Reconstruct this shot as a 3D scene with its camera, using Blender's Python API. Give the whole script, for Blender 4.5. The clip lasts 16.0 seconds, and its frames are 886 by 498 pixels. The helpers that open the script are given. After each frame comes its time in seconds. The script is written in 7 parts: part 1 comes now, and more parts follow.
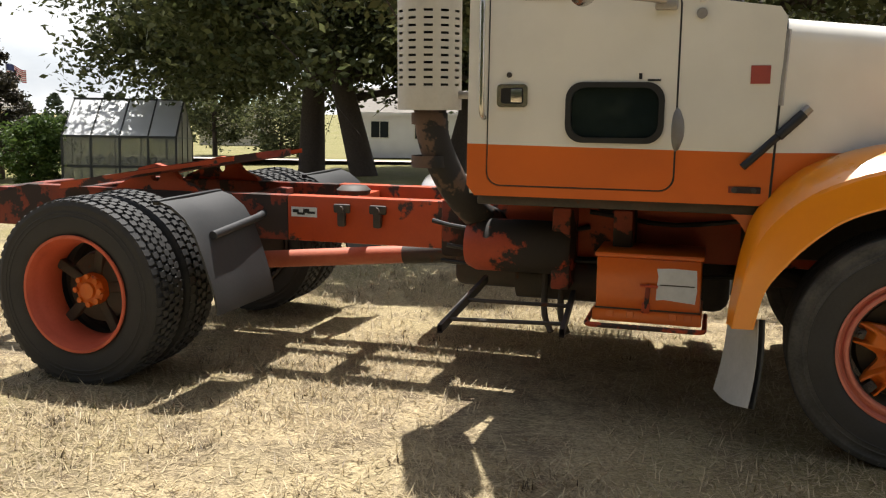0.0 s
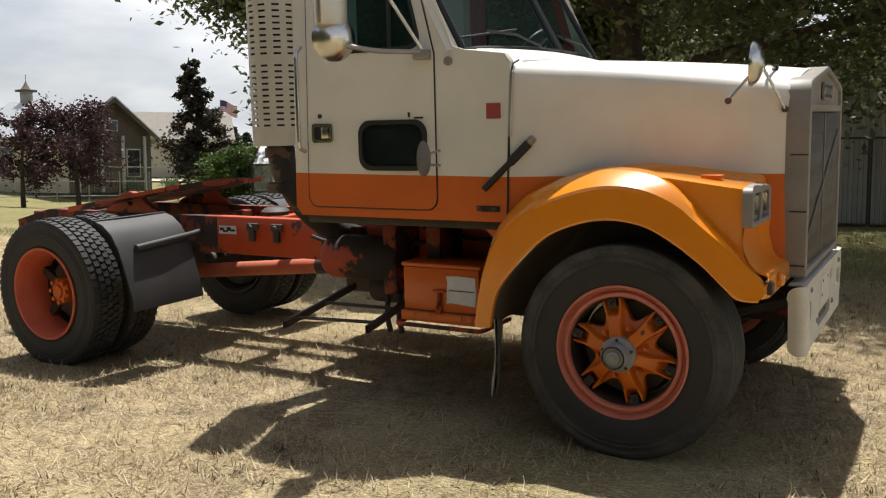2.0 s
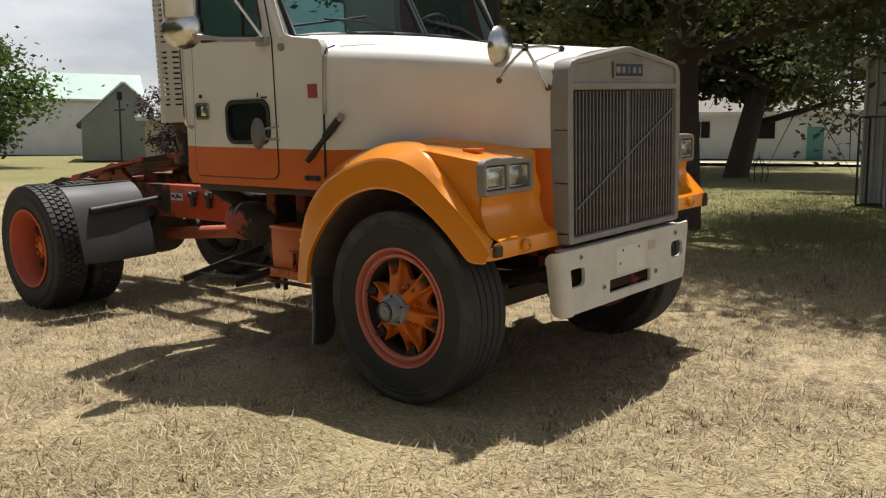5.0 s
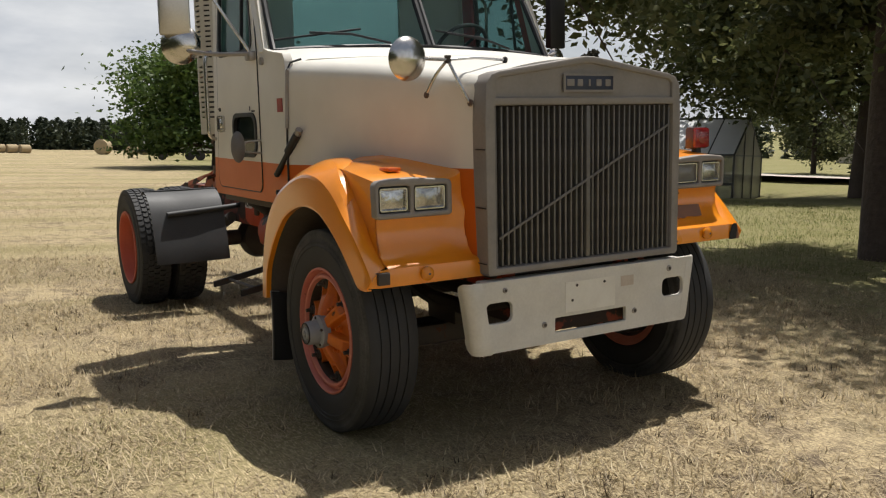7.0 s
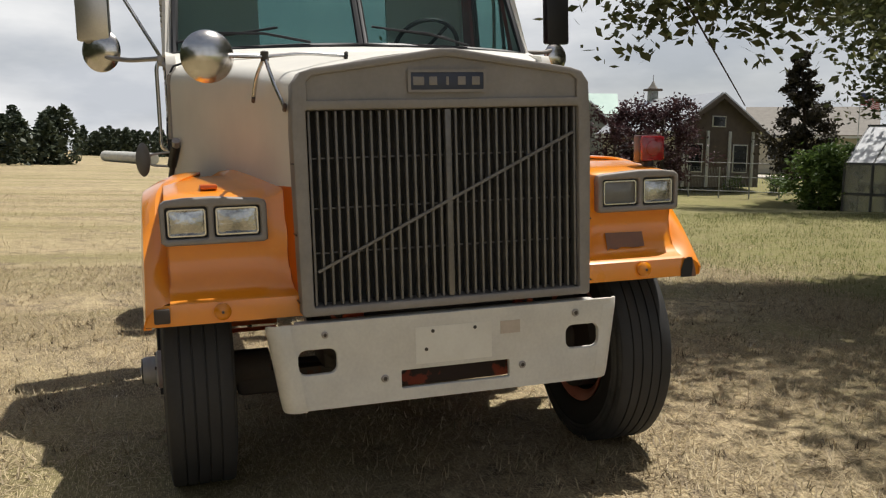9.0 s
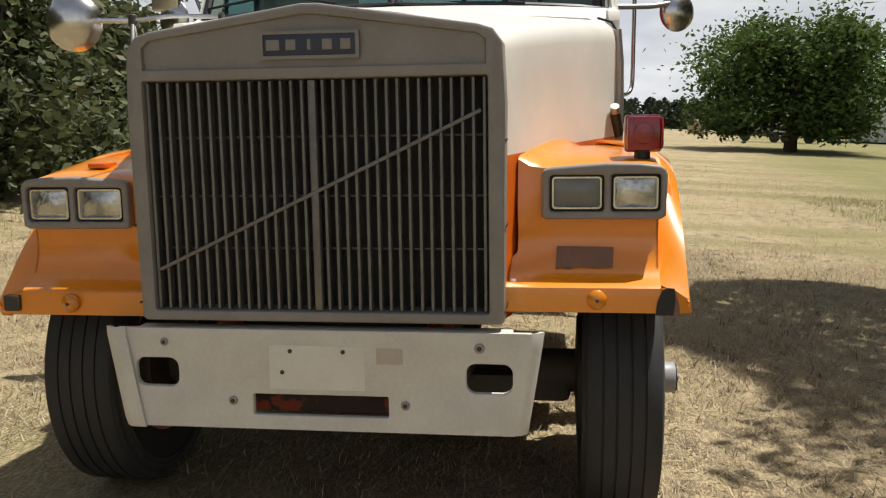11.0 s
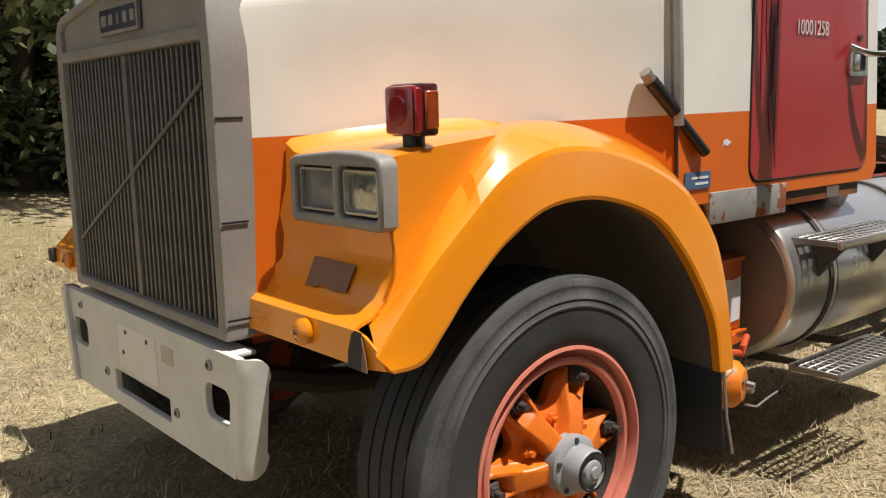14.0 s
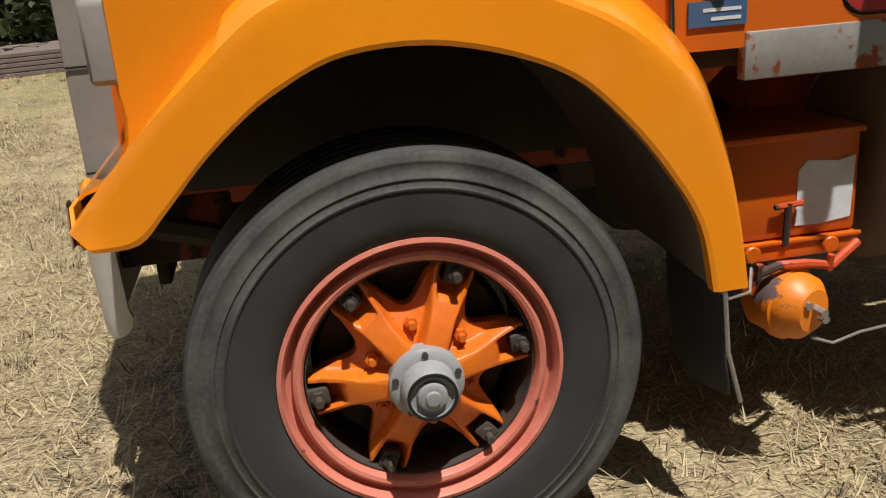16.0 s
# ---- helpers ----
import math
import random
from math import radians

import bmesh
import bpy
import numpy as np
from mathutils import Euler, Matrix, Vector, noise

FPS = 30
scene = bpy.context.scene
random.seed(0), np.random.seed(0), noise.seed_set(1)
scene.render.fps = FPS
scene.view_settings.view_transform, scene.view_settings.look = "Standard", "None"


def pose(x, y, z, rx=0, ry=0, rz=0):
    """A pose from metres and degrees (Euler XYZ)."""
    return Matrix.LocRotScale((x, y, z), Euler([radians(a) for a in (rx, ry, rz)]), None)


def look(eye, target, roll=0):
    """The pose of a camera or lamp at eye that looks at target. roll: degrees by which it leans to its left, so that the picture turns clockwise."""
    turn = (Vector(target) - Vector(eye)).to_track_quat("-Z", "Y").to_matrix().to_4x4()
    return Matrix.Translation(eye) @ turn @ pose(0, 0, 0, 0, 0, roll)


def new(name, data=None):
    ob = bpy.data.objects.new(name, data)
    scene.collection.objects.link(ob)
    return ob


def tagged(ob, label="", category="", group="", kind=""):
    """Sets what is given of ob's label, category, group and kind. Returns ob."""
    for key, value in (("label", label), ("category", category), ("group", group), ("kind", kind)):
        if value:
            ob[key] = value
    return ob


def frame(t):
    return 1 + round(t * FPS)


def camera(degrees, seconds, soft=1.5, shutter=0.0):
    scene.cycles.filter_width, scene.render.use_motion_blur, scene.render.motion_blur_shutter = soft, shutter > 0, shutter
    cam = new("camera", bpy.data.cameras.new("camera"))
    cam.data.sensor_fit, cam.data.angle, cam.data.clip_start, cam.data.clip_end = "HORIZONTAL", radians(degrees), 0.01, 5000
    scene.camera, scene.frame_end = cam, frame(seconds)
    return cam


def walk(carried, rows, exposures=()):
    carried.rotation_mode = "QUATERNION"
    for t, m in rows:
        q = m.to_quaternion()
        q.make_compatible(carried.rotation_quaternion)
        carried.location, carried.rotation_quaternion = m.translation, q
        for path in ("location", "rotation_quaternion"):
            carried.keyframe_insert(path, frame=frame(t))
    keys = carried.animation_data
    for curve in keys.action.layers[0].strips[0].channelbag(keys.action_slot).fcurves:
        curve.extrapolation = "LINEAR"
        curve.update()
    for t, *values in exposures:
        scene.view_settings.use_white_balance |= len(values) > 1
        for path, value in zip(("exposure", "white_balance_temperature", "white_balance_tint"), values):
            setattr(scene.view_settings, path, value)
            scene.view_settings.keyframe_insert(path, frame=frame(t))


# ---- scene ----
cam = camera(53.15, 16.0, soft=1.2)
PATH = [
    (0, (-0.85, -5.398, 1.34), (-1.43, -3.498, 1.111), 0.9),
    (0.5, (-0.453, -5.353, 1.368), (-1.195, -3.506, 1.168), 1.2),
    (1, (0.104, -5.416, 1.37), (-0.716, -3.597, 1.24), 0.8),
    (1.5, (0.808, -5.374, 1.367), (-0.122, -3.61, 1.214), -0.0),
    (2, (1.449, -5.344, 1.383), (0.444, -3.624, 1.201), -0.2),
    (2.5, (1.915, -5.313, 1.386), (0.838, -3.638, 1.212), -0.1),
    (3, (2.322, -5.294, 1.376), (1.218, -3.635, 1.208), 0.0),
    (3.5, (2.703, -5.274, 1.375), (1.562, -3.64, 1.219), 0.1),
    (4, (3.025, -5.138, 1.366), (1.86, -3.518, 1.229), -0.1),
    (4.2, (3.107, -5.062, 1.355), (1.918, -3.463, 1.19), -0.2),
    (6.3, (3.882, -3.786, 1.405), (2.365, -2.501, 1.19), 1.1),
    (6.5, (3.995, -3.636, 1.417), (2.434, -2.404, 1.206), 1.2),
    (7, (4.299, -3.071, 1.426), (2.601, -2.036, 1.209), 1.2),
    (7.5, (4.471, -2.588, 1.45), (2.679, -1.739, 1.192), 0.9),
    (8, (4.43, -2.152, 1.485), (2.594, -1.415, 1.191), 1.4),
    (8.5, (4.39, -1.652, 1.489), (2.526, -0.967, 1.252), 1.6),
    (9, (4.285, -1.192, 1.481), (2.387, -0.596, 1.275), 1.2),
    (9.2, (4.168, -1.016, 1.49), (2.252, -0.486, 1.269), 1.0),
    (11.3, (3.607, 1.0, 1.636), (1.675, 0.592, 1.319), 1.9),
    (11.5, (3.547, 1.17, 1.688), (1.643, 0.652, 1.363), 1.6),
    (12, (3.279, 1.575, 1.601), (1.454, 0.821, 1.284), 2.6),
    (12.5, (3.039, 1.943, 1.65), (1.382, 0.893, 1.26), 1.3),
    (13, (2.723, 2.312, 1.659), (1.257, 1.005, 1.282), -0.2),
    (13.5, (2.278, 2.539, 1.631), (0.864, 1.167, 1.284), 0.8),
    (14, (1.845, 2.754, 1.628), (0.586, 1.248, 1.244), 0.8),
    (14.5, (1.434, 2.855, 1.618), (0.344, 1.235, 1.188), -0.0),
    (15, (1.027, 2.776, 1.614), (0.092, 1.09, 1.083), -0.5),
    (15.5, (0.617, 2.849, 1.534), (0.022, 1.041, 0.921), -1.7),
    (16, (0.308, 2.939, 1.571), (-0.031, 1.11, 0.837), -3.3),
]
# the truck stands with its left side a little higher
LEAN = pose(0, 0, 0, 3.02, 0, 0) @ pose(0, 0, 0, 0, 0.39, 0)
walk(cam, [(t, look(eye, target, roll)) for t, eye, target, roll in PATH], [(0.0, 0.62), (1.5, 0.34), (3.5, 0.2), (7.0, -0.05), (9.0, -0.08), (12.0, 0.1), (14.0, 0.18), (16.0, 0.0)])
# ---- world ----
# ---- light ----
world = bpy.data.worlds.new("sky")
scene.world = world
world.use_nodes = True
SUN_DIR = Vector((-0.13, 0.30, 1.0)).normalized()
sky = world.node_tree.nodes.new("ShaderNodeTexSky")
sky.sky_type = "NISHITA"
sky.sun_disc = False
sky.sun_elevation = math.asin(SUN_DIR.z)
sky.sun_rotation = math.atan2(SUN_DIR.x, SUN_DIR.y)
sky.air_density, sky.dust_density, sky.ozone_density = 1.0, 2.5, 1.0
wn, wl = world.node_tree.nodes, world.node_tree.links
bg = wn["Background"]
bg.inputs["Strength"].default_value = 0.067
# thin broken cloud over the sky
wtc = wn.new("ShaderNodeTexCoord")
wmap = wn.new("ShaderNodeMapping")
wmap.inputs["Scale"].default_value = (1.0, 1.0, 3.2)
cl = wn.new("ShaderNodeTexNoise")
cl.inputs["Scale"].default_value = 2.6
cl.inputs["Detail"].default_value = 7
cl.inputs["Roughness"].default_value = 0.55
cr = wn.new("ShaderNodeValToRGB")
cr.color_ramp.elements[0].position, cr.color_ramp.elements[1].position = 0.30, 0.66
cr.color_ramp.elements[0].color = (0.55, 0.55, 0.55, 1)
cr.color_ramp.elements[1].color = (1, 1, 1, 1)
cmix = wn.new("ShaderNodeMixRGB")
cl2 = wn.new("ShaderNodeTexNoise")
cl2.inputs["Scale"].default_value, cl2.inputs["Detail"].default_value, cl2.inputs["Roughness"].default_value = 4.5, 6, 0.5
cr2 = wn.new("ShaderNodeValToRGB")
cr2.color_ramp.elements[0].position, cr2.color_ramp.elements[1].position = 0.36, 0.64
cr2.color_ramp.elements[0].color = (0.62, 0.65, 0.70, 1)
cr2.color_ramp.elements[1].color = (1, 1, 1, 1)
lit = wn.new("ShaderNodeVectorMath")
lit.operation = "SCALE"
lit.inputs["Scale"].default_value = 14.6
wl.new(wmap.outputs["Vector"], cl2.inputs["Vector"])
wl.new(cl2.outputs["Fac"], cr2.inputs["Fac"])
wl.new(cr2.outputs["Color"], lit.inputs[0])
wl.new(lit.outputs["Vector"], cmix.inputs["Color2"])
wl.new(wtc.outputs["Generated"], wmap.inputs["Vector"])
wl.new(wmap.outputs["Vector"], cl.inputs["Vector"])
wl.new(cl.outputs["Fac"], cr.inputs["Fac"])
# clearer overhead than toward the horizon
wsep = wn.new("ShaderNodeSeparateXYZ")
wthin = wn.new("ShaderNodeMapRange")
wthin.inputs["From Min"].default_value, wthin.inputs["From Max"].default_value = 0.15, 0.60
wthin.inputs["To Min"].default_value, wthin.inputs["To Max"].default_value = 1.0, 0.22
wmul = wn.new("ShaderNodeMath")
wmul.operation = "MULTIPLY"
wl.new(wtc.outputs["Generated"], wsep.inputs["Vector"])
wl.new(wsep.outputs["Z"], wthin.inputs["Value"])
wl.new(cr.outputs["Color"], wmul.inputs[0])
wl.new(wthin.outputs["Result"], wmul.inputs[1])
wl.new(wmul.outputs[0], cmix.inputs["Fac"])
wl.new(sky.outputs["Color"], cmix.inputs["Color1"])
wl.new(cmix.outputs["Color"], bg.inputs["Color"])
sun = new("sun", bpy.data.lights.new("sun", "SUN"))
sun.data.energy, sun.data.angle, sun.data.color = 5.8, radians(0.6), (1.0, 0.96, 0.90)
sun.matrix_world = look((0, 0, 30), Vector((0, 0, 30)) - SUN_DIR)
scene.view_settings.exposure = 0.0

# ---- materials ----


def nodes_of(name):
    m = bpy.data.materials.new(name)
    m.use_nodes = True
    nt = m.node_tree
    return m, nt, nt.nodes["Principled BSDF"], nt.nodes.new, nt.links.new


def surface(name, col, col2=None, rough=0.5, metal=0.0, scale=6.0, fine=60.0, amount=0.6, bump=0.15, coat=0.0, rust=None, rust_cover=0.0, rust_scale=4.0, dist=0.004):
    """Paint, rubber, metal or wood: two tones mixed by coarse and fine noise, with relief and optional worn patches."""
    m, nt, b, N, K = nodes_of(name)
    tc = N("ShaderNodeTexCoord")
    n1, n2 = N("ShaderNodeTexNoise"), N("ShaderNodeTexNoise")
    n1.inputs["Scale"].default_value, n1.inputs["Detail"].default_value = scale, 6
    n2.inputs["Scale"].default_value, n2.inputs["Detail"].default_value = fine, 4
    for n in (n1, n2):
        K(tc.outputs["Object"], n.inputs["Vector"])
    add = N("ShaderNodeMath")
    add.operation = "MULTIPLY_ADD"
    add.inputs[1].default_value, add.inputs[2].default_value = 0.45, 0.0
    K(n2.outputs["Fac"], add.inputs[0])
    s = N("ShaderNodeMath")
    s.operation = "ADD"
    K(add.outputs[0], s.inputs[0])
    K(n1.outputs["Fac"], s.inputs[1])
    ramp = N("ShaderNodeMapRange")
    ramp.inputs["From Min"].default_value, ramp.inputs["From Max"].default_value = 0.5, 0.95
    ramp.inputs["To Max"].default_value = amount
    K(s.outputs[0], ramp.inputs["Value"])
    mix = N("ShaderNodeMixRGB")
    col2 = col2 or tuple(c * 0.72 for c in col)
    mix.inputs["Color1"].default_value, mix.inputs["Color2"].default_value = (*col, 1), (*col2, 1)
    K(ramp.outputs["Result"], mix.inputs["Fac"])
    out = mix.outputs["Color"]
    rmix = N("ShaderNodeMapRange")
    rmix.inputs["To Min"].default_value, rmix.inputs["To Max"].default_value = max(0.02, rough - 0.1), min(1, rough + 0.12)
    K(n1.outputs["Fac"], rmix.inputs["Value"])
    rout = rmix.outputs["Result"]
    if rust:
        n3 = N("ShaderNodeTexNoise")
        n3.inputs["Scale"].default_value, n3.inputs["Detail"].default_value, n3.inputs["Roughness"].default_value = rust_scale, 9, 0.62
        K(tc.outputs["Object"], n3.inputs["Vector"])
        rr = N("ShaderNodeMapRange")
        edge = 0.72 - 0.45 * rust_cover
        rr.inputs["From Min"].default_value, rr.inputs["From Max"].default_value = edge, edge + 0.03
        K(n3.outputs["Fac"], rr.inputs["Value"])
        m2 = N("ShaderNodeMixRGB")
        K(rr.outputs["Result"], m2.inputs["Fac"])
        K(out, m2.inputs["Color1"])
        m2.inputs["Color2"].default_value = (*rust, 1)
        out = m2.outputs["Color"]
        m3 = N("ShaderNodeMixRGB")
        K(rr.outputs["Result"], m3.inputs["Fac"])
        K(rout, m3.inputs["Color1"])
        m3.inputs["Color2"].default_value = (0.85, 0.85, 0.85, 1)
        rout = m3.outputs["Color"]
    K(out, b.inputs["Base Color"])
    K(rout, b.inputs["Roughness"])
    b.inputs["Metallic"].default_value = metal
    b.inputs["Coat Weight"].default_value = coat
    b.inputs["Coat Roughness"].default_value = 0.12
    if bump:
        bp = N("ShaderNodeBump")
        bp.inputs["Strength"].default_value, bp.inputs["Distance"].default_value = bump, dist
        K(s.outputs[0], bp.inputs["Height"])
        K(bp.outputs["Normal"], b.inputs["Normal"])
    return m


def two_tone(name, upper, lower, z0, slope):
    """White over orange body paint, parted along a level line, with faint dirt and polish."""
    m, nt, b, N, K = nodes_of(name)
    tc, sep = N("ShaderNodeTexCoord"), N("ShaderNodeSeparateXYZ")
    K(tc.outputs["Object"], sep.inputs["Vector"])
    mul = N("ShaderNodeMath")
    mul.operation = "MULTIPLY_ADD"
    mul.inputs[1].default_value, mul.inputs[2].default_value = -slope, -z0
    K(sep.outputs["X"], mul.inputs[0])
    side = N("ShaderNodeMath")
    side.operation = "MULTIPLY_ADD"
    side.inputs[1].default_value = -0.030
    K(sep.outputs["Y"], side.inputs[0])
    K(mul.outputs[0], side.inputs[2])
    ad = N("ShaderNodeMath")
    K(sep.outputs["Z"], ad.inputs[0])
    K(side.outputs[0], ad.inputs[1])
    mr = N("ShaderNodeMapRange")
    mr.inputs["From Min"].default_value, mr.inputs["From Max"].default_value = -0.0012, 0.0012
    K(ad.outputs[0], mr.inputs["Value"])
    n1, n2 = N("ShaderNodeTexNoise"), N("ShaderNodeTexNoise")
    n1.inputs["Scale"].default_value, n1.inputs["Detail"].default_value = 2.2, 8
    n2.inputs["Scale"].default_value, n2.inputs["Detail"].default_value = 45, 5
    for n in (n1, n2):
        K(tc.outputs["Object"], n.inputs["Vector"])
    tones = []
    for c in (lower, upper):
        mx = N("ShaderNodeMixRGB")
        mx.inputs["Color1"].default_value, mx.inputs["Color2"].default_value = (*c, 1), (*(v * 0.8 for v in c), 1)
        r = N("ShaderNodeMapRange")
        r.inputs["From Min"].default_value, r.inputs["From Max"].default_value = 0.35, 0.8
        K(n1.outputs["Fac"], r.inputs["Value"])
        K(r.outputs["Result"], mx.inputs["Fac"])
        tones.append(mx)
    mix = N("ShaderNodeMixRGB")
    K(mr.outputs["Result"], mix.inputs["Fac"])
    K(tones[0].outputs["Color"], mix.inputs["Color1"])
    K(tones[1].outputs["Color"], mix.inputs["Color2"])
    K(mix.outputs["Color"], b.inputs["Base Color"])
    rr = N("ShaderNodeMapRange")
    rr.inputs["To Min"].default_value, rr.inputs["To Max"].default_value = 0.36, 0.58
    K(n1.outputs["Fac"], rr.inputs["Value"])
    K(rr.outputs["Result"], b.inputs["Roughness"])
    b.inputs["Coat Weight"].default_value = 0.12
    b.inputs["Coat Roughness"].default_value = 0.2
    bp = N("ShaderNodeBump")
    bp.inputs["Strength"].default_value, bp.inputs["Distance"].default_value = 0.12, 0.004
    K(n1.outputs["Fac"], bp.inputs["Height"])
    K(bp.outputs["Normal"], b.inputs["Normal"])
    return m


def glass(name, tint, rough=0.02, alpha=0.35):
    m, nt, b, N, K = nodes_of(name)
    t, mixn = N("ShaderNodeBsdfTransparent"), N("ShaderNodeMixShader")
    t.inputs["Color"].default_value = (*tint, 1)
    b.inputs["Base Color"].default_value = (0.02, 0.03, 0.03, 1)
    b.inputs["Roughness"].default_value = rough
    mixn.inputs["Fac"].default_value = alpha
    out = nt.nodes["Material Output"]
    K(t.outputs[0], mixn.inputs[1])
    K(b.outputs[0], mixn.inputs[2])
    K(mixn.outputs[0], out.inputs["Surface"])
    return m


ORANGE, WHITE = (0.64, 0.122, 0.003), (0.74, 0.71, 0.64)
body_paint = two_tone("white_over_orange_paint", WHITE, ORANGE, 1.416, -0.010)
orange = surface("orange_paint", ORANGE, (0.50, 0.085, 0.006), rough=0.36, scale=1.8, fine=40, bump=0.1, coat=0.3)
# body orange with the yellow of strong sun put into its colour
lit_fender_paint = surface("sunlit_fender_orange", (0.82, 0.268, 0.006), (0.74, 0.222, 0.005), rough=0.30, scale=2.2, fine=30, bump=0.05, coat=0.9)
chassis_orange = surface("chassis_orange_paint", (0.50, 0.065, 0.010), (0.36, 0.045, 0.010), rough=0.5, scale=5, rust=(0.055, 0.035, 0.028), rust_cover=0.34, rust_scale=3.2)
chassis_rusty = surface("rusty_chassis_paint", (0.25, 0.035, 0.012), (0.10, 0.025, 0.015), rough=0.65, scale=6, rust=(0.035, 0.022, 0.018), rust_cover=0.55, rust_scale=5)
wheel_orange = surface("wheel_orange_paint", (0.68, 0.165, 0.010), (0.52, 0.085, 0.010), rough=0.4, scale=9, rust=(0.10, 0.04, 0.02), rust_cover=0.12, rust_scale=16)
rim_paint = surface("faded_red_rim_paint", (0.62, 0.215, 0.155), (0.46, 0.11, 0.075), rough=0.45, scale=7, rust=(0.12, 0.05, 0.035), rust_cover=0.1, rust_scale=14)
rear_rim_paint = surface("faded_orange_rim_paint", (0.60, 0.12, 0.055), (0.45, 0.075, 0.035), rough=0.55, scale=5)
white_paint = surface("white_paint", (0.72, 0.70, 0.64), (0.55, 0.53, 0.48), rough=0.42, scale=3, fine=50, amount=0.45, bump=0.08, rust=(0.30, 0.22, 0.15), rust_cover=0.0, rust_scale=12)
bumper_paint = surface("worn_white_bumper_paint", (0.66, 0.64, 0.58), (0.46, 0.44, 0.40), rough=0.45, scale=5, fine=70, amount=0.6, bump=0.12, rust=(0.20, 0.13, 0.09), rust_cover=0.02, rust_scale=22)
grille_grey = surface("grey_grille_paint", (0.265, 0.24, 0.215), (0.17, 0.155, 0.138), rough=0.5, scale=5, fine=60, bump=0.1)
slat_metal = surface("dull_slat_metal", (0.19, 0.18, 0.165), (0.09, 0.085, 0.078), rough=0.5, metal=0.4, scale=12)
chrome = surface("weathered_chrome", (0.62, 0.61, 0.59), (0.42, 0.38, 0.34), rough=0.22, metal=1.0, scale=9, bump=0.05, rust=(0.22, 0.13, 0.08), rust_cover=0.03, rust_scale=20)
aluminium = surface("polished_aluminium", (0.60, 0.59, 0.57), (0.42, 0.40, 0.38), rough=0.30, metal=0.9, scale=4, fine=80, bump=0.06)
dull_alu = surface("dull_aluminium", (0.42, 0.40, 0.38), (0.25, 0.22, 0.20), rough=0.45, metal=0.7, scale=7, fine=80, bump=0.1)
grey_hub = surface("grey_painted_hub", (0.30, 0.305, 0.31), (0.20, 0.20, 0.205), rough=0.45, scale=14, rust=(0.10, 0.09, 0.085), rust_cover=0.12, rust_scale=18)
rubber = surface("tyre_rubber", (0.022, 0.022, 0.023), (0.046, 0.044, 0.042), rough=0.72, scale=8, fine=120, bump=0.25, dist=0.003)
dusty_rubber = surface("dusty_tyre_rubber", (0.026, 0.026, 0.026), (0.095, 0.092, 0.086), rough=0.85, scale=7, fine=90, amount=0.9, bump=0.25, dist=0.003)
black_plastic = surface("black_rubber_sheet", (0.026, 0.027, 0.029), (0.050, 0.050, 0.052), rough=0.6, scale=4, fine=60, bump=0.15)
dark_metal = surface("greasy_dark_metal", (0.036, 0.032, 0.028), (0.078, 0.056, 0.042), rough=0.65, scale=6, rust=(0.09, 0.035, 0.018), rust_cover=0.18, rust_scale=7)
# orange tank paint with dark patches for the shade below the cab
shaded_tank = surface("shaded_orange_tank_paint", (0.42, 0.055, 0.012), (0.20, 0.03, 0.012), rough=0.6, scale=3, rust=(0.025, 0.02, 0.018), rust_cover=0.5, rust_scale=2.6)
black = surface("black_trim", (0.012, 0.012, 0.013), rough=0.5, scale=8, bump=0.05)
rust_pipe = surface("scorched_exhaust_pipe", (0.13, 0.075, 0.05), (0.05, 0.035, 0.03), rough=0.7, scale=5, rust=(0.022, 0.02, 0.02), rust_cover=0.5, rust_scale=4)
shield_paint = surface("cream_heat_shield_paint", (0.58, 0.55, 0.48), (0.42, 0.39, 0.33), rough=0.5, scale=3, fine=40, bump=0.06)
red_door_paint = surface("red_door_paint", (0.36, 0.018, 0.022), (0.27, 0.016, 0.018), rough=0.38, scale=2.5, fine=35, bump=0.08, coat=0.2)
red_lens = surface("red_lens", (0.26, 0.010, 0.014), (0.16, 0.008, 0.010), rough=0.15, scale=40, bump=0.1, coat=0.6)
amber_lens = surface("amber_lens", (0.70, 0.24, 0.005), (0.5, 0.14, 0.004), rough=0.2, scale=40, bump=0.1, coat=0.5)
primer = surface("bare_primer_patch", (0.24, 0.12, 0.075), (0.16, 0.10, 0.08), rough=0.7, scale=14)
sticker_white = surface("peeling_white_sticker", (0.66, 0.68, 0.70), (0.50, 0.52, 0.54), rough=0.5, scale=16, rust=(0.50, 0.085, 0.02), rust_cover=0.04, rust_scale=22)
sticker_red = surface("faded_red_sticker", (0.33, 0.055, 0.04), (0.25, 0.05, 0.04), rough=0.6, scale=20)
label_blue = surface("blue_label", (0.04, 0.10, 0.22), (0.08, 0.12, 0.2), rough=0.5, scale=30)
plate_blue = surface("dark_emblem_plate", (0.030, 0.038, 0.065), rough=0.45, scale=20)
seat_fabric = surface("dark_seat_fabric", (0.03, 0.032, 0.036), rough=0.9, scale=30)
lamp_glass = surface("headlamp_glass", (0.62, 0.62, 0.60), (0.16, 0.16, 0.15), rough=0.12, metal=0.85, scale=11, fine=60, amount=0.8, bump=0.9, coat=1.0, dist=0.006)
dull_lamp = surface("dull_headlamp_glass", (0.17, 0.165, 0.15), (0.11, 0.105, 0.10), rough=0.3, scale=10, bump=0.2, coat=0.5)
mirror_face = surface("mirror_face", (0.75, 0.75, 0.74), rough=0.03, metal=1.0, bump=0, amount=0.1)
window_glass = glass("tinted_window_glass", (0.62, 0.80, 0.78), 0.02, 0.3)
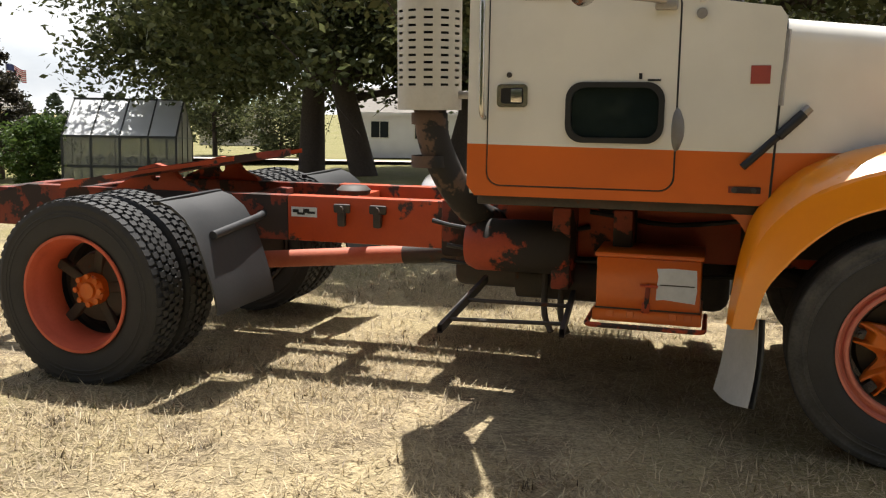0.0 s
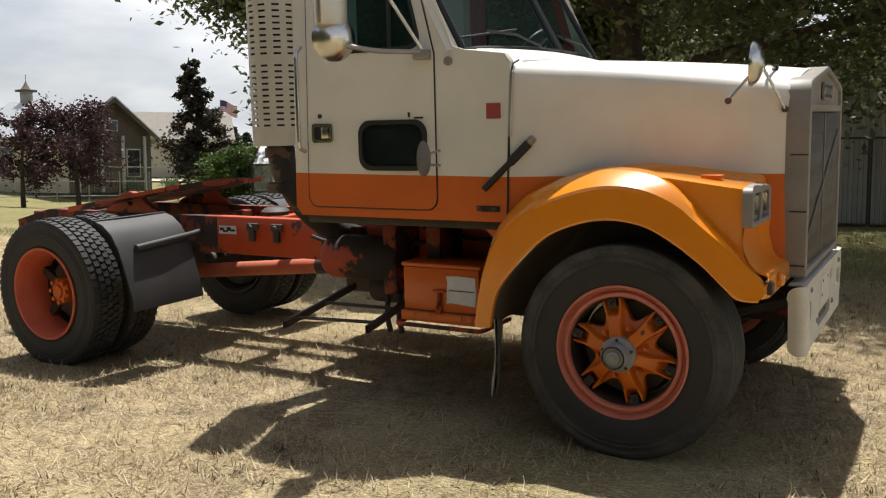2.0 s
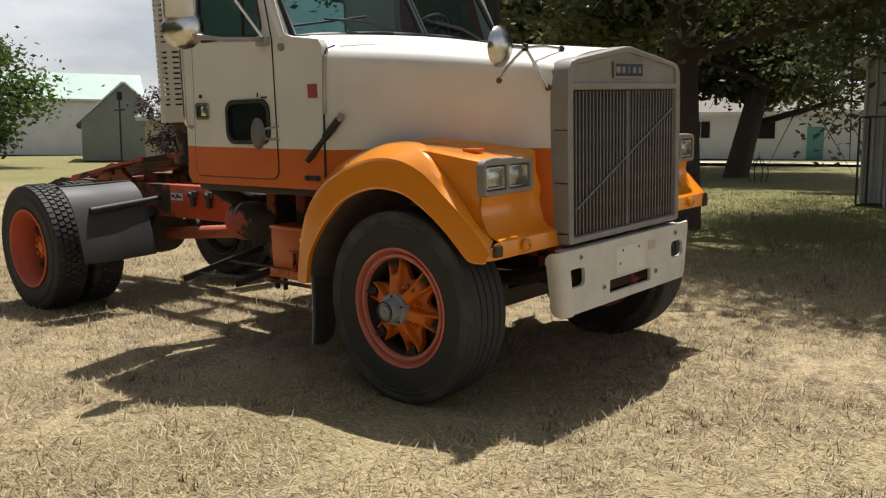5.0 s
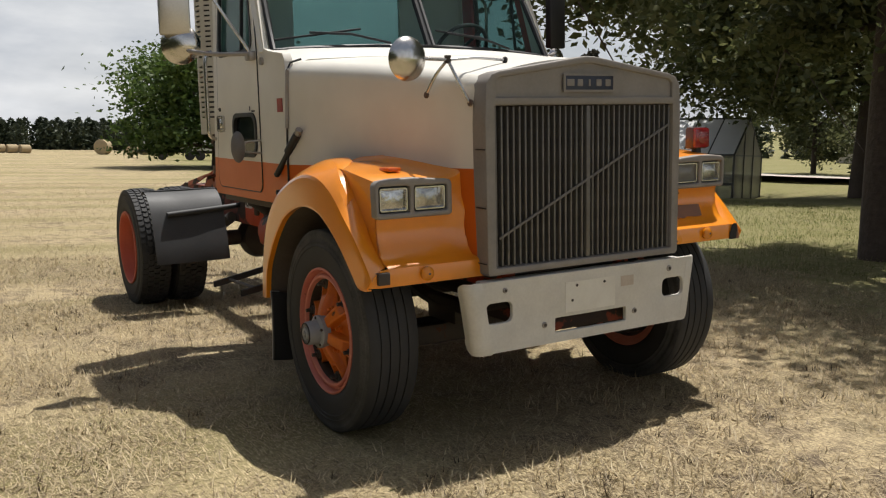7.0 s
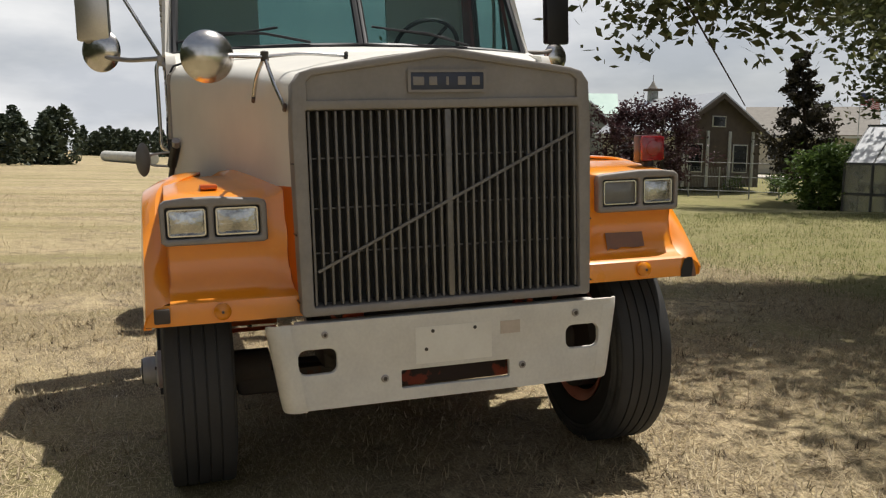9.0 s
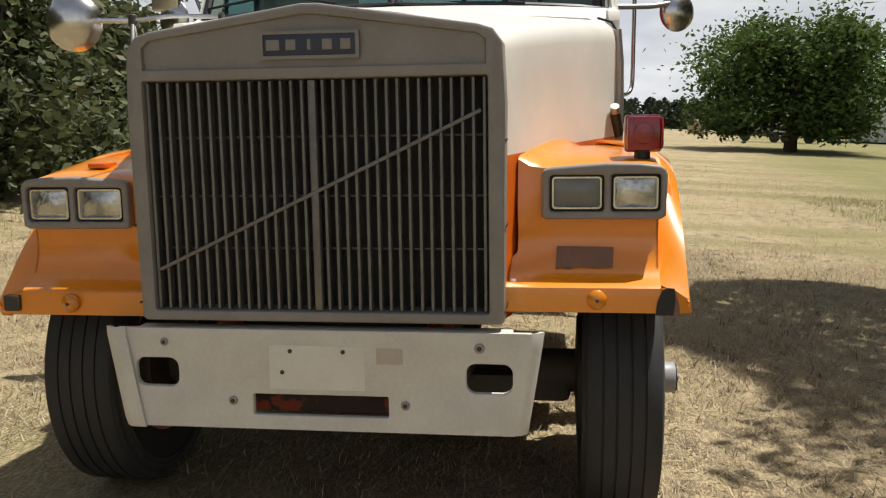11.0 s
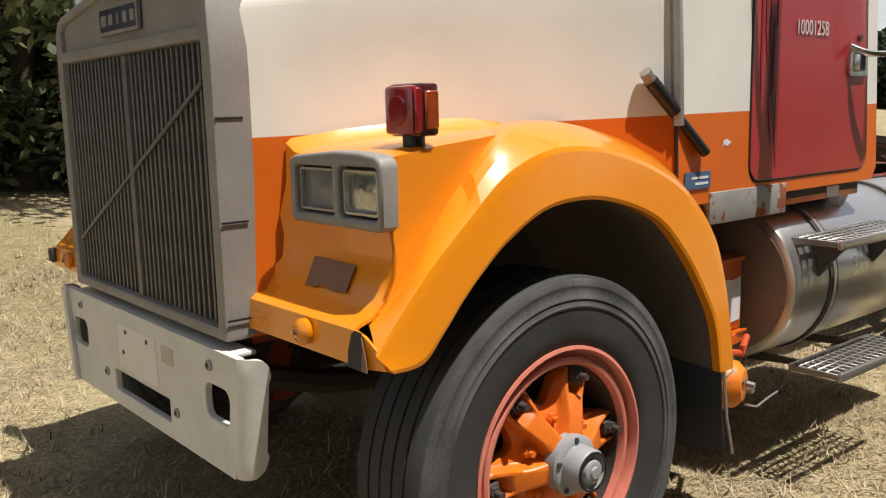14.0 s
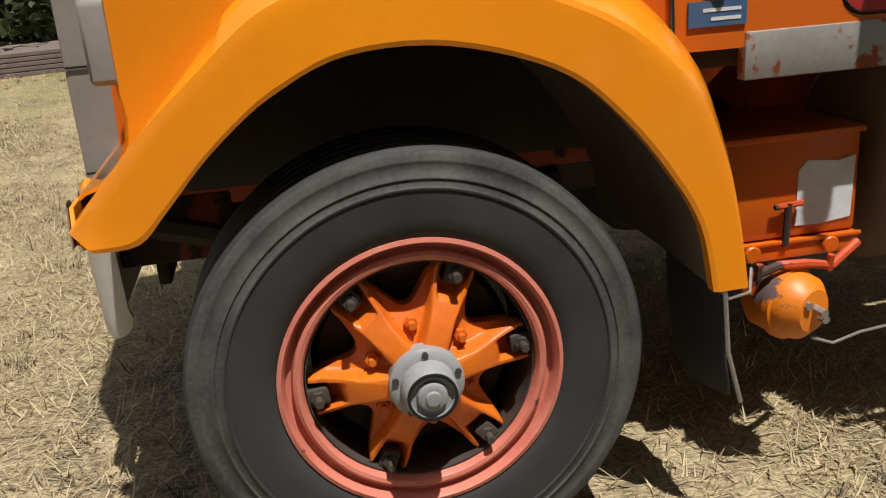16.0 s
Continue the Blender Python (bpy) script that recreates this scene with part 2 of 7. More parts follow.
dark_glass = glass("dark_window_glass", (0.10, 0.11, 0.10), 0.05, 0.6)

# ---- mesh helpers ----


def part(name, bm, material, parent=None, label="", smooth=38):
    """Links a bmesh as one mesh object under a thing or a part."""
    bmesh.ops.recalc_face_normals(bm, faces=bm.faces)
    for f in bm.faces:
        f.smooth = smooth > 0
    me = bpy.data.meshes.new(name)
    bm.to_mesh(me)
    bm.free()
    if smooth:
        me.set_sharp_from_angle(angle=radians(smooth))
    for mt in material if isinstance(material, (list, tuple)) else [material]:
        me.materials.append(mt)
    ob = new(name, me)
    if parent:
        ob.parent = parent
    if label:
        ob["label"] = label
    return ob


def base(name, m, label, category, group="", kind=""):
    """An Empty at a thing's base that carries its parts."""
    ob = new(name)
    ob.empty_display_size = 0.2
    ob.matrix_world = m
    return tagged(ob, label, category, group, kind)


def box(bm, x0, x1, y0, y1, z0, z1, bevel=0.0, segs=2, m=None):
    """A block between two corners with rounded edges."""
    r = bmesh.ops.create_cube(bm, size=1.0)
    vs = r["verts"]
    t = Matrix.Translation(((x0 + x1) / 2, (y0 + y1) / 2, (z0 + z1) / 2)) @ Matrix.Diagonal((abs(x1 - x0), abs(y1 - y0), abs(z1 - z0), 1))
    bmesh.ops.transform(bm, matrix=t, verts=vs)
    if bevel:
        es = list({e for v in vs for e in v.link_edges})
        g = bmesh.ops.bevel(bm, geom=es, offset=bevel, segments=segs, affect="EDGES", profile=0.5)
        vs = list({v for f in g["faces"] for v in f.verts} | {v for v in vs if v.is_valid})
    if m is not None:
        bmesh.ops.transform(bm, matrix=m, verts=[v for v in vs if v.is_valid])
    return bm


def tube(bm, pts, r, n=10, r1=None, close=True):
    """A round bar swept along points, with its radius running from r to r1."""
    pts = [Vector(p) for p in pts]
    rings, r1 = [], r if r1 is None else r1
    up = Vector((0.31, 0.17, 0.93))
    for i, p in enumerate(pts):
        d = (pts[min(i + 1, len(pts) - 1)] - pts[max(i - 1, 0)]).normalized()
        a = d.cross(up)
        a = (a if a.length > 1e-3 else d.cross(Vector((1, 0, 0)))).normalized()
        b = d.cross(a)
        up = -b if False else up
        rad = r + (r1 - r) * i / max(1, len(pts) - 1)
        rings.append([bm.verts.new(p + rad * (math.cos(2 * math.pi * k / n) * a + math.sin(2 * math.pi * k / n) * b)) for k in range(n)])
    for q, w in zip(rings, rings[1:]):
        for k in range(n):
            bm.faces.new((q[k], q[(k + 1) % n], w[(k + 1) % n], w[k]))
    if close:
        bm.faces.new(rings[0][::-1])
        bm.faces.new(rings[-1])
    return bm


def bend(pts, k=4, rad=0.06):
    """Rounds the corners of a polyline."""
    pts, out = [Vector(p) for p in pts], []
    for i, p in enumerate(pts):
        if i in (0, len(pts) - 1):
            out.append(p)
            continue
        a, b = pts[i - 1] - p, pts[i + 1] - p
        ra, rb = min(rad, a.length * 0.45), min(rad, b.length * 0.45)
        s, e = p + a.normalized() * ra, p + b.normalized() * rb
        for j in range(k + 1):
            t = j / k
            out.append((1 - t) ** 2 * s + 2 * t * (1 - t) * p + t * t * e)
    return out


def revolve(bm, profile, n=48, m=None, closed=False, caps=True):
    """Turns (radius, offset) pairs about the local y axis."""
    rings = []
    for r, y in profile:
        rings.append([bm.verts.new((r * math.cos(2 * math.pi * k / n), y, r * math.sin(2 * math.pi * k / n))) for k in range(n)])
    if closed:
        rings.append(rings[0])
    for a, b in zip(rings, rings[1:]):
        for k in range(n):
            bm.faces.new((a[k], a[(k + 1) % n], b[(k + 1) % n], b[k]))
    if not closed and caps:
        for ring, (r, y) in ((rings[0], profile[0]), (rings[-1], profile[-1])):
            if r > 1e-4:
                bm.faces.new(ring)
    if m is not None:
        bmesh.ops.transform(bm, matrix=m, verts=list({v for ring in rings for v in ring}))
    return bm


def loft(bm, rows, closed=False):
    """A sheet through rows of points."""
    vr = [[bm.verts.new(p) for p in row] for row in rows]
    n = len(vr[0])
    for a, b in zip(vr, vr[1:]):
        for k in range(n if closed else n - 1):
            q = (a[k], a[(k + 1) % n], b[(k + 1) % n], b[k])
            if len({v.co.to_tuple(5) for v in q}) == 4:
                bm.faces.new(q)
    return bm


def thicken(bm, d):
    """Gives a sheet depth d, against its normals."""
    bmesh.ops.recalc_face_normals(bm, faces=bm.faces)
    bmesh.ops.solidify(bm, geom=bm.faces[:], thickness=d)
    return bm


def rounded(x0, x1, z0, z1, r, k=5):
    """A rectangle's outline with rounded corners; r is one radius or four."""
    rs = r if isinstance(r, (list, tuple)) else (r,) * 4
    out = []
    for (cx, cz, a0), q in zip(((x0, z0, 180), (x1, z0, 270), (x1, z1, 0), (x0, z1, 90)), rs):
        sx, sz = (1 if cx == x0 else -1), (1 if cz == z0 else -1)
        for j in range(k + 1):
            a = radians(a0 + 90 * j / k)
            out.append((cx + sx * q + q * math.cos(a), cz + sz * q + q * math.sin(a)))
    return out


def plate(bm, loops, place, depth):
    """A flat sheet with holes, from outlines in two dimensions, set by place(u, v) and given depth as a vector."""
    edges, made = [], []
    for lp in loops:
        vs = [bm.verts.new(place(u, v)) for u, v in lp]
        made += vs
        edges += [bm.edges.new((vs[i], vs[(i + 1) % len(vs)])) for i in range(len(vs))]
    g = bmesh.ops.triangle_fill(bm, use_beauty=True, edges=edges)
    faces = [f for f in g["geom"] if isinstance(f, bmesh.types.BMFace)]
    ex = bmesh.ops.extrude_face_region(bm, geom=faces)
    nv = [v for v in ex["geom"] if isinstance(v, bmesh.types.BMVert)]
    bmesh.ops.translate(bm, vec=depth, verts=nv)
    return bm


def disc(bm, c, r, axis, h, n=20, bevel=0.0):
    """A short round stud at c along the axis vector."""
    a = Vector(axis).normalized()
    q = Vector((0, 1, 0)).rotation_difference(a).to_matrix().to_4x4()
    prof = [(r, 0), (r, h - bevel), (r - bevel, h)] if bevel else [(r, 0), (r, h)]
    return revolve(bm, prof, n, Matrix.Translation(c) @ q)


def B():
    return bmesh.new()

# ---- the tractor truck ----
truck = base("tractor_truck", LEAN, "worn white and orange day-cab tractor truck on dry grass", "truck")


def wheel_mat(x, y, z, s):
    """Places a wheel built about the y axis with its face at +y; s is the side it faces."""
    return Matrix.Translation((x, y, z)) @ (Matrix.Identity(4) if s > 0 else Matrix.Rotation(math.pi, 4, "Z"))


def put(bm, m):
    bmesh.ops.transform(bm, matrix=m, verts=bm.verts[:])
    return bm


def tyre_profile(r, w, rim):
    """Section of a tyre: bead, bulging sidewall, ringed shoulder and tread, from one bead to the other."""
    h = w / 2
    half = [(rim, h * 0.80), (rim + 0.012, h * 0.90), (rim + 0.035, h * 0.97), (rim + 0.060, h * 1.0), (r - 0.094, h * 1.0), (r - 0.091, h * 1.025), (r - 0.087, h * 1.025), (r - 0.084, h * 1.0), (r - 0.070, h * 0.99), (r - 0.067, h * 1.012), (r - 0.063, h * 1.008), (r - 0.060, h * 0.98), (r - 0.034, h * 0.965), (r - 0.031, h * 0.975), (r - 0.027, h * 0.97), (r - 0.020, h * 0.955), (r - 0.008, h * 0.935), (r - 0.001, h * 0.89)]
    return half + [(r, h * 0.4), (r, -h * 0.4)] + [(a, -b) for a, b in half[::-1]]


def ribbed_profile(r, w, rim):
    """The same with four circumferential grooves in the tread."""
    p = tyre_profile(r, w, rim)
    k = next(i for i, (a, b) in enumerate(p) if a == r)
    tread, h = [], w / 2
    for g in (0.52, 0.18, -0.18, -0.52):
        tread += [(r, h * g + 0.0045), (r - 0.008, h * g + 0.003), (r - 0.008, h * g - 0.003), (r, h * g - 0.0045)]
    return p[:k] + tread + p[k + 2:]


def front_wheel(s, x, y, z):
    turn = 0.88 if s > 0 else 0.27
    m = wheel_mat(x, y, z, s)
    R = 0.541
    bm = B()
    revolve(bm, [(0.330, 0.118), (0.338, 0.128), (0.338, 0.136), (0.328, 0.139), (0.322, 0.128), (0.318, 0.104), (0.305, 0.100), (0.301, 0.120), (0.293, 0.125), (0.284, 0.123), (0.277, 0.112), (0.274, -0.10), (0.30, -0.12), (0.33, -0.13), (0.318, -0.11), (0.308, 0.09)], 72, m, closed=True)
    wheel = part("wheel", bm, rim_paint, truck, "steel front wheel with faded red rim and orange six-spoke casting")
    bm = revolve(B(), ribbed_profile(R, 0.29, 0.325), 96, None, caps=False)
    for f in bm.faces:
        c = f.calc_center_median()
        f.material_index = 1 if R - 0.088 < math.hypot(c.x, c.z) < R - 0.012 and abs(c.y) > 0.1 else 0
    part("tyre", put(bm, m), [rubber, dusty_rubber], wheel, "dusty black ribbed truck tyre", smooth=50)
    # cast six-spoke spider: raised channel spokes that fork at the rim, webbed between
    rows = []
    ease = lambda t: max(0.0, min(1.0, t)) ** 2 * (3 - 2 * max(0.0, min(1.0, t)))
    for i in range(24):
        row = []
        for j in range(288):
            a = 2 * math.pi * j / 288
            ph = ((a / (2 * math.pi) * 6 - turn + 0.5) % 1.0 - 0.5) * math.pi / 3
            deg = abs(ph) * 180 / math.pi
            r_out = 0.266 if deg < 10 else 0.158 + 0.108 * (1 - (deg - 10) / 20) ** 2.3
            u = min(i, 22) / 22
            rr = 0.05 + (r_out - 0.05) * u
            w = abs(rr * math.sin(ph))
            hw = 0.028 + 0.019 * ease((rr - 0.13) / 0.13)
            up = 1 - ease((w - hw) / 0.009)
            slot = ease((rr - 0.185) / 0.018) * (1 - ease((w - hw + 0.016) / 0.006))
            yy = 0.080 + 0.032 * (1 - u) - 0.020 * ease((rr - 0.08) / 0.12) + (0.048 - 0.018 * ease((rr - 0.12) / 0.14)) * up - 0.045 * slot * up
            if i == 23:
                yy -= 0.035
            row.append((rr * math.cos(a), yy, rr * math.sin(a)))
        rows.append(row)
    part("wheel_spider", put(loft(B(), rows, closed=True), m), wheel_orange, wheel, "orange cast six-spoke wheel centre", smooth=50)
    # dark ring liner puts the shade inside the rim into colour
    part("rim_shade", put(revolve(B(), [(0.2735, 0.105), (0.2735, -0.10), (0.2705, -0.10), (0.2705, 0.105)], 64, None, True), m), dark_metal, wheel, "dark liner standing for shade inside the rim")
    part("brake_drum", put(revolve(B(), [(0.02, 0.0), (0.235, -0.005), (0.250, -0.03), (0.250, -0.16), (0.03, -0.17)], 40), m), dark_metal, wheel)
    part("hub_cap", put(revolve(B(), [(0.086, 0.085), (0.088, 0.125), (0.080, 0.132), (0.064, 0.134), (0.062, 0.185), (0.056, 0.193), (0.050, 0.193), (0.049, 0.185), (0.036, 0.184), (0.033, 0.196), (0.028, 0.199), (0.018, 0.199), (0.016, 0.206), (0.0005, 0.207)], 40), m @ Matrix.Translation((0, 0.048, 0))), grey_hub, wheel, "grey oil-bath hub cap")
    part("hub_ring", put(revolve(B(), [(0.0575, 0.1905), (0.0575, 0.1965), (0.0505, 0.1965), (0.0505, 0.1905)], 40, None, True), m @ Matrix.Translation((0, 0.048, 0))), black, wheel)
    for k in range(6):
        a = 2 * math.pi * (k + turn) / 6
        bm = B()
        c = (0.248 * math.cos(a), 0.068, 0.248 * math.sin(a))
        box(bm, -0.026, 0.026, -0.02, 0.03, -0.022, 0.022, 0.006, 2, Matrix.Translation(c) @ Matrix.Rotation(-a, 4, "Y"))
        disc(bm, (c[0], 0.088, c[2]), 0.018, (0, 1, 0), 0.022, 6)
        disc(bm, (c[0], 0.108, c[2]), 0.010, (0, 1, 0), 0.028, 10)
        part("rim_clamp", put(bm, m), dark_metal, wheel)
        b2 = a + math.pi / 6
        bm = B()
        q = (0.125 * math.cos(b2), 0.090, 0.125 * math.sin(b2))
        disc(bm, q, 0.016, (0, 1, 0), 0.018, 6)
        disc(bm, (q[0], 0.105, q[2]), 0.009, (0, 1, 0), 0.02, 10)
        part("wheel_nut", put(bm, m), wheel_orange, wheel)
    for k in range(5):
        a = 2 * math.pi * k / 5 + 0.3
        part("hub_screw", put(disc(B(), (0.076 * math.cos(a), 0.178, 0.076 * math.sin(a)), 0.008, (0, 1, 0), 0.008, 6), m), dark_metal, wheel)
    return wheel


def lug_tyre(R, w, rim):
    """Rows of staggered raised tread blocks."""
    bm = B()
    h = w / 2
    n = 62
    for row, off in ((-0.74, 0.0), (-0.37, 0.5), (0.0, 0.0), (0.37, 0.5), (0.74, 0.0)):
        for k in range(n):
            a = 2 * math.pi * (k + off) / n
            da = math.pi / n * 0.80
            y0, y1 = h * (row - 0.155), h * (row + 0.155)
            if abs(row) > 0.7:
                y1 = y1 + math.copysign(0.03 * h, row) if row > 0 else y1
                y0 = y0 - 0.03 * h if row < 0 else y0
            vs = []
            for rr, sh in ((R - 0.02, 1.0), (R, 0.92)):
                drop = 0.012 if abs(row) > 0.7 else 0.0
                for aa, yy in ((a - da * sh, y0), (a + da * 0.7 * sh, y0), (a + da * sh, (y0 + y1) / 2), (a + da * 0.7 * sh, y1), (a - da * sh, y1), (a - da * 0.7 * sh, (y0 + y1) / 2)):
                    r2 = rr - drop * abs(yy) / h
                    vs.append(bm.verts.new((r2 * math.cos(aa), yy, r2 * math.sin(aa))))
            bm.faces.new(vs[6:])
            for j in range(6):
                bm.faces.new((vs[j], vs[(j + 1) % 6], vs[6 + (j + 1) % 6], vs[6 + j]))
    return bm


def rear_wheel(s, x, y, z, outer):
    m = wheel_mat(x, y, z, s if outer else -s)
    bm = revolve(B(), [(0.330, 0.125), (0.340, 0.132), (0.338, 0.142), (0.322, 0.142), (0.312, 0.122), (0.306, 0.10), (0.298, 0.07), (0.285, 0.05), (0.280, -0.10), (0.30, -0.125), (0.33, -0.13), (0.30, -0.10), (0.295, 0.03), (0.308, 0.09)], 72, m, closed=True)
    # inner rims take the dark metal instead of rim paint
    wheel = part("wheel", bm, rear_rim_paint if outer else dark_metal, truck, "dual rear wheel with faded orange rim" if outer else "dark inner dual wheel")
    tyre = part("tyre", put(revolve(B(), tyre_profile(0.532, 0.272, 0.325), 80, caps=False), m), rubber, wheel, "black block-tread drive tyre", smooth=40)
    part("tread", put(lug_tyre(0.546, 0.272, 0.325), m), rubber, tyre, smooth=40)["kind"] = "stuff"
    if not outer:
        part("brake_drum", put(revolve(B(), [(0.05, 0.10), (0.23, 0.10), (0.27, 0.07), (0.278, -0.05), (0.05, -0.06)], 40), m), dark_metal, wheel)
    if outer:
        part("brake_drum", put(revolve(B(), [(0.05, -0.06), (0.12, -0.055), (0.20, -0.08), (0.215, -0.13), (0.215, -0.28), (0.05, -0.29)], 40), m), dark_metal, wheel)
        for k in range(5):
            a = 2 * math.pi * k / 5 + 0.5
            bm = B()
            box(bm, 0.06, 0.285, -0.10, -0.045, -0.03, 0.03, 0.01, 2, m @ Matrix.Rotation(-a, 4, "Y"))
            part("spoke", bm, dark_metal, wheel)
        bm = revolve(B(), [(0.095, -0.05), (0.092, 0.0), (0.075, 0.012), (0.05, 0.014), (0.045, 0.03), (0.0005, 0.032)], 32)
        part("axle_flange", put(bm, m), wheel_orange, wheel, "orange axle flange")
        for k in range(8):
            a = 2 * math.pi * k / 8
            part("flange_stud", put(disc(B(), (0.082 * math.cos(a), 0.0, 0.082 * math.sin(a)), 0.017, (0, 1, 0), 0.028, 6), m), wheel_orange, wheel)
    return wheel


front_wheel(-1, 0.030, -1.035, 0.535)
front_wheel(1, 0.035, 1.045, 0.482)
REAR = -4.27
for s_, z_ in ((-1, 0.520), (1, 0.52)):
    rear_wheel(s_, REAR, s_ * 1.14, z_, True)
    rear_wheel(s_, REAR, s_ * 0.81, z_, False)

# -- frame, axles and running gear --
for s_ in (-1, 1):
    bm = B()
    y0, y1 = sorted((s_ * 0.435, s_ * 0.345))
    box(bm, -3.36, 0.62, y0, y1, 0.755, 1.035, 0.012)
    part("frame_rail", bm, chassis_orange, truck, "orange frame rail with worn paint")
    bm = B()
    prof = [(-5.75, 0.80), (-5.55, 0.755), (-3.362, 0.755), (-3.362, 1.030), (-5.30, 1.035), (-5.75, 0.93)]
    plate(bm, [prof], lambda u, v: Vector((u, s_ * 0.43, v)), Vector((0, -s_ * 0.09, 0)))
    part("rear_frame_rail", bm, chassis_rusty, truck, "rust-brown rear frame rail")
for x_ in (-2.45, -3.1, -3.75, -5.1, -5.6):
    bm = B()
    box(bm, x_ - 0.05, x_ + 0.05, -0.345, 0.345, 0.80, 1.0, 0.01)
    part("crossmember", bm, chassis_orange if x_ > -3.5 else chassis_rusty, truck)
bm = B()
box(bm, 0.0, 0.11, -0.86, 0.86, 0.38, 0.50, 0.03)
for s_ in (-1, 1):
    box(bm, -0.10, 0.20, min(s_ * 0.38, s_ * 0.46), max(s_ * 0.38, s_ * 0.46), 0.50, 0.64, 0.01)
    tube(bm, [(-0.55, s_ * 0.42, 0.72), (-0.2, s_ * 0.42, 0.62), (0.03, s_ * 0.42, 0.58), (0.35, s_ * 0.42, 0.62), (0.68, s_ * 0.42, 0.72)], 0.045, 8)
    tube(bm, [(0.03, s_ * 0.70, 0.50), (0.03, s_ * 0.90, 0.50)], 0.09, 12)
tube(bm, [(-0.16, -0.85, 0.46), (-0.16, 0.85, 0.46)], 0.022, 8)
part("front_axle", bm, dark_metal, truck, "greasy steer axle with springs")
bm = B()
tube(bm, [(REAR, -1.0, 0.53), (REAR, -0.3, 0.53), (REAR, 0.3, 0.53), (REAR, 1.0, 0.53)], 0.075, 16)
revolve(bm, [(0.08, -0.16), (0.19, -0.13), (0.22, 0.0), (0.19, 0.13), (0.08, 0.16)], 28, Matrix.Translation((REAR + 0.02, 0, 0.53)) @ Matrix.Rotation(math.pi / 2, 4, "Z"))
for s_ in (-1, 1):
    tube(bm, [(-5.1, s_ * 0.48, 0.78), (-4.75, s_ * 0.48, 0.68), (REAR, s_ * 0.48, 0.64), (-4.0, s_ * 0.48, 0.68), (-3.62, s_ * 0.48, 0.80)], 0.05, 8)
part("rear_axle", bm, dark_metal, truck, "rear drive axle with leaf springs")
bm = tube(B(), [(-4.15, 0, 0.50), (-2.75, 0, 0.63)], 0.058, 20)
part("drive_shaft", bm, surface("salmon_shaft_paint", (0.52, 0.16, 0.09), (0.36, 0.09, 0.05), rough=0.5), truck, "salmon-orange drive shaft")
bm = B()
tube(bm, [(-2.75, 0, 0.63), (-2.25, 0, 0.68)], 0.065, 16)
box(bm, -2.35, -1.15, -0.24, 0.24, 0.50, 0.98, 0.06, 3)
box(bm, -1.25, -0.75, -0.36, 0.36, 0.46, 1.10, 0.08, 3)
tube(bm, [(-1.9, -0.45, 0.62), (-1.3, -0.45, 0.62)], 0.11, 16)
tube(bm, [(-1.85, 0.36, 0.60), (-1.3, 0.36, 0.60)], 0.10, 16)
part("transmission", bm, dark_metal, truck, "greasy gearbox and clutch housing")
bm = B()
box(bm, -0.75, 0.58, -0.33, 0.33, 0.62, 1.62, 0.06, 3)
box(bm, -0.72, 0.60, -0.47, 0.47, 0.80, 1.30, 0.05, 2)
part("engine", bm, dark_metal, truck, "dark diesel engine block")
bm = B()
box(bm, -2.0, -0.62, -1.03, 1.03, 1.10, 1.148, 0.01)
part("cab_underfloor", bm, dark_metal, truck)
# side brackets, hoses and brake chambers below the cab
for x_ in (-1.62, -1.30):
    bm = B()
    box(bm, x_ - 0.05, x_ + 0.05, -0.72, -0.435, 0.62, 1.06, 0.012)
    part("cab_bracket", bm, chassis_rusty, truck)
bm = revolve(B(), [(0.02, -0.30), (0.12, -0.29), (0.145, -0.24), (0.145, 0.24), (0.12, 0.29), (0.02, 0.30)], 28, Matrix.Translation((-1.86, -0.62, 0.83)) @ Matrix.Rotation(math.pi / 2, 4, "Z"))
part("air_tank", bm, shaded_tank, truck, "orange air reservoir with shade darkening its paint")
for i_, (xa, xb, yy, zz) in enumerate(((-2.4, -1.5, -0.50, 0.93), (-2.3, -1.0, -0.52, 0.80), (-2.35, -0.7, -0.47, 0.70), (-1.5, -0.6, -0.5, 1.02))):
    pts = [(xa + (xb - xa) * t / 8, yy - 0.03 * math.sin(t * 1.3 + i_), zz - 0.05 * math.sin(math.pi * t / 8)) for t in range(9)]
    part("air_hose", tube(B(), pts, 0.013, 8), black, truck)
for xx in (-1.72, -1.63):
    part("hanging_valve", tube(B(), bend([(xx, -0.58, 0.72), (xx, -0.62, 0.45), (xx + 0.05, -0.66, 0.37)]), 0.018, 8), dark_metal, truck)
# bare ladder-like step carrier under the right door
bm = B()
bars = [(Vector((-2.09, -0.45, 0.60)), Vector((-2.17, -1.10, 0.455))), (Vector((-1.575, -0.45, 0.585)), Vector((-1.54, -1.10, 0.485)))]
for p, q in bars:
    loft(bm, [[e + Vector((dx, 0, dz)) for dx, dz in ((-0.012, -0.022), (0.012, -0.022), (0.012, 0.022), (-0.012, 0.022))] for e in (p, p.lerp(q, 0.5), q)], closed=True)
for k_ in (0.45, 0.82):
    tube(bm, [bars[0][0].lerp(bars[0][1], k_), bars[1][0].lerp(bars[1][1], k_)], 0.012, 6)
part("step_carrier", bm, dark_metal, truck, "bent black steel step carrier")

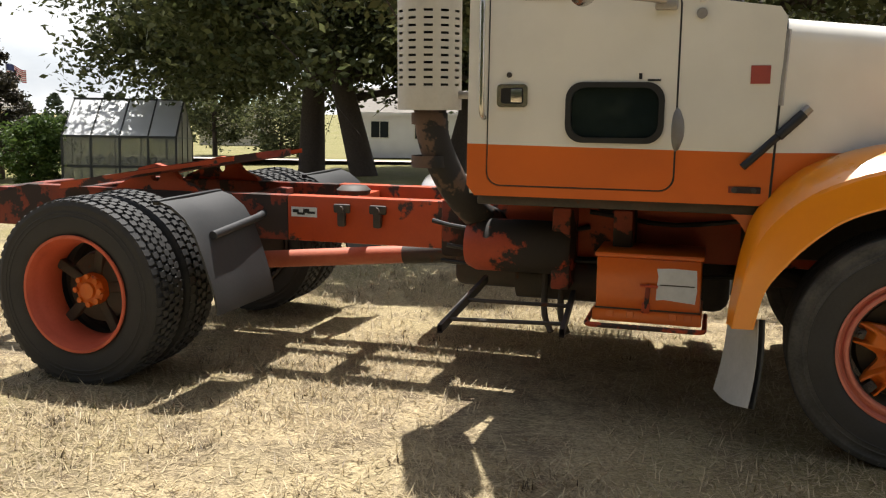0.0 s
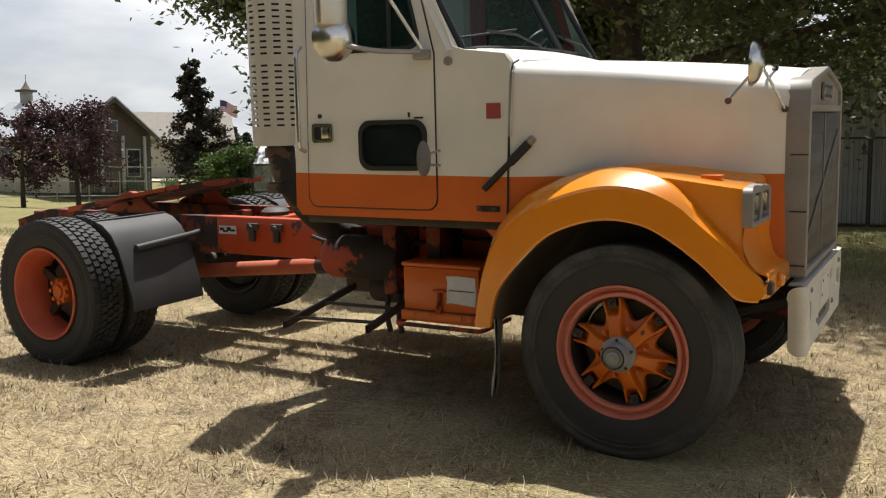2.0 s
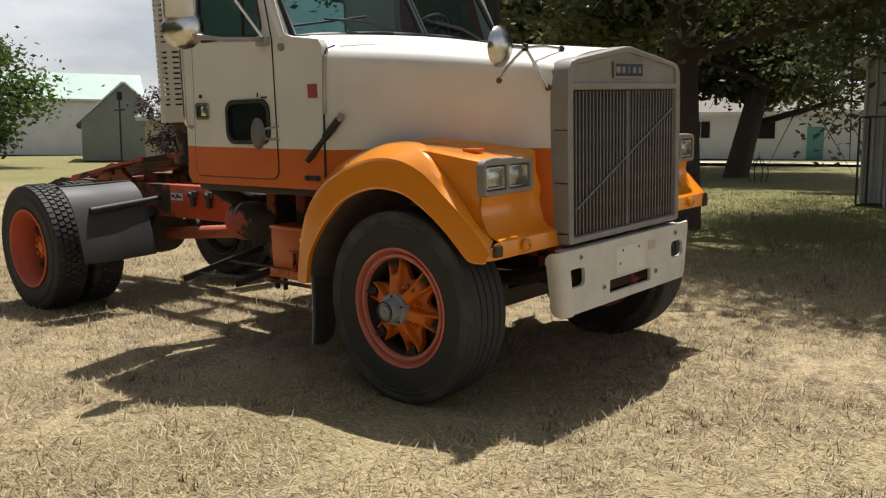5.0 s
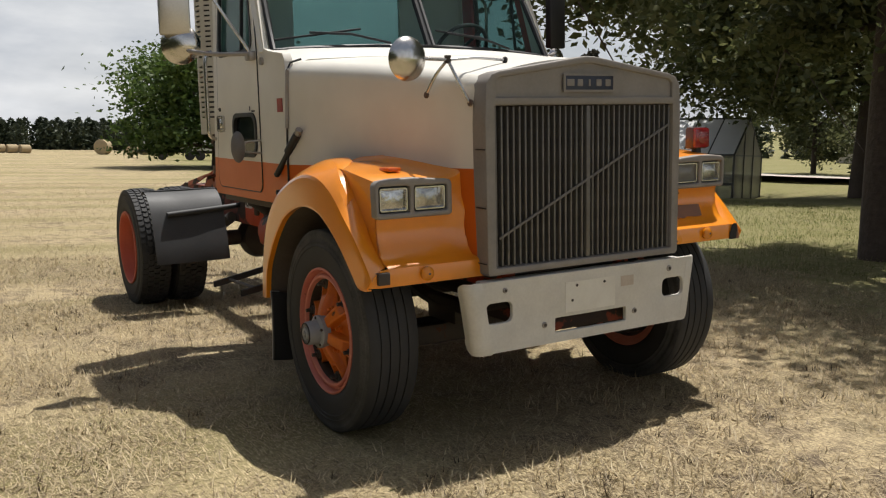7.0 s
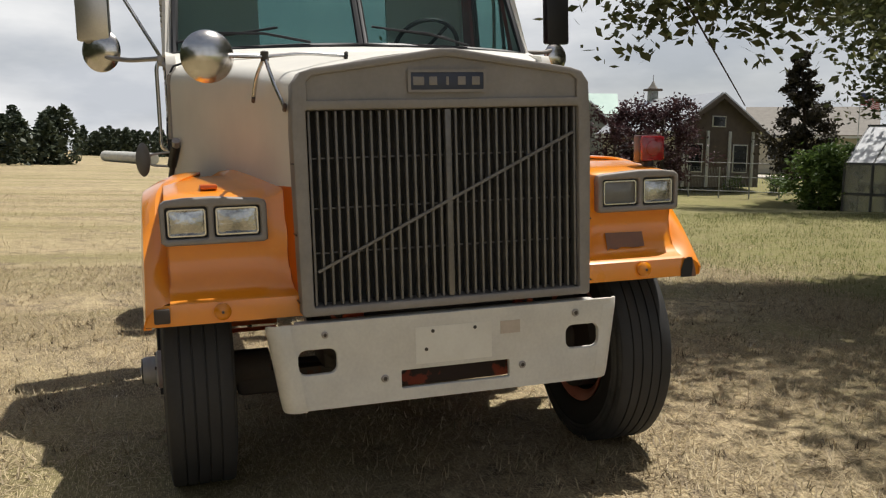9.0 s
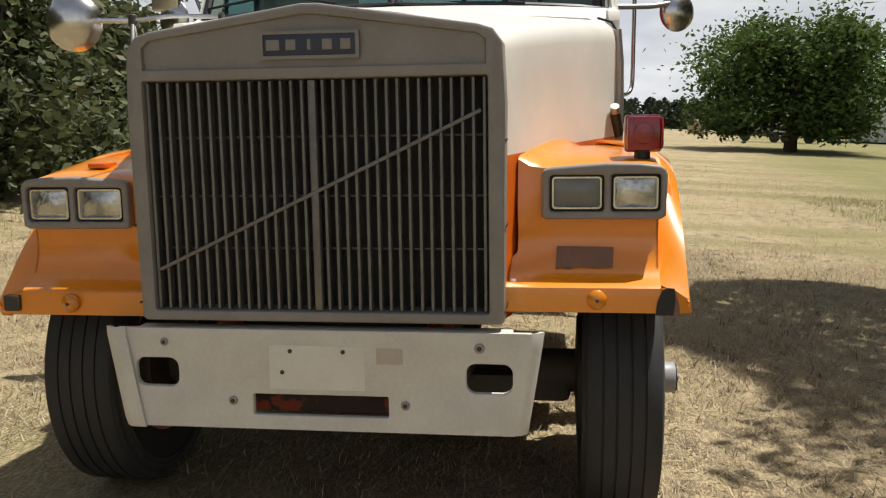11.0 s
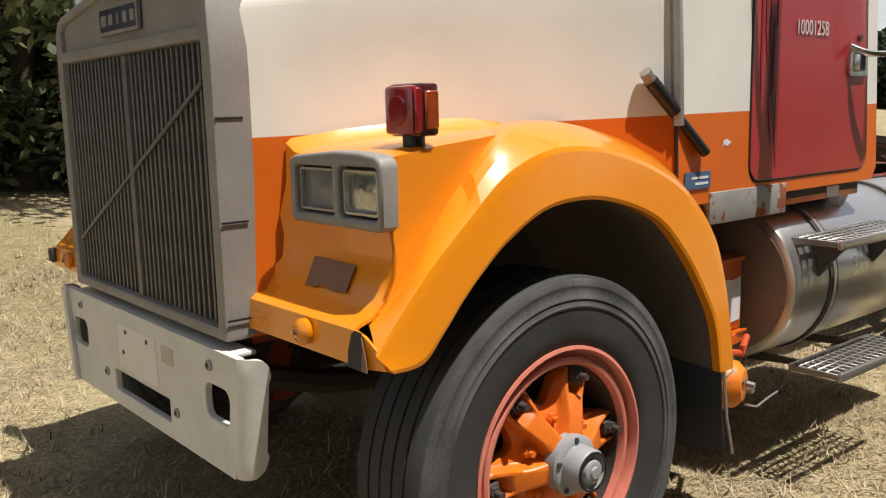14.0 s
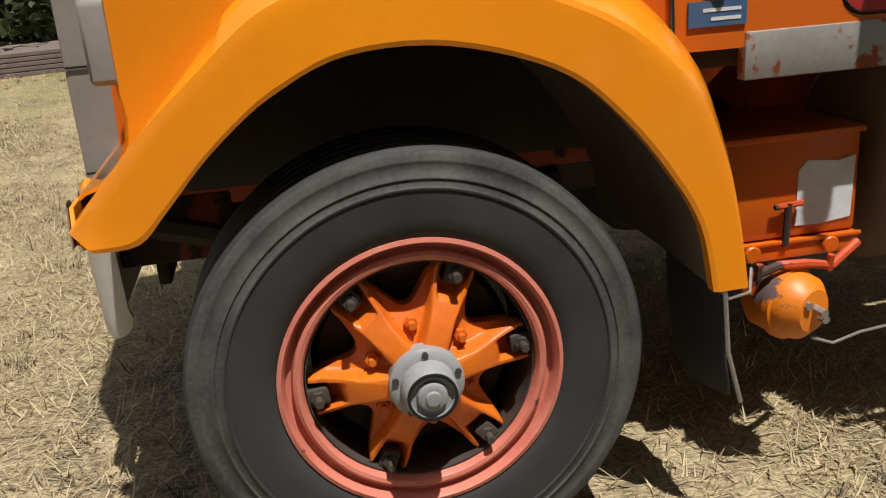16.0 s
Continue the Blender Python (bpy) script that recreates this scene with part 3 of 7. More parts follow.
# -- mud flaps before the rear wheels --
for s_ in (-1, 1):
    rows = []
    prof = [(-3.74, 1.055), (-3.66, 1.03), (-3.58, 0.97), (-3.52, 0.88), (-3.475, 0.76), (-3.43, 0.62), (-3.405, 0.53), (-3.395, 0.455)]
    for (px, pz) in prof:
        rows.append([(px + 0.002 * math.sin(9 * u), s_ * (0.585 + 0.635 * u), pz - 0.004 * math.sin(3 * u)) for u in [j / 8 for j in range(9)]])
    part("mud_flap", thicken(loft(B(), rows), 0.012), black_plastic, truck, "black rubber mud flap")
    bm = tube(B(), [(-3.53, s_ * 0.40, 0.915), (-3.50, s_ * 0.55, 0.905), (-3.48, s_ * 1.09, 0.872)], 0.024, 12)
    part("flap_bar", bm, black_plastic, truck)
    bm = B()
    box(bm, -3.76, -3.72, min(s_ * 0.58, s_ * 1.23), max(s_ * 0.58, s_ * 1.23), 1.042, 1.072, 0.008, 2, None)
    part("flap_rail", bm, black, truck)

# -- fifth wheel coupling --
bm = B()
top = [(-3.70, 0.30), (-3.62, 0.14), (-3.62, -0.14), (-3.70, -0.30), (-3.95, -0.46), (-4.35, -0.46), (-4.98, -0.30), (-5.05, -0.12), (-4.62, -0.05), (-4.50, 0.0), (-4.62, 0.05), (-5.05, 0.12), (-4.98, 0.30), (-4.35, 0.46), (-3.95, 0.46)]
plate(bm, [top], lambda u, v: Vector((u, v, 1.27 + (u + 3.7) * 0.16)), Vector((0, 0, -0.045)))
fw = part("fifth_wheel_plate", bm, chassis_rusty, truck, "tilted rusty orange fifth wheel plate")
for s_ in (-1, 1):
    bm = B()
    pr = [(-4.62, 1.02), (-3.98, 1.02), (-4.02, 1.06), (-4.12, 1.10), (-4.18, 1.17), (-4.30, 1.20), (-4.42, 1.17), (-4.48, 1.10), (-4.58, 1.06)]
    hole = [(-4.30 + 0.035 * math.cos(a), 1.12 + 0.035 * math.sin(a)) for a in [2 * math.pi * k / 14 for k in range(14)]]
    plate(bm, [pr, hole], lambda u, v: Vector((u, s_ * 0.42, v)), Vector((0, s_ * -0.05, 0)))
    part("coupling_bracket", bm, chassis_orange, truck)
    bm = B()
    pr = [(-5.0, 1.02), (-4.75, 1.05), (-4.4, 1.13), (-4.0, 1.19), (-3.70, 1.235), (-3.70, 1.265), (-4.1, 1.20), (-4.98, 1.065)]
    plate(bm, [pr], lambda u, v: Vector((u, s_ * 0.462, v)), Vector((0, s_ * 0.02, 0)))
    part("plate_skirt", bm, chassis_orange, truck)
part("deck_cap", put(revolve(B(), [(0.10, 0.0), (0.11, 0.03), (0.08, 0.055), (0.0005, 0.06)], 24), Matrix.Translation((-3.05, -0.12, 1.02)) @ Matrix.Rotation(math.pi / 2, 4, "X")), dark_metal, truck)
# sticker and shackle brackets on the right rail
bm = B()
box(bm, -3.33, -3.16, -0.440, -0.436, 0.905, 0.965)
lab = part("rail_sticker", bm, sticker_white, truck, "white sticker with black marks")
for i_, (u0, u1, v0, v1) in enumerate(((-3.32, -3.28, 0.93, 0.95), (-3.29, -3.24, 0.918, 0.932), (-3.25, -3.21, 0.93, 0.955), (-3.22, -3.17, 0.925, 0.94))):
    bm = B()
    box(bm, u0, u1, -0.4425, -0.441, v0, v1)
    part("mark", bm, black, lab)
for x_ in (-2.99, -2.76):
    bm = B()
    box(bm, x_ - 0.055, x_ + 0.055, -0.46, -0.436, 0.94, 0.995, 0.012)
    box(bm, x_ - 0.025, x_ + 0.025, -0.475, -0.436, 0.86, 0.96, 0.012)
    disc(bm, (x_, -0.47, 0.965), 0.022, (0, -1, 0), 0.02, 8)
    part("shackle_bracket", bm, dark_metal, truck, "greasy black bracket")
bm = B()
box(bm, -2.36, -2.22, -0.47, -0.437, 0.72, 1.05, 0.02, 2)
part("spring_hanger", bm, chassis_rusty, truck)

# -- exhaust stack with slotted heat shield behind the cab --
SX, SY = -2.285, -0.925
bm = B()
NZ, pitch, z_ = 38, 0.036, 1.585
cols = []
for c in range(12):
    a0 = 2 * math.pi * c / 12
    cols += [a0, a0 + radians(7), a0 + radians(23)]
zs = [1.565, 1.66]
for k in range(NZ):
    zs += [1.66 + pitch * (k + 0.66), 1.66 + pitch * (k + 1)]
for rad, flip in ((0.165, False), (0.161, True)):
    ring = [[bm.verts.new((SX + rad * math.cos(a), SY + rad * math.sin(a), z)) for a in cols] for z in zs]
    for i in range(len(zs) - 1):
        slot_row = i >= 2 and i % 2 == 0 and (i // 2) % 13 != 12
        for j in range(36):
            if slot_row and j % 3 == 1:
                continue
            q = (ring[i][j], ring[i][(j + 1) % 36], ring[i + 1][(j + 1) % 36], ring[i + 1][j])
            bm.faces.new(q)
shield = part("heat_shield", bm, shield_paint, truck, "cream slotted exhaust heat shield")
part("muffler", tube(B(), [(SX, SY, 1.60), (SX, SY, 3.1)], 0.115, 24), surface("black_muffler_steel", (0.012, 0.011, 0.010), rough=0.8), truck)
part("exhaust_elbow", tube(B(), bend([(SX, SY, 1.66), (SX + 0.01, SY, 1.42), (SX + 0.10, SY + 0.10, 1.16), (SX + 0.18, SY + 0.32, 0.98), (SX + 0.25, -0.35, 0.90)], 6, 0.14), 0.084, 20), rust_pipe, truck, "scorched exhaust elbow with rust")
for zz in (1.52, 1.30):
    part("pipe_clamp", put(revolve(B(), [(0.086, -0.03), (0.094, -0.03), (0.094, 0.03), (0.086, 0.03)], 28, None, True), Matrix.Translation((SX, SY, zz)) @ Matrix.Rotation(math.pi / 2, 4, "X")), rust_pipe, truck)
part("stack_bracket", box(B(), SX + 0.12, -2.0, SY - 0.03, SY + 0.03, 1.62, 1.66, 0.006), dull_alu, truck)

# -- cab --
W = 1.082


def kink(pts):
    """Adds a corner where the front upright starts to lean back."""
    out = []
    for a, b in zip(pts, pts[1:] + pts[:1]):
        out.append(a)
        if (a[1] - 2.05) * (b[1] - 2.05) < 0 and a[0] > -1.4:
            out.append((a[0], 2.05))
    return out


def cab_side(s):
    out = [(-2.04, 1.20), (-2.00, 1.150), (-0.625, 1.150), (-0.608, 1.60), (-0.594, 1.985), (-0.625, 2.028), (-0.86, 2.06), (-0.93, 2.08), (-1.29, 2.80), (-1.37, 2.98), (-1.48, 3.06), (-1.96, 3.06), (-2.04, 2.98)]
    hole = kink(rounded(-1.912, -1.010, 1.198, 2.925, (0.07, 0.07, 0.06, 0.06), 6))
    hole = [(u + (0.0 if v < 2.051 else -(v - 2.05) * (0.285 if u > -1.4 else 0.0)), v) for u, v in hole]
    hole = [(u - 0.03, v) for u, v in hole]
    bm = plate(B(), [out, hole], lambda u, v: Vector((u, s * (W - max(0, v - 2.05) * 0.07), v)), Vector((0, -s * 0.05, 0)))
    return part("cab_side", bm, body_paint, truck, "white and orange cab side")


def cab_door(s, material, label):
    out = kink(rounded(-1.906, -1.016, 1.204, 2.919, (0.066, 0.066, 0.055, 0.055), 6))
    out = [(u + (0.0 if v < 2.051 else -(v - 2.05) * (0.285 if u > -1.4 else 0.0)), v) for u, v in out]
    win = rounded(-1.800, -1.070, 2.085, 2.84, (0.08, 0.08, 0.05, 0.05), 6)
    win = [(u - (max(0, v - 2.0) * 0.28 if u > -1.4 else 0.0), v) for u, v in win]
    low = rounded(-1.515, -1.080, 1.430, 1.692, 0.075, 6)
    loops = [out, win] + ([low] if s < 0 else [])
    f = lambda u, v: Vector((u, s * (W + 0.004 - max(0, v - 2.05) * 0.07), v))
    bm = plate(B(), loops, f, Vector((0, -s * 0.05, 0)))
    door = part("door", bm, material, truck, label)
    door.location.x = -0.03
    # black line traced round the door for the dark gap at its edge
    rim = [Vector((u, s * (W + 0.0015 - max(0, v - 2.05) * 0.07), v)) for u, v in out]
    part("door_gap_line", tube(B(), rim + [rim[0]], 0.0042, 5), black, door)
    g = lambda u, v: Vector((u, s * (W - 0.018 - max(0, v - 2.05) * 0.07), v))
    part("window_pane", plate(B(), [win], g, Vector((0, -s * 0.006, 0))), window_glass, door, "tinted side window").visible_shadow = False
    inn = [(-1.435 + (u + 1.435) * 0.94, 2.36 + (v - 2.36) * 0.94) for u, v in win]
    part("window_seal", plate(B(), [[(-1.435 + (u + 1.435) * 1.015, 2.36 + (v - 2.36) * 1.015) for u, v in win], inn], lambda u, v: f(u, v) + Vector((0, s * 0.006, 0)), Vector((0, -s * 0.02, 0))), black, door)
    part("vent_bar", tube(B(), [f(-1.30, 2.09), f(-1.33, 2.83)], 0.012, 8), black, door)
    if s < 0:
        c = (-1.2975, 1.561)
        ring_o = [(c[0] + (u - c[0]) * 1.05, c[1] + (v - c[1]) * 1.08) for u, v in low]
        ring_i = [(c[0] + (u - c[0]) * 0.93, c[1] + (v - c[1]) * 0.89) for u, v in low]
        part("lower_window_seal", plate(B(), [ring_o, ring_i], lambda u, v: f(u, v) + Vector((0, s * 0.010, 0)), Vector((0, -s * 0.03, 0))), black, door, "black rubber seal")
        part("lower_window", plate(B(), [low], lambda u, v: f(u, v) - Vector((0, s * 0.012, 0)), Vector((0, -s * 0.005, 0))), dark_glass, door, "dark lower door window")
    # recessed paddle handle
    hb = B()
    plate(hb, [rounded(-1.858, -1.708, 1.582, 1.692, 0.02, 4), rounded(-1.838, -1.728, 1.600, 1.674, 0.012, 4)], lambda u, v: f(u, v) + Vector((0, s * 0.012, 0)), Vector((0, -s * 0.016, 0)))
    handle = part("handle", hb, chrome, door, "weathered chrome handle surround")
    # flat black plate fills the surround in place of a hollow
    part("handle_backing", box(B(), -1.842, -1.724, *sorted((s * (W + 0.003), s * (W + 0.0075))), 1.597, 1.677), black, handle)
    part("handle_paddle", box(B(), -1.790, -1.735, *sorted((s * (W + 0.008), s * (W + 0.017))), 1.605, 1.670, 0.003), chrome, handle)
    part("lock", disc(B(), f(-1.80, 1.735) + Vector((0, -s * 0.002, 0)), 0.013, (0, s, 0), 0.010, 14), dark_metal, door)
    return door


cab_side(-1)
cab_side(1)
doorR = cab_door(-1, body_paint, "white and orange cab door with small lower window")
doorL = cab_door(1, red_door_paint, "replacement red cab door with streaked paint")
for s_ in (-1, 1):
    bm = B()
    box(bm, -1.96, -1.02, *sorted((s_ * (W - 0.062), s_ * (W - 0.056))), 1.18, 2.06)
    part("door_lining", bm, black, truck)
rear_win = rounded(-0.45, 0.45, 2.16, 2.70, 0.06)
bm = plate(B(), [rounded(-W + 0.05, W - 0.05, 1.15, 3.02, 0.03), rear_win], lambda u, v: Vector((-2.042, u, v)), Vector((0.045, 0, 0)))
part("cab_back", bm, white_paint, truck, "white cab back wall")
part("rear_window", plate(B(), [rear_win], lambda u, v: Vector((-2.02, u, v)), Vector((0.005, 0, 0))), window_glass, truck, "clear rear cab window").visible_shadow = False
rows = []
for i in range(9):
    u = -1 + 2 * i / 8
    y = u * (W - 0.05)
    zc = 0.07 * (1 - u * u)
    rows.append([(-2.0, y, 3.01 + zc * 0.8), (-1.9, y, 3.05 + zc), (-1.6, y, 3.06 + zc), (-1.40 + 0.05 * (1 - u * u), y, 3.02 + zc * 0.8), (-1.31 + 0.06 * (1 - u * u), y, 2.93 + zc * 0.3)])
part("cab_roof", thicken(loft(B(), rows), 0.04), white_paint, truck, "white cab roof")
part("cab_floor", box(B(), -1.98, -0.72, -1.02, 1.02, 1.15, 1.20, 0.01), black, truck)
# windscreen in two panes, with seals
for s_ in (-1, 1):
    def ws(u, v):
        yb = s_ * (0.015 + 1.015 * u)
        xb = -0.775 - 0.115 * u * u
        return Vector((xb - 0.47 * v - 0.01 * u, yb * (1 - 0.055 * v), 2.105 - 0.035 * u * u + 0.84 * v))
    part("windscreen_pane", loft(B(), [[ws(i / 8, j / 4) for j in range(5)] for i in range(9)]), window_glass, truck, "tinted windscreen pane").visible_shadow = False
    part("windscreen_seal", tube(B(), [ws(0, 1), ws(0, 0)] + [ws(i / 8, -0.01) for i in range(1, 9)] + [ws(1, j / 4) for j in range(1, 5)] + [ws(1 - i / 4, 1) for i in range(1, 5)], 0.021, 8), black, truck, "black rubber windscreen seal")
    part("a_pillar", thicken(loft(B(), [[ws(1.02, j / 4) + Vector((0, s_ * 0.012, 0)), ws(1.02, j / 4) + Vector((-0.05, s_ * 0.048, -0.01))] for j in range(-0, 5)]), 0.03), white_paint, truck)
    # wiper
    a = ws(0.28 if s_ < 0 else 0.62, 0.02) + Vector((0.03, 0, 0.0))
    bq = ws(0.78 if s_ < 0 else 0.12, 0.10) + Vector((0.028, 0, 0.01))
    wiper = part("wiper", tube(B(), [a, a.lerp(bq, 0.5) + Vector((0.02, 0, 0.02)), bq], 0.008, 6), black, truck, "black windscreen wiper")
    part("wiper_blade", tube(B(), [ws(0.45 if s_ < 0 else 0.05, 0.13) + Vector((0.016, 0, 0)), ws(0.99 if s_ < 0 else 0.5, 0.07) + Vector((0.016, 0, 0))], 0.007, 6), black, wiper)
# cowl between hood and windscreen
rows = []
for i in range(17):
    u = -1 + 2 * i / 16
    y = u * 1.075
    cr_ = 0.045 * (1 - u * u)
    dz = -0.05 * max(0, abs(u) - 0.93) / 0.07
    rows.append([(-0.585, y * 0.995, 1.985 + cr_ + dz), (-0.64, y, 2.015 + cr_ + dz), (-0.72, y, 2.040 + cr_ + dz * 0.6), (-0.80 - 0.10 * u * u, y, 2.068 + cr_ * 0.8)])
part("cowl", thicken(loft(B(), rows), 0.02), white_paint, truck, "white cowl panel")
# cab inside: dash, wheel, seats
part("dashboard", box(B(), -1.08, -0.84, -1.0, 1.0, 1.75, 2.05, 0.05, 3), black, truck)
bm = B()
revolve(bm, [(0.205 + 0.014 * math.cos(t), 0.014 * math.sin(t)) for t in [2 * math.pi * k / 8 for k in range(8)]], 32, None, True)
put(bm, Matrix.Translation((-1.20, 0.50, 2.13)) @ Matrix.Rotation(radians(-52), 4, "Y") @ Matrix.Rotation(math.pi / 2, 4, "X"))
for k_ in (0.6, 2.5, 4.4):
    tube(bm, [(-1.20, 0.50, 2.13), Matrix.Translation((-1.20, 0.50, 2.13)) @ Matrix.Rotation(radians(-52), 4, "Y") @ Vector((0.2 * math.cos(k_), 0.2 * math.sin(k_), 0))], 0.012, 6)
tube(bm, [(-1.20, 0.50, 2.13), (-1.0, 0.50, 1.9)], 0.03, 10)
part("steering_wheel", bm, black, truck, "black steering wheel")
for s_ in (-1, 1):
    bm = box(B(), -1.92, -1.78, s_ * 0.5 - 0.25, s_ * 0.5 + 0.25, 1.45, 2.12, 0.05, 3)
    seat = part("seat_back", bm, seat_fabric, truck, "dark cloth seat back")
    part("seat_cushion", box(B(), -1.80, -1.32, s_ * 0.5 - 0.25, s_ * 0.5 + 0.25, 1.42, 1.58, 0.05, 3), seat_fabric, truck)

# -- hood --
HX0, HX1 = -0.565, 0.715


def hood_w(x):
    t = (x - HX0) / (HX1 - HX0)
    return 1.072 + (0.628 - 1.072) * t - 0.02 * math.sin(math.pi * t)


def hood_ring(x):
    t = (x - HX0) / (HX1 - HX0)
    w = hood_w(x)
    zt = 1.985 + (1.838 - 1.985) * t + 0.012 * math.sin(math.pi * t)
    r = 0.105 - 0.03 * t
    crown = 0.045 + 0.04 * t
    zb = 1.16 if x < -0.50 else 1.22 if x < 0.42 else max(0.875, 1.22 - (x - 0.42) / 0.22 * 0.35)
    side = [(w, zb + (zt - r - zb) * k / 6) for k in range(7)]
    arc = [(w - r + r * math.cos(a), zt - r + r * math.sin(a)) for a in [math.pi / 2 * k / 6 for k in range(1, 7)]]
    top_ = [((w - r) * (1 - k / 6), zt + crown * (1 - (1 - k / 6) ** 2)) for k in range(1, 7)]
    half = side + arc + top_
    # the rear edge leans with the cab's front edge
    back = lambda z: (1 - t) ** 2 * (-0.619 + 0.037 * (z - 1.15) - HX0)
    return [Vector((x + back(z), y, z)) for y, z in half] + [Vector((x + back(z), -y, z)) for y, z in half[-2::-1]]


bm = loft(B(), [hood_ring(HX0 + (HX1 - HX0) * i / 18) for i in range(19)])
part("hood", thicken(bm, 0.012), body_paint, truck, "white and orange tilt hood")

# -- fenders --
OPEN = [(-0.67, 0.61), (-0.635, 0.775), (-0.565, 0.89), (-0.45, 1.02), (-0.297, 1.135), (-0.07, 1.205), (0.14, 1.19), (0.295, 1.115), (0.432, 1.015), (0.53, 0.925), (0.60, 0.868), (0.69, 0.862)]
CREASE = [(-0.752, 0.605), (-0.725, 0.775), (-0.685, 0.93), (-0.605, 1.085), (-0.42, 1.24), (-0.13, 1.345), (0.10, 1.352), (0.285, 1.288), (0.42, 1.185), (0.55, 1.08), (0.655, 0.978), (0.722, 0.905)]
INNER = [(-0.775, 0.605, 1.14), (-0.755, 0.79, 1.12), (-0.725, 0.97, 1.09), (-0.66, 1.15, 1.06), (-0.48, 1.325, 1.02), (-0.17, 1.432, 0.96), (0.08, 1.432, 1.00), (0.245, 1.385, 1.105), (0.375, 1.265, 1.128), (0.49, 1.14, 1.132), (0.58, 1.03, 1.132), (0.672, 0.955, 1.128)]


def smooth_curve(pts, n):
    """Points spaced along a smooth curve through the given ones."""
    p = [Vector((*q, 0)[:3]) if len(q) == 2 else Vector(q) for q in pts]
    out = []
    for i in range(n):
        t = i / (n - 1) * (len(p) - 1)
        k = min(int(t), len(p) - 2)
        f = t - k
        a, b_, c, d = p[max(k - 1, 0)], p[k], p[k + 1], p[min(k + 2, len(p) - 1)]
        out.append(0.5 * ((2 * b_) + (c - a) * f + (2 * a - 5 * b_ + 4 * c - d) * f * f + (3 * b_ - a - 3 * c + d) * f ** 3))
    return out


pale_flap = surface("pale_flap_sheet", (0.52, 0.51, 0.47), (0.34, 0.33, 0.30), rough=0.6, scale=5)


arch_dust = surface("dusty_arch_underside", (0.12, 0.092, 0.072), (0.06, 0.046, 0.036), rough=0.9, scale=5)


def lift(bm, s):
    """The left fender's nose stands a little higher and further out."""
    if s > 0:
        for v in bm.verts:
            t = max(0.0, min(1.0, (v.co.x + 0.15) / 0.6))
            t = t * t * (3 - 2 * t)
            v.co.z += 0.036 * t
            v.co.y += 0.014 * t
    return bm


def fender(s):
    n = 56
    o, c, i_ = smooth_curve(OPEN, n), smooth_curve(CREASE, n), smooth_curve(INNER, n)
    rows = []
    for k in range(n):
        if s > 0:
            o[k].y += 0.036 * max(0.0, min(1.0, (o[k].y - 0.80) / 0.3))
            c[k].y += 0.016 * max(0.0, min(1.0, (c[k].y - 0.90) / 0.3))
            i_[k].y += 0.008 * max(0.0, min(1.0, (i_[k].y - 0.95) / 0.3))
        O = Vector((o[k].x, 1.238, o[k].y))
        C = Vector((c[k].x, 1.226, c[k].y))
        I = Vector((i_[k].x, i_[k].z, i_[k].y))
        R = Vector((o[k].x, 1.205, o[k].y)) + (O - C).normalized() * 0.012
        d = (C - O)
        row = [R, O + Vector((0, -0.004, 0)) + (O - C).normalized() * 0.012, O, O + d * 0.35, O + d * 0.72, O + d * 0.92]
        for u in (0.02, 0.12, 0.30, 0.55, 0.80, 1.0):
            p = C.lerp(I, u)
            p.z += 0.028 * math.sin(math.pi * u) * (1.0 if 6 < k < 40 else 0.3)
            row.append(p)
        rows.append([Vector((p.x, s * p.y, p.z)) for p in row])
    bm = lift(thicken(loft(B(), rows), 0.009), s)
    f = part("fender", bm, lit_fender_paint, truck, "orange wheel-arch fender", smooth=13)
    # nose box that carries the headlamps: deck, front and scooped valance
    prof = [(-0.20, 1.375), (-0.06, 1.412), (0.08, 1.424), (0.25, 1.405), (0.44, 1.378), (0.585, 1.358), (0.600, 1.345), (0.604, 1.27), (0.600, 1.18), (0.592, 1.12), (0.600, 1.06), (0.628, 1.005), (0.668, 0.972), (0.700, 0.962), (0.716, 0.950), (0.720, 0.92), (0.722, 0.868), (0.705, 0.864)]
    rows = []
    for j in range(13):
        u = j / 12
        row = []
        for (px, pz) in prof:
            yin = hood_w(min(px, HX1)) - 0.006 if px < 0.62 else 0.60
            yout = 0.965 + 0.167 * max(0.0, min(1.0, (px + 0.06) / 0.32))
            y = yin + (yout - yin) * u
            fil = 0.030 * max(0.0, 1 - u * 9) if pz > 1.34 else 0.0
            scoop = 0.03 * (1 - min(1, u * 5)) if 1.0 < pz < 1.19 else 0.0
            edge = -0.010 * max(0, (u - 0.9) * 10) if pz > 1.34 else 0.0
            row.append(Vector((px + scoop, s * y, pz + fil + edge)))
        rows.append(row)
    part("nose_box", lift(thicken(loft(B(), rows), 0.008), s), lit_fender_paint, truck, "orange headlamp housing")
    sp = [(0.16, 1.404), (0.25, 1.393), (0.44, 1.366), (0.585, 1.346), (0.600, 1.335), (0.604, 1.27), (0.600, 1.18), (0.592, 1.12), (0.600, 1.06), (0.628, 1.005), (0.66, 0.955), (0.56, 1.03), (0.44, 1.17), (0.32, 1.30), (0.22, 1.385)]
    part("box_side", lift(plate(B(), [sp], lambda u, v: Vector((u, s * 1.132, v)), Vector((0, -s * 0.008, 0))), s), lit_fender_paint, truck)
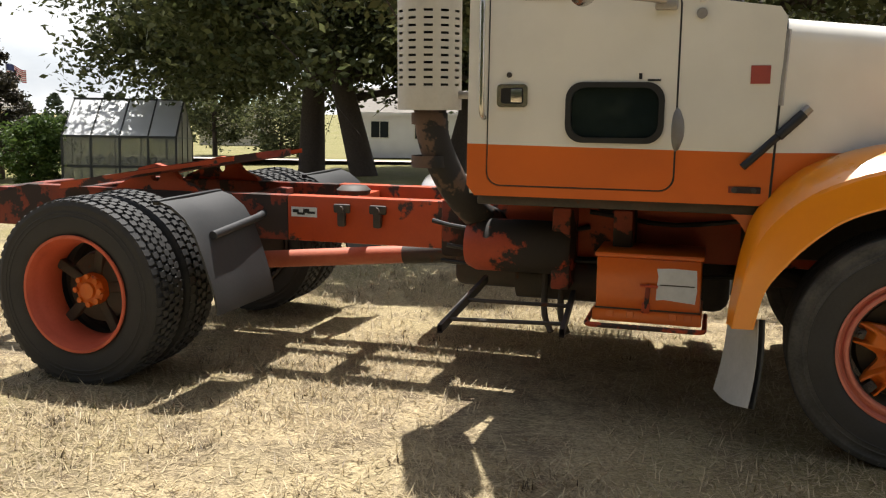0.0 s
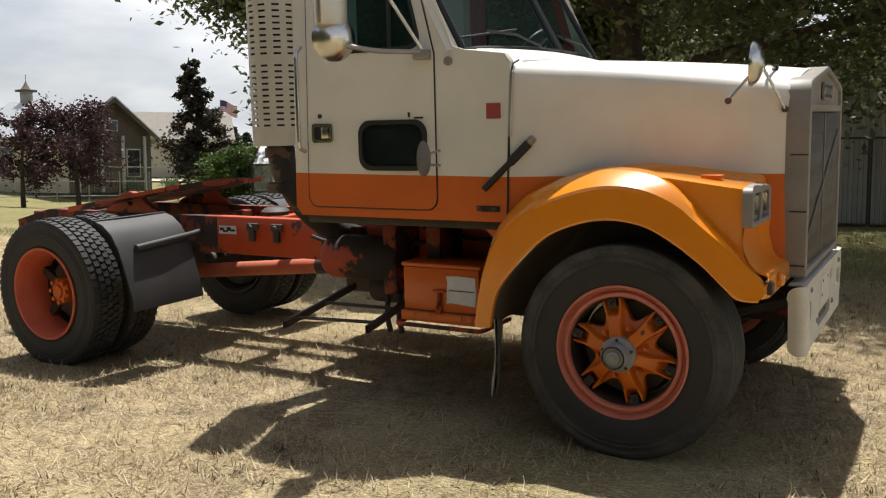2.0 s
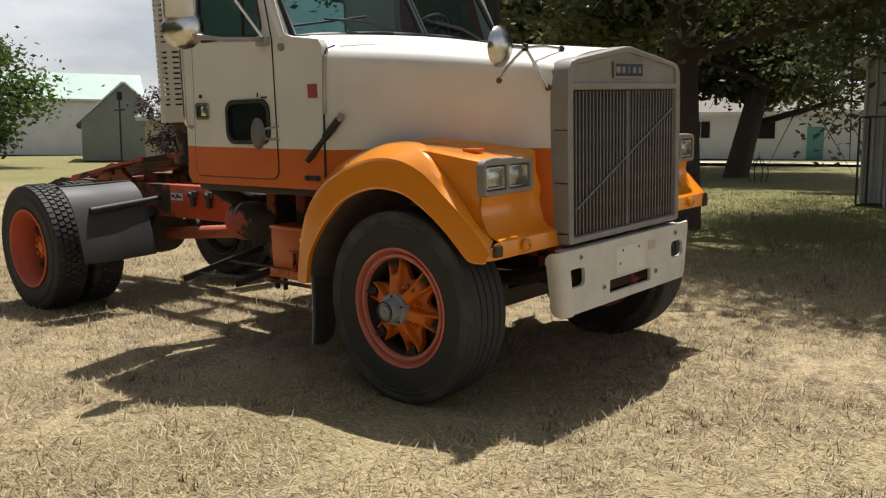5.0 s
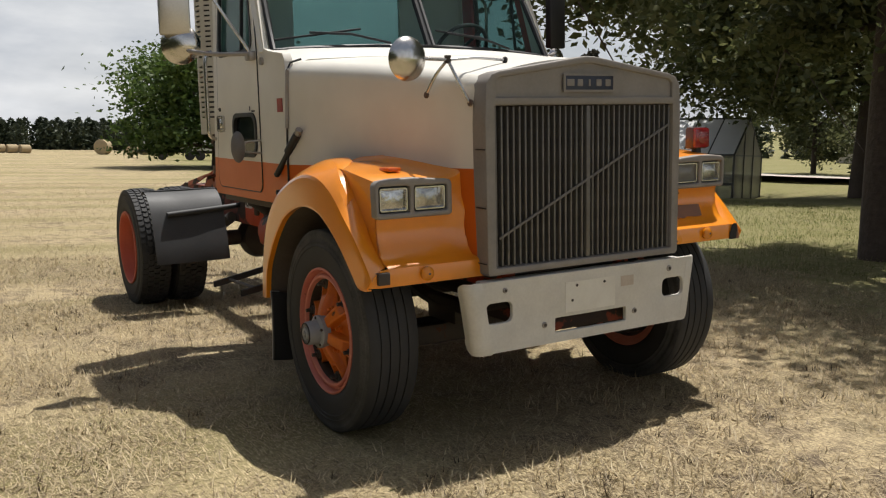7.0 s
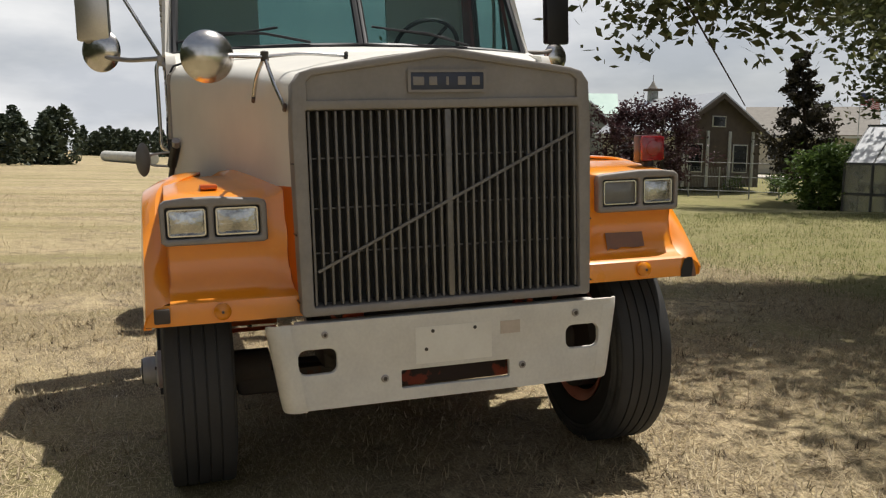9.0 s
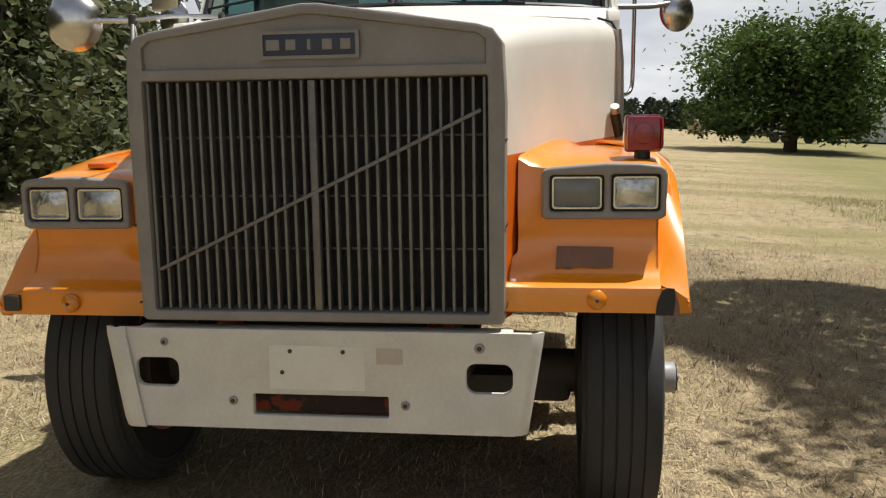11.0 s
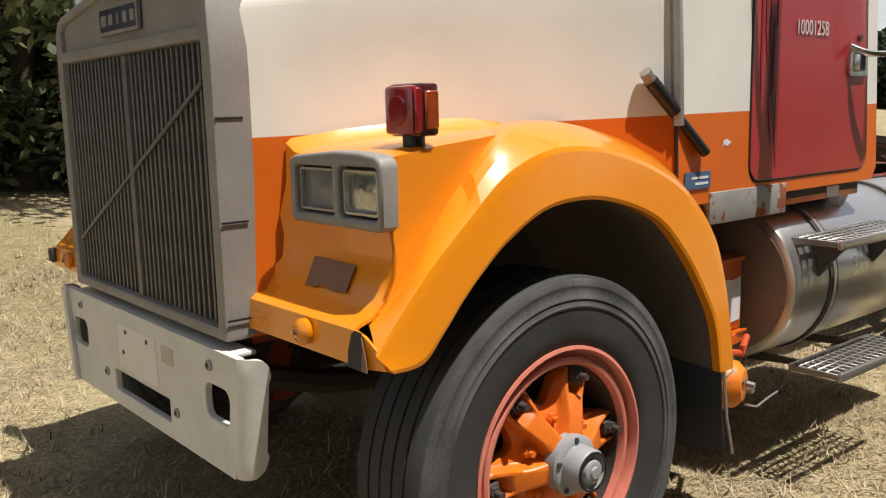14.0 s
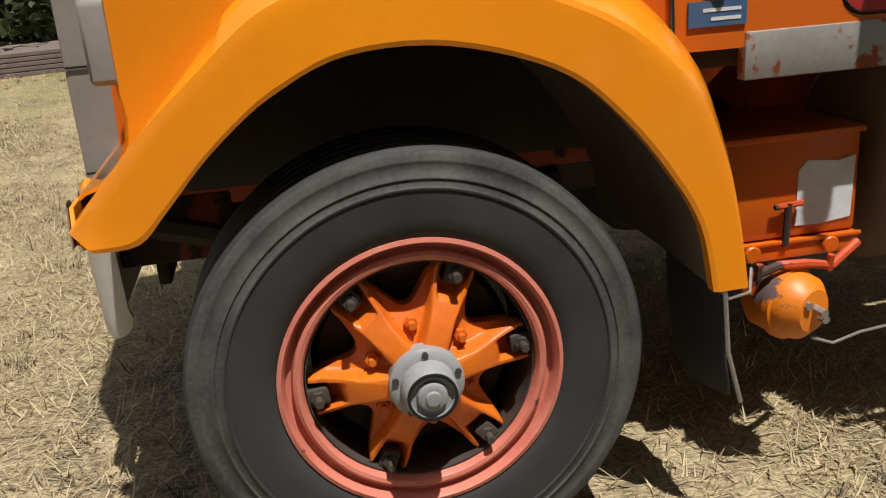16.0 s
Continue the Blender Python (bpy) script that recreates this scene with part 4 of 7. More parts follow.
    # corner of the valance to the arch
    part("valance_corner", lift(thicken(loft(B(), [[(0.716, s * 1.128, 0.952), (0.722, s * 1.128, 0.868)], [(0.722, s * 1.18, 0.945), (0.722, s * 1.18, 0.868)], [(0.715, s * 1.222, 0.915), (0.700, s * 1.232, 0.868)]]), 0.008), s), lit_fender_paint, truck)
    # arch underside
    rows = []
    for k in range(n):
        p = o[k]
        rows.append([Vector((p.x, s * 1.207, p.y)), Vector((p.x * 0.99, s * 0.92, p.y + 0.02)), Vector((p.x * 0.97, s * 0.52, p.y + 0.03))])
    part("arch_liner", lift(loft(B(), rows), s), arch_dust, truck)
    # strut from cab to fender rear
    part("fender_bracket", plate(B(), [[(-0.92, 1.146), (-0.62, 1.146), (-0.60, 1.06), (-0.69, 0.98), (-0.74, 1.06), (-0.80, 1.115)]], lambda u, v: Vector((u, s * 1.02, v)), Vector((0, -s * 0.02, 0))), orange, truck)
    # rear flap behind the front wheel
    rows = [[(-0.69 - (0.03 if s > 0 else 0.05) * q * q + (0.0 if s > 0 else -0.05 + (0.12 + 0.03 * q) * u), s * (0.93 + 0.29 * u), 0.64 - (0.33 if s > 0 else 0.42) * q - 0.02 * math.sin(4 * u)) for u in [j / 6 for j in range(7)]] for q in [i / 6 for i in range(7)]]
    fl = part("front_mud_flap", thicken(loft(B(), rows), 0.010), black_plastic, truck, "black mud flap")
    if s < 0:
        rows = [[(q_[0] - 0.022, q_[1] + 0.004, q_[2]) for q_ in row] for row in rows]
        part("flap_backing", thicken(loft(B(), rows), 0.004), pale_flap, fl, "pale worn backing sheet")
    return f


for s_ in (-1, 1):
    fender(s_)

# -- headlamps --
def headlamp(s):
    up, out = (0.036, 0.016) if s > 0 else (0.0, 0.0)
    f = lambda u, v: Vector((0.604, s * u + out, v + up))
    bm = plate(B(), [[(0.735, 1.182), (0.75, 1.172), (1.132, 1.172), (1.150, 1.184), (1.154, 1.322), (1.148, 1.340), (1.130, 1.352), (1.06, 1.360), (0.95, 1.362), (0.765, 1.348), (0.742, 1.340), (0.735, 1.322)], rounded(0.762, 0.945, 1.198, 1.322, 0.012, 3), rounded(0.968, 1.132, 1.198, 1.325, 0.012, 3)], lambda u, v: f(u, v) + Vector((0.038, 0, 0)), Vector((-0.05, 0, 0)))
    eds = [e for e in bm.edges if len(e.link_faces) == 2 and e.calc_face_angle(0) > 1.2 and min(e.verts[0].co.x, e.verts[1].co.x) > 0.637]
    bmesh.ops.bevel(bm, geom=eds, offset=0.009, segments=3, affect="EDGES", profile=0.5)
    bz = part("headlamp_bezel", bm, grille_grey, truck, "grey headlamp bezel")
    # black sheet puts shade into the gaps round the lamps
    part("lamp_gap_shade", box(B(), 0.606, 0.612, *sorted((s * 0.755 + out, s * 1.142 + out)), 1.190 + up, 1.332 + up), black, bz)
    for k, (u0, u1) in enumerate(((0.770, 0.937), (0.976, 1.124))):
        bm = B()
        plate(bm, [rounded(u0, u1, 1.206, 1.316, 0.012, 3), rounded(u0 + 0.006, u1 - 0.006, 1.212, 1.310, 0.008, 3)], lambda u, v: f(u, v) + Vector((0.026, 0, 0)), Vector((-0.02, 0, 0)))
        part("lamp_ring", bm, chrome, bz)
        rows = []
        for i in range(9):
            rows.append([f(u0 + 0.006 + (u1 - u0 - 0.012) * i / 8, 1.212 + 0.098 * j / 5) + Vector((0.012 + 0.010 * (1 - (i / 4 - 1) ** 2) * (1 - (j / 2.5 - 1) ** 2), 0, 0)) for j in range(6)])
        part("headlamp", thicken(loft(B(), rows), 0.006), dull_lamp if (s > 0 and k == 0) else lamp_glass, bz, "rectangular headlamp glass")
    return bz


headlamp(-1)
headlamp(1)

# -- grille --
F = 0.795
outer = [(-0.632, 0.884), (-0.62, 0.872), (0.62, 0.872), (0.632, 0.884), (0.640, 1.60), (0.632, 1.79), (0.60, 1.836), (0.55, 1.852), (0.03, 1.930), (-0.03, 1.930), (-0.55, 1.852), (-0.60, 1.836), (-0.632, 1.79), (-0.640, 1.60)]
inner = rounded(-0.582, 0.582, 0.908, 1.690, 0.008, 2)
head = [(-0.575, 1.728), (0.575, 1.728), (0.575, 1.800), (0.55, 1.822), (0.02, 1.895), (-0.02, 1.895), (-0.55, 1.822), (-0.575, 1.800)]
bm = plate(B(), [outer, inner, head], lambda u, v: Vector((F, u, v)), Vector((-0.11, 0, 0)))
eds = [e for e in bm.edges if len(e.link_faces) == 2 and e.calc_face_angle(0) > 1.2 and abs(e.verts[0].co.x - F) < 1e-4 and abs(e.verts[1].co.x - F) < 1e-4]
bmesh.ops.bevel(bm, geom=eds, offset=0.009, segments=2, affect="EDGES", profile=0.5)
shell = part("grille_shell", bm, grille_grey, truck, "grey painted radiator shell")
part("header_panel", plate(B(), [head], lambda u, v: Vector((F - 0.018, u, v)), Vector((-0.02, 0, 0))), grille_grey, shell)
for zz in (1.48, 1.20, 0.93):
    for s_ in (-1, 1):
        part("shell_joint", box(B(), F - 0.085, F - 0.004, *sorted((s_ * 0.6385, s_ * 0.6415)), zz, zz + 0.006), black, shell)
emb = part("emblem_plate", box(B(), F - 0.018, F - 0.004, -0.165, 0.165, 1.755, 1.842, 0.004), plate_blue, shell, "dark blue emblem plate")
part("emblem_rim", plate(B(), [rounded(-0.167, 0.167, 1.753, 1.844, 0.006), rounded(-0.155, 0.155, 1.764, 1.833, 0.004)], lambda u, v: Vector((F - 0.001, u, v)), Vector((-0.012, 0, 0))), grille_grey, emb)
for k_ in range(5):
    y_ = -0.122 + 0.061 * k_
    part("emblem_bar", box(B(), F - 0.006, F - 0.0015, y_ - (0.023 if k_ == 0 else 0.017 if k_ != 2 else 0.006), y_ + (0.023 if k_ == 0 else 0.017 if k_ != 2 else 0.006), 1.782, 1.816, 0.002), grille_grey, emb)
part("radiator_core", box(B(), 0.66, 0.685, -0.59, 0.59, 0.90, 1.70), surface("radiator_black", (0.02, 0.02, 0.018), (0.04, 0.036, 0.03), rough=0.8, scale=40), truck)
NS = 33
slat_me = None
for k_ in range(NS):
    y_ = -0.570 + 1.14 * k_ / (NS - 1)
    if slat_me is None:
        sl = part("slat", box(B(), -0.018, 0.018, -0.0055, 0.0055, 0.912, 1.686, 0.002, 1), slat_metal, shell)
        slat_me = sl.data
    else:
        sl = new("slat", slat_me)
        sl.parent = shell
    sl.location = (F - 0.035, y_, 0)
part("centre_bar", box(B(), F - 0.05, F - 0.010, -0.013, 0.013, 0.912, 1.686, 0.004), slat_metal, shell)
ang = math.atan2(0.53, 1.12)
part("diagonal_bar", box(B(), -0.005, 0.004, -0.62, 0.62, -0.0065, 0.0065, 0.002, 1, Matrix.Translation((F - 0.011, 0.0, 1.315)) @ Matrix.Rotation(ang, 4, "X")), slat_metal, shell, "diagonal grille trim bar")
for zz in (1.12, 1.30, 1.50):
    part("grille_rod", tube(B(), [(F - 0.056, -0.58, zz), (F - 0.056, 0.58, zz)], 0.004, 6), slat_metal, shell)

# -- bumper --
BX = 0.812


def bumper_u(v):
    return 0.668 + 0.055 * (v - 0.494) / 0.354


slot = rounded(-0.238, 0.238, 0.545, 0.620, 0.006, 2)
h1, h2 = rounded(0.505, 0.660, 0.640, 0.742, 0.032, 5), rounded(-0.660, -0.505, 0.640, 0.742, 0.032, 5)
bm = plate(B(), [[(-bumper_u(0.494), 0.494), (bumper_u(0.494), 0.494), (bumper_u(0.848), 0.848), (-bumper_u(0.848), 0.848)], slot, h1, h2], lambda u, v: Vector((BX, u, v)), Vector((-0.022, 0, 0)))
eds = [e for e in bm.edges if len(e.link_faces) == 2 and e.calc_face_angle(0) > 1.2 and all(abs(v.co.x - BX) < 1e-4 for v in e.verts) and not all(abs(abs(v.co.y) - bumper_u(v.co.z)) < 1e-3 for v in e.verts)]
bmesh.ops.bevel(bm, geom=eds, offset=0.007, segments=3, affect="EDGES", profile=0.6)
bumper = part("bumper", bm, bumper_paint, truck, "chipped white steel bumper with cut-outs", smooth=30)
for s_ in (-1, 1):
    # the ends sweep round and back, with round corners
    rows = [[(BX + 0.0012 - (0.007 if j in (0, 12) else 0.0), s_ * (bumper_u(0.494 + 0.354 * j / 12) - 0.035), 0.494 + 0.354 * j / 12) for j in range(13)]]
    for i in range(15):
        run = 0.1007 * i / 14
        a, back = min(run / 0.045, math.pi / 2), max(0.0, run - 0.0707)
        q = max(0.0, run - 0.0457)
        cut = 0.055 - math.sqrt(max(0.0, 0.055 ** 2 - q * q))
        row = []
        for j in range(13):
            t = j / 12
            v = 0.494 + cut * 1.05 + (0.354 - 2.05 * cut) * t
            lip = 0.007 * (1 - math.sqrt(max(0.0, 1 - max(0.0, abs(t - 0.5) * 24 - 11) ** 2)))
            row.append((BX + 0.0012 - lip - 0.045 * (1 - math.cos(a)) - back, s_ * (bumper_u(v) - 0.002 + 0.045 * math.sin(a)), v))
        rows.append(row)
    part("bumper_end", thicken(loft(B(), rows), 0.014 * s_), bumper_paint, bumper, smooth=60)
    part("tow_bracket", box(B(), 0.45, 0.79, *sorted((s_ * 0.37, s_ * 0.44)), 0.60, 0.80, 0.01), chassis_rusty, truck)
part("bumper_top_lip", box(B(), 0.72, 0.795, -0.66, 0.66, 0.832, 0.845, 0.004), bumper_paint, bumper)
part("tow_beam", box(B(), 0.66, 0.70, -0.36, 0.40, 0.52, 0.66, 0.01), chassis_rusty, truck, "rust-red beam behind the bumper slot")
for (y_, z2, r_) in ((-0.55, 0.80, 0.014), (0.55, 0.797, 0.017), (-0.31, 0.595, 0.016), (0.297, 0.592, 0.016)):
    bt = part("bumper_bolt", disc(B(), (BX - 0.004, y_, z2), r_, (1, 0, 0), 0.012, 14, 0.003), dull_alu, bumper)
    part("bolt_centre", disc(B(), (BX + 0.007, y_, z2), r_ * 0.55, (1, 0, 0), 0.003, 6), dark_metal, bt)
part("plate_shadow_patch", box(B(), BX - 0.001, BX + 0.0015, -0.175, 0.16, 0.64, 0.795), surface("cleaner_white_paint", (0.72, 0.70, 0.63), (0.6, 0.57, 0.5), rough=0.45, scale=8), bumper, "cleaner patch where a plate was fixed")
# small dark discs stand for the shade inside old plate-bracket holes
for (y_, z2) in ((-0.10, 0.775), (0.085, 0.775), (-0.13, 0.70)):
    part("plate_hole_shade", disc(B(), (BX - 0.002, y_, z2), 0.008, (1, 0, 0), 0.006, 8), dark_metal, bumper)
part("tape_square", box(B(), BX - 0.001, BX + 0.0015, 0.20, 0.29, 0.735, 0.79), surface("yellowed_tape", (0.55, 0.47, 0.38), rough=0.6), bumper)

# -- small fittings on the fenders --
for s_, up_ in ((-1, 0.0), (1, 0.036)):
    am = part("marker_lamp", put(revolve(B(), [(0.033, 0.0), (0.034, 0.014), (0.026, 0.024), (0.010, 0.030), (0.0005, 0.031)], 24), Matrix.Translation((0.722, s_ * 0.936, 0.914 + up_)) @ Matrix.Rotation(-math.pi / 2, 4, "Z")), amber_lens, truck, "amber round marker lamp")
    part("lamp_screw", disc(B(), (0.752, s_ * 0.936, 0.914 + up_), 0.006, (1, 0, 0), 0.004, 8), dark_metal, am)
part("lamp_socket", box(B(), 0.70, 0.738, -1.195, -1.135, 0.882, 0.940, 0.006), dark_metal, truck, "dark open marker lamp socket")
# black patch for the shade in the broken notch, then a primer strip
part("notch_patch", plate(B(), [[(1.115, 0.862), (1.118, 0.90), (1.135, 0.945), (1.150, 0.955), (1.175, 0.953), (1.178, 0.91), (1.172, 0.862)]], lambda u, v: Vector((0.7275, u + 0.014, v + 0.036)), Vector((-0.003, 0, 0))), black, truck, "black patch for the shaded opening of a broken notch")
part("notch_patch", plate(B(), [[(1.172, 0.862), (1.178, 0.91), (1.176, 0.945), (1.19, 0.90), (1.195, 0.862)]], lambda u, v: Vector((0.7285, u + 0.014, v + 0.036)), Vector((-0.003, 0, 0))), primer, truck)
part("primer_patch", plate(B(), [[(0.785, 0.998), (0.80, 1.006), (0.83, 1.000), (0.86, 1.010), (0.93, 1.004), (0.978, 1.008), (0.982, 1.072), (0.79, 1.075)]], lambda u, v: Vector((0.612 + (1.06 - v) * 0.45 if v < 1.06 else 0.606, u + 0.014, v + 0.036)), Vector((-0.002, 0, 0))), primer, truck, "brown primer patch with flaking edge")
lamp_housing = surface("dark_red_lamp_housing", (0.075, 0.012, 0.012), (0.03, 0.012, 0.012), rough=0.3, scale=30, coat=0.4)
lamp = part("turn_lamp", box(B(), 0.452, 0.515, 1.035, 1.160, 1.428, 1.556, 0.010, 2), lamp_housing, truck, "dark red square turn lamp on a short stud")
part("red_lens", box(B(), 0.505, 0.532, 1.040, 1.155, 1.433, 1.551, 0.010, 2), red_lens, lamp)
part("lens_dome", put(revolve(B(), [(0.036, 0.0), (0.034, 0.004), (0.0005, 0.006)], 24), Matrix.Translation((0.532, 1.097, 1.492)) @ Matrix.Rotation(-math.pi / 2, 4, "Z")), red_lens, lamp)
part("amber_lens", box(B(), 0.458, 0.500, 1.158, 1.168, 1.446, 1.538, 0.004, 1), surface("smoked_amber_lens", (0.30, 0.050, 0.006), (0.16, 0.018, 0.006), rough=0.2, scale=30, bump=0.1, coat=0.5), lamp)
part("side_red_lens", box(B(), 0.505, 0.528, 1.154, 1.163, 1.438, 1.546, 0.004, 1), red_lens, lamp)
part("lamp_stud", tube(B(), [(0.485, 1.097, 1.405), (0.485, 1.097, 1.432)], 0.028, 14), black, lamp)
part("lamp_base", box(B(), 0.36, 0.46, -0.985, -0.915, 1.382, 1.402, 0.006), orange, truck, "flat orange marker base")

# -- hood latches and seams --
for s_ in (-1, 1):
    yb, yt = s_ * 1.092, s_ * 1.030
    lt = part("hood_latch", tube(B(), [(-0.745, yb + s_ * 0.012, 1.325), (-0.52, yt + s_ * 0.030, 1.545)], 0.018, 10), black, truck, "black rubber hood latch")
    part("latch_grip", tube(B(), [(-0.60, s_ * 1.083, 1.465), (-0.50, yt + s_ * 0.03, 1.565)], 0.024, 10), black, lt)
    part("latch_tip", tube(B(), [(-0.515, yt + s_ * 0.03, 1.55), (-0.475, yt + s_ * 0.028, 1.592)], 0.021, 8), dull_alu, lt)
    if s_ < 0:
        part("latch_plate", box(B(), -0.80, -0.66, *sorted((s_ * 1.084, s_ * 1.090)), 1.205, 1.235, 0.002), chassis_rusty if s_ < 0 else orange, truck)
    for xx in (-0.775, -0.69) if s_ < 0 else ():
        part("latch_screw", disc(B(), (xx, s_ * 1.088, 1.22), 0.013, (0, s_, 0), 0.012, 8), dark_metal, truck)
    part("hood_seam", tube(B(), [(-0.622, s_ * 1.080, 1.16), (-0.606, s_ * 1.080, 1.6), (-0.594, s_ * 1.074, 1.92), (-0.595, s_ * 1.045, 1.975), (-0.592, s_ * 0.98, 1.995)], 0.006, 6), black, truck, "dark hood seam")
part("weatherstrip", tube(B(), [(-0.600, -1.082, 1.60), (-0.592, -1.076, 1.80), (-0.586, -1.070, 1.93)], 0.012, 6), dull_alu, truck, "torn grey seal")
part("weatherstrip", tube(B(), [(-0.612, 1.086, 1.42), (-0.603, 1.088, 1.6), (-0.596, 1.084, 1.80), (-0.588, 1.070, 1.94)], 0.020, 6), dull_alu, truck, "torn grey seal")
part("red_sticker", box(B(), -0.733, -0.650, -1.0865, -1.0835, 1.695, 1.775), sticker_red, truck, "faded red square sticker")
part("cab_stud", disc(B(), (-0.955, -1.078, 2.005), 0.024, (0, -1, 0), 0.02, 12), dull_alu, truck)
bl = part("blue_label", box(B(), -0.80, -0.655, 1.0835, 1.088, 1.205, 1.262), label_blue, truck, "blue worn label")
for k_ in range(2):
    part("label_bar", box(B(), -0.785, -0.69 - 0.02 * k_, 1.0882, 1.0892, 1.238 - 0.02 * k_, 1.246 - 0.02 * k_), sticker_white, bl)

# -- mirrors --
mr = part("mirror_arm", tube(B(), bend([(-1.10, -1.10, 2.060), (-1.28, -1.28, 2.065), (-1.42, -1.44, 2.10), (-1.42, -1.45, 2.55)]), 0.014, 10), dull_alu, truck, "tubular mirror arm")
tubes_ = [[(-1.10, -1.10, 2.06), (-1.30, -1.36, 2.55)], [(-1.62, -1.09, 2.10), (-1.50, -1.28, 2.085), (-1.42, -1.44, 2.10)], [(-1.42, -1.45, 2.55), (-1.40, -1.06, 2.68)]]
for p_ in tubes_:
    part("mirror_brace", tube(B(), bend(p_), 0.010, 8), chrome, mr)
part("arm_foot", box(B(), -1.16, -1.06, -1.125, -1.075, 2.02, 2.075, 0.010), dull_alu, mr)
bigm = part("mirror_head", box(B(), -0.03, 0.03, -0.095, 0.095, -0.01, 0.46, 0.014, 2, Matrix.Translation((-1.43, -1.47, 2.20)) @ Matrix.Rotation(radians(-12), 4, "Z")), aluminium, truck, "tall ribbed metal wing mirror")
part("mirror_glass", box(B(), -0.036, -0.031, -0.085, 0.085, 0.005, 0.445, 0.0, 1, Matrix.Translation((-1.43, -1.47, 2.20)) @ Matrix.Rotation(radians(-12), 4, "Z")), mirror_face, bigm)


def round_mirror(c, r, aim, name, label, sx=1.0, sz=1.0):
    """A bowl-backed round mirror at c whose glass looks along aim."""
    a = Vector(aim).normalized()
    q = Vector((0, 1, 0)).rotation_difference(a).to_matrix().to_4x4()
    m = Matrix.Translation(c) @ q @ Matrix.Diagonal((sx, 1, sz, 1))
    o = part(name, put(revolve(B(), [(0.0005, -0.055), (r * 0.35, -0.052), (r * 0.75, -0.034), (r * 0.97, -0.010), (r, 0.0), (r * 0.97, 0.006), (r * 0.93, 0.004)], 36), m), chrome, truck, label)
    part("mirror_glass", put(revolve(B(), [(r * 0.94, 0.003), (r * 0.6, 0.010), (0.0005, 0.013)], 36), m), mirror_face, o)
    return o


rm = round_mirror((-1.445, -1.437, 2.135), 0.125, (-0.85, 0.45, 0.0), "round_mirror", "round convex mirror below the wing mirror")
hm = round_mirror((0.575, -0.930, 1.915), 0.105, (-0.90, -0.10, 0.05), "hood_mirror", "round chrome convex mirror on hood tripod")
J = (0.575, -0.705, 1.915)
legs = [((0.429, -0.744, 1.752)), ((0.679, -0.648, 1.705)), ((0.580, -0.372, 1.918))]
tp = part("mirror_tripod", tube(B(), [(0.600, -0.905, 1.918), J], 0.010, 8), chrome, truck, "bent chrome mirror tripod")
for l_ in legs:
    part("tripod_leg", tube(B(), bend([J, (Vector(J) + Vector(l_)) / 2 + Vector((0, -0.01, 0.012)), l_], 4, 0.05), 0.008, 8), chrome, tp)
    part("leg_foot", disc(B(), Vector(l_) + Vector((0, 0.006, 0)), 0.017, (0, -1, 0.1), 0.014, 12, 0.004), rust_pipe, tp)
part("tripod_joint", disc(B(), (J[0] + 0.0, J[1], J[2] - 0.018), 0.017, (0, 0, 1), 0.04, 10, 0.004), dark_metal, tp)
dm = part("spot_mirror", put(revolve(B(), [(0.0005, -0.03), (0.03, -0.026), (0.052, -0.008), (0.055, 0.0), (0.052, 0.004), (0.0005, 0.008)], 28), Matrix.Translation((-1.035, -1.235, 1.492)) @ Matrix.Rotation(radians(65), 4, "Z") @ Matrix.Diagonal((0.80, 1, 1.75, 1))), surface("grey_mirror_shell", (0.16, 0.15, 0.14), (0.10, 0.095, 0.09), rough=0.5), truck, "small grey oval mirror on the door edge")
part("mirror_stalk", tube(B(), bend([(-1.02, -1.09, 1.53), (-1.02, -1.20, 1.52), (-1.02, -1.20, 1.46), (-1.02, -1.09, 1.45)], 3, 0.02), 0.007, 8), dull_alu, dm)
# grab rails
gr = part("grab_rail", tube(B(), bend([(-1.955, -1.085, 1.53), (-1.955, -1.135, 1.55), (-1.955, -1.135, 2.10), (-1.955, -1.085, 2.14)], 4, 0.05), 0.013, 10), chrome, truck, "chrome grab rail by the door")
part("grab_rail", tube(B(), bend([(-1.75, 1.088, 1.70), (-1.80, 1.16, 1.66), (-1.98, 1.25, 1.68), (-1.99, 1.26, 2.6), (-1.9, 1.08, 2.62)], 5, 0.09), 0.013, 10), chrome, truck, "chrome mirror loop by the red door")
lm = part("mirror_head", box(B(), -0.03, 0.03, -0.09, 0.09, 0.0, 0.42, 0.014, 2, Matrix.Translation((-1.30, 1.44, 2.17)) @ Matrix.Rotation(radians(12), 4, "Z")), black, truck, "black wing mirror")
part("mirror_arm", tube(B(), bend([(-1.02, 1.08, 2.09), (-1.15, 1.28, 2.10), (-1.30, 1.44, 2.14), (-1.30, 1.46, 2.6)]), 0.014, 8), dull_alu, truck)
round_mirror((-1.28, 1.42, 2.08), 0.10, (-0.85, -0.35, 0), "round_mirror", "round convex mirror")
part("door_scuff", box(B(), -1.19, -1.175, -1.0885, -1.0868, 1.715, 1.742), black, doorR)
part("door_scuff", box(B(), -1.15, -1.09, -1.0885, -1.0868, 1.706, 1.716), black, doorR)

# -- battery box on the right side --
bb = part("battery_box", box(B(), -1.405, -0.895, -0.90, -0.55, 0.585, 0.845, 0.012, 2), orange, truck, "orange steel battery box")
part("box_lid", box(B(), -1.415, -0.885, -0.905, -0.55, 0.845, 0.870, 0.008, 2, None), orange, bb)
part("box_base", box(B(), -1.42, -0.885, -0.915, -0.55, 0.520, 0.582, 0.008, 2), orange, bb)
part("box_seam", box(B(), -1.407, -0.893, -0.902, -0.899, 0.583, 0.590), dark_metal, bb)
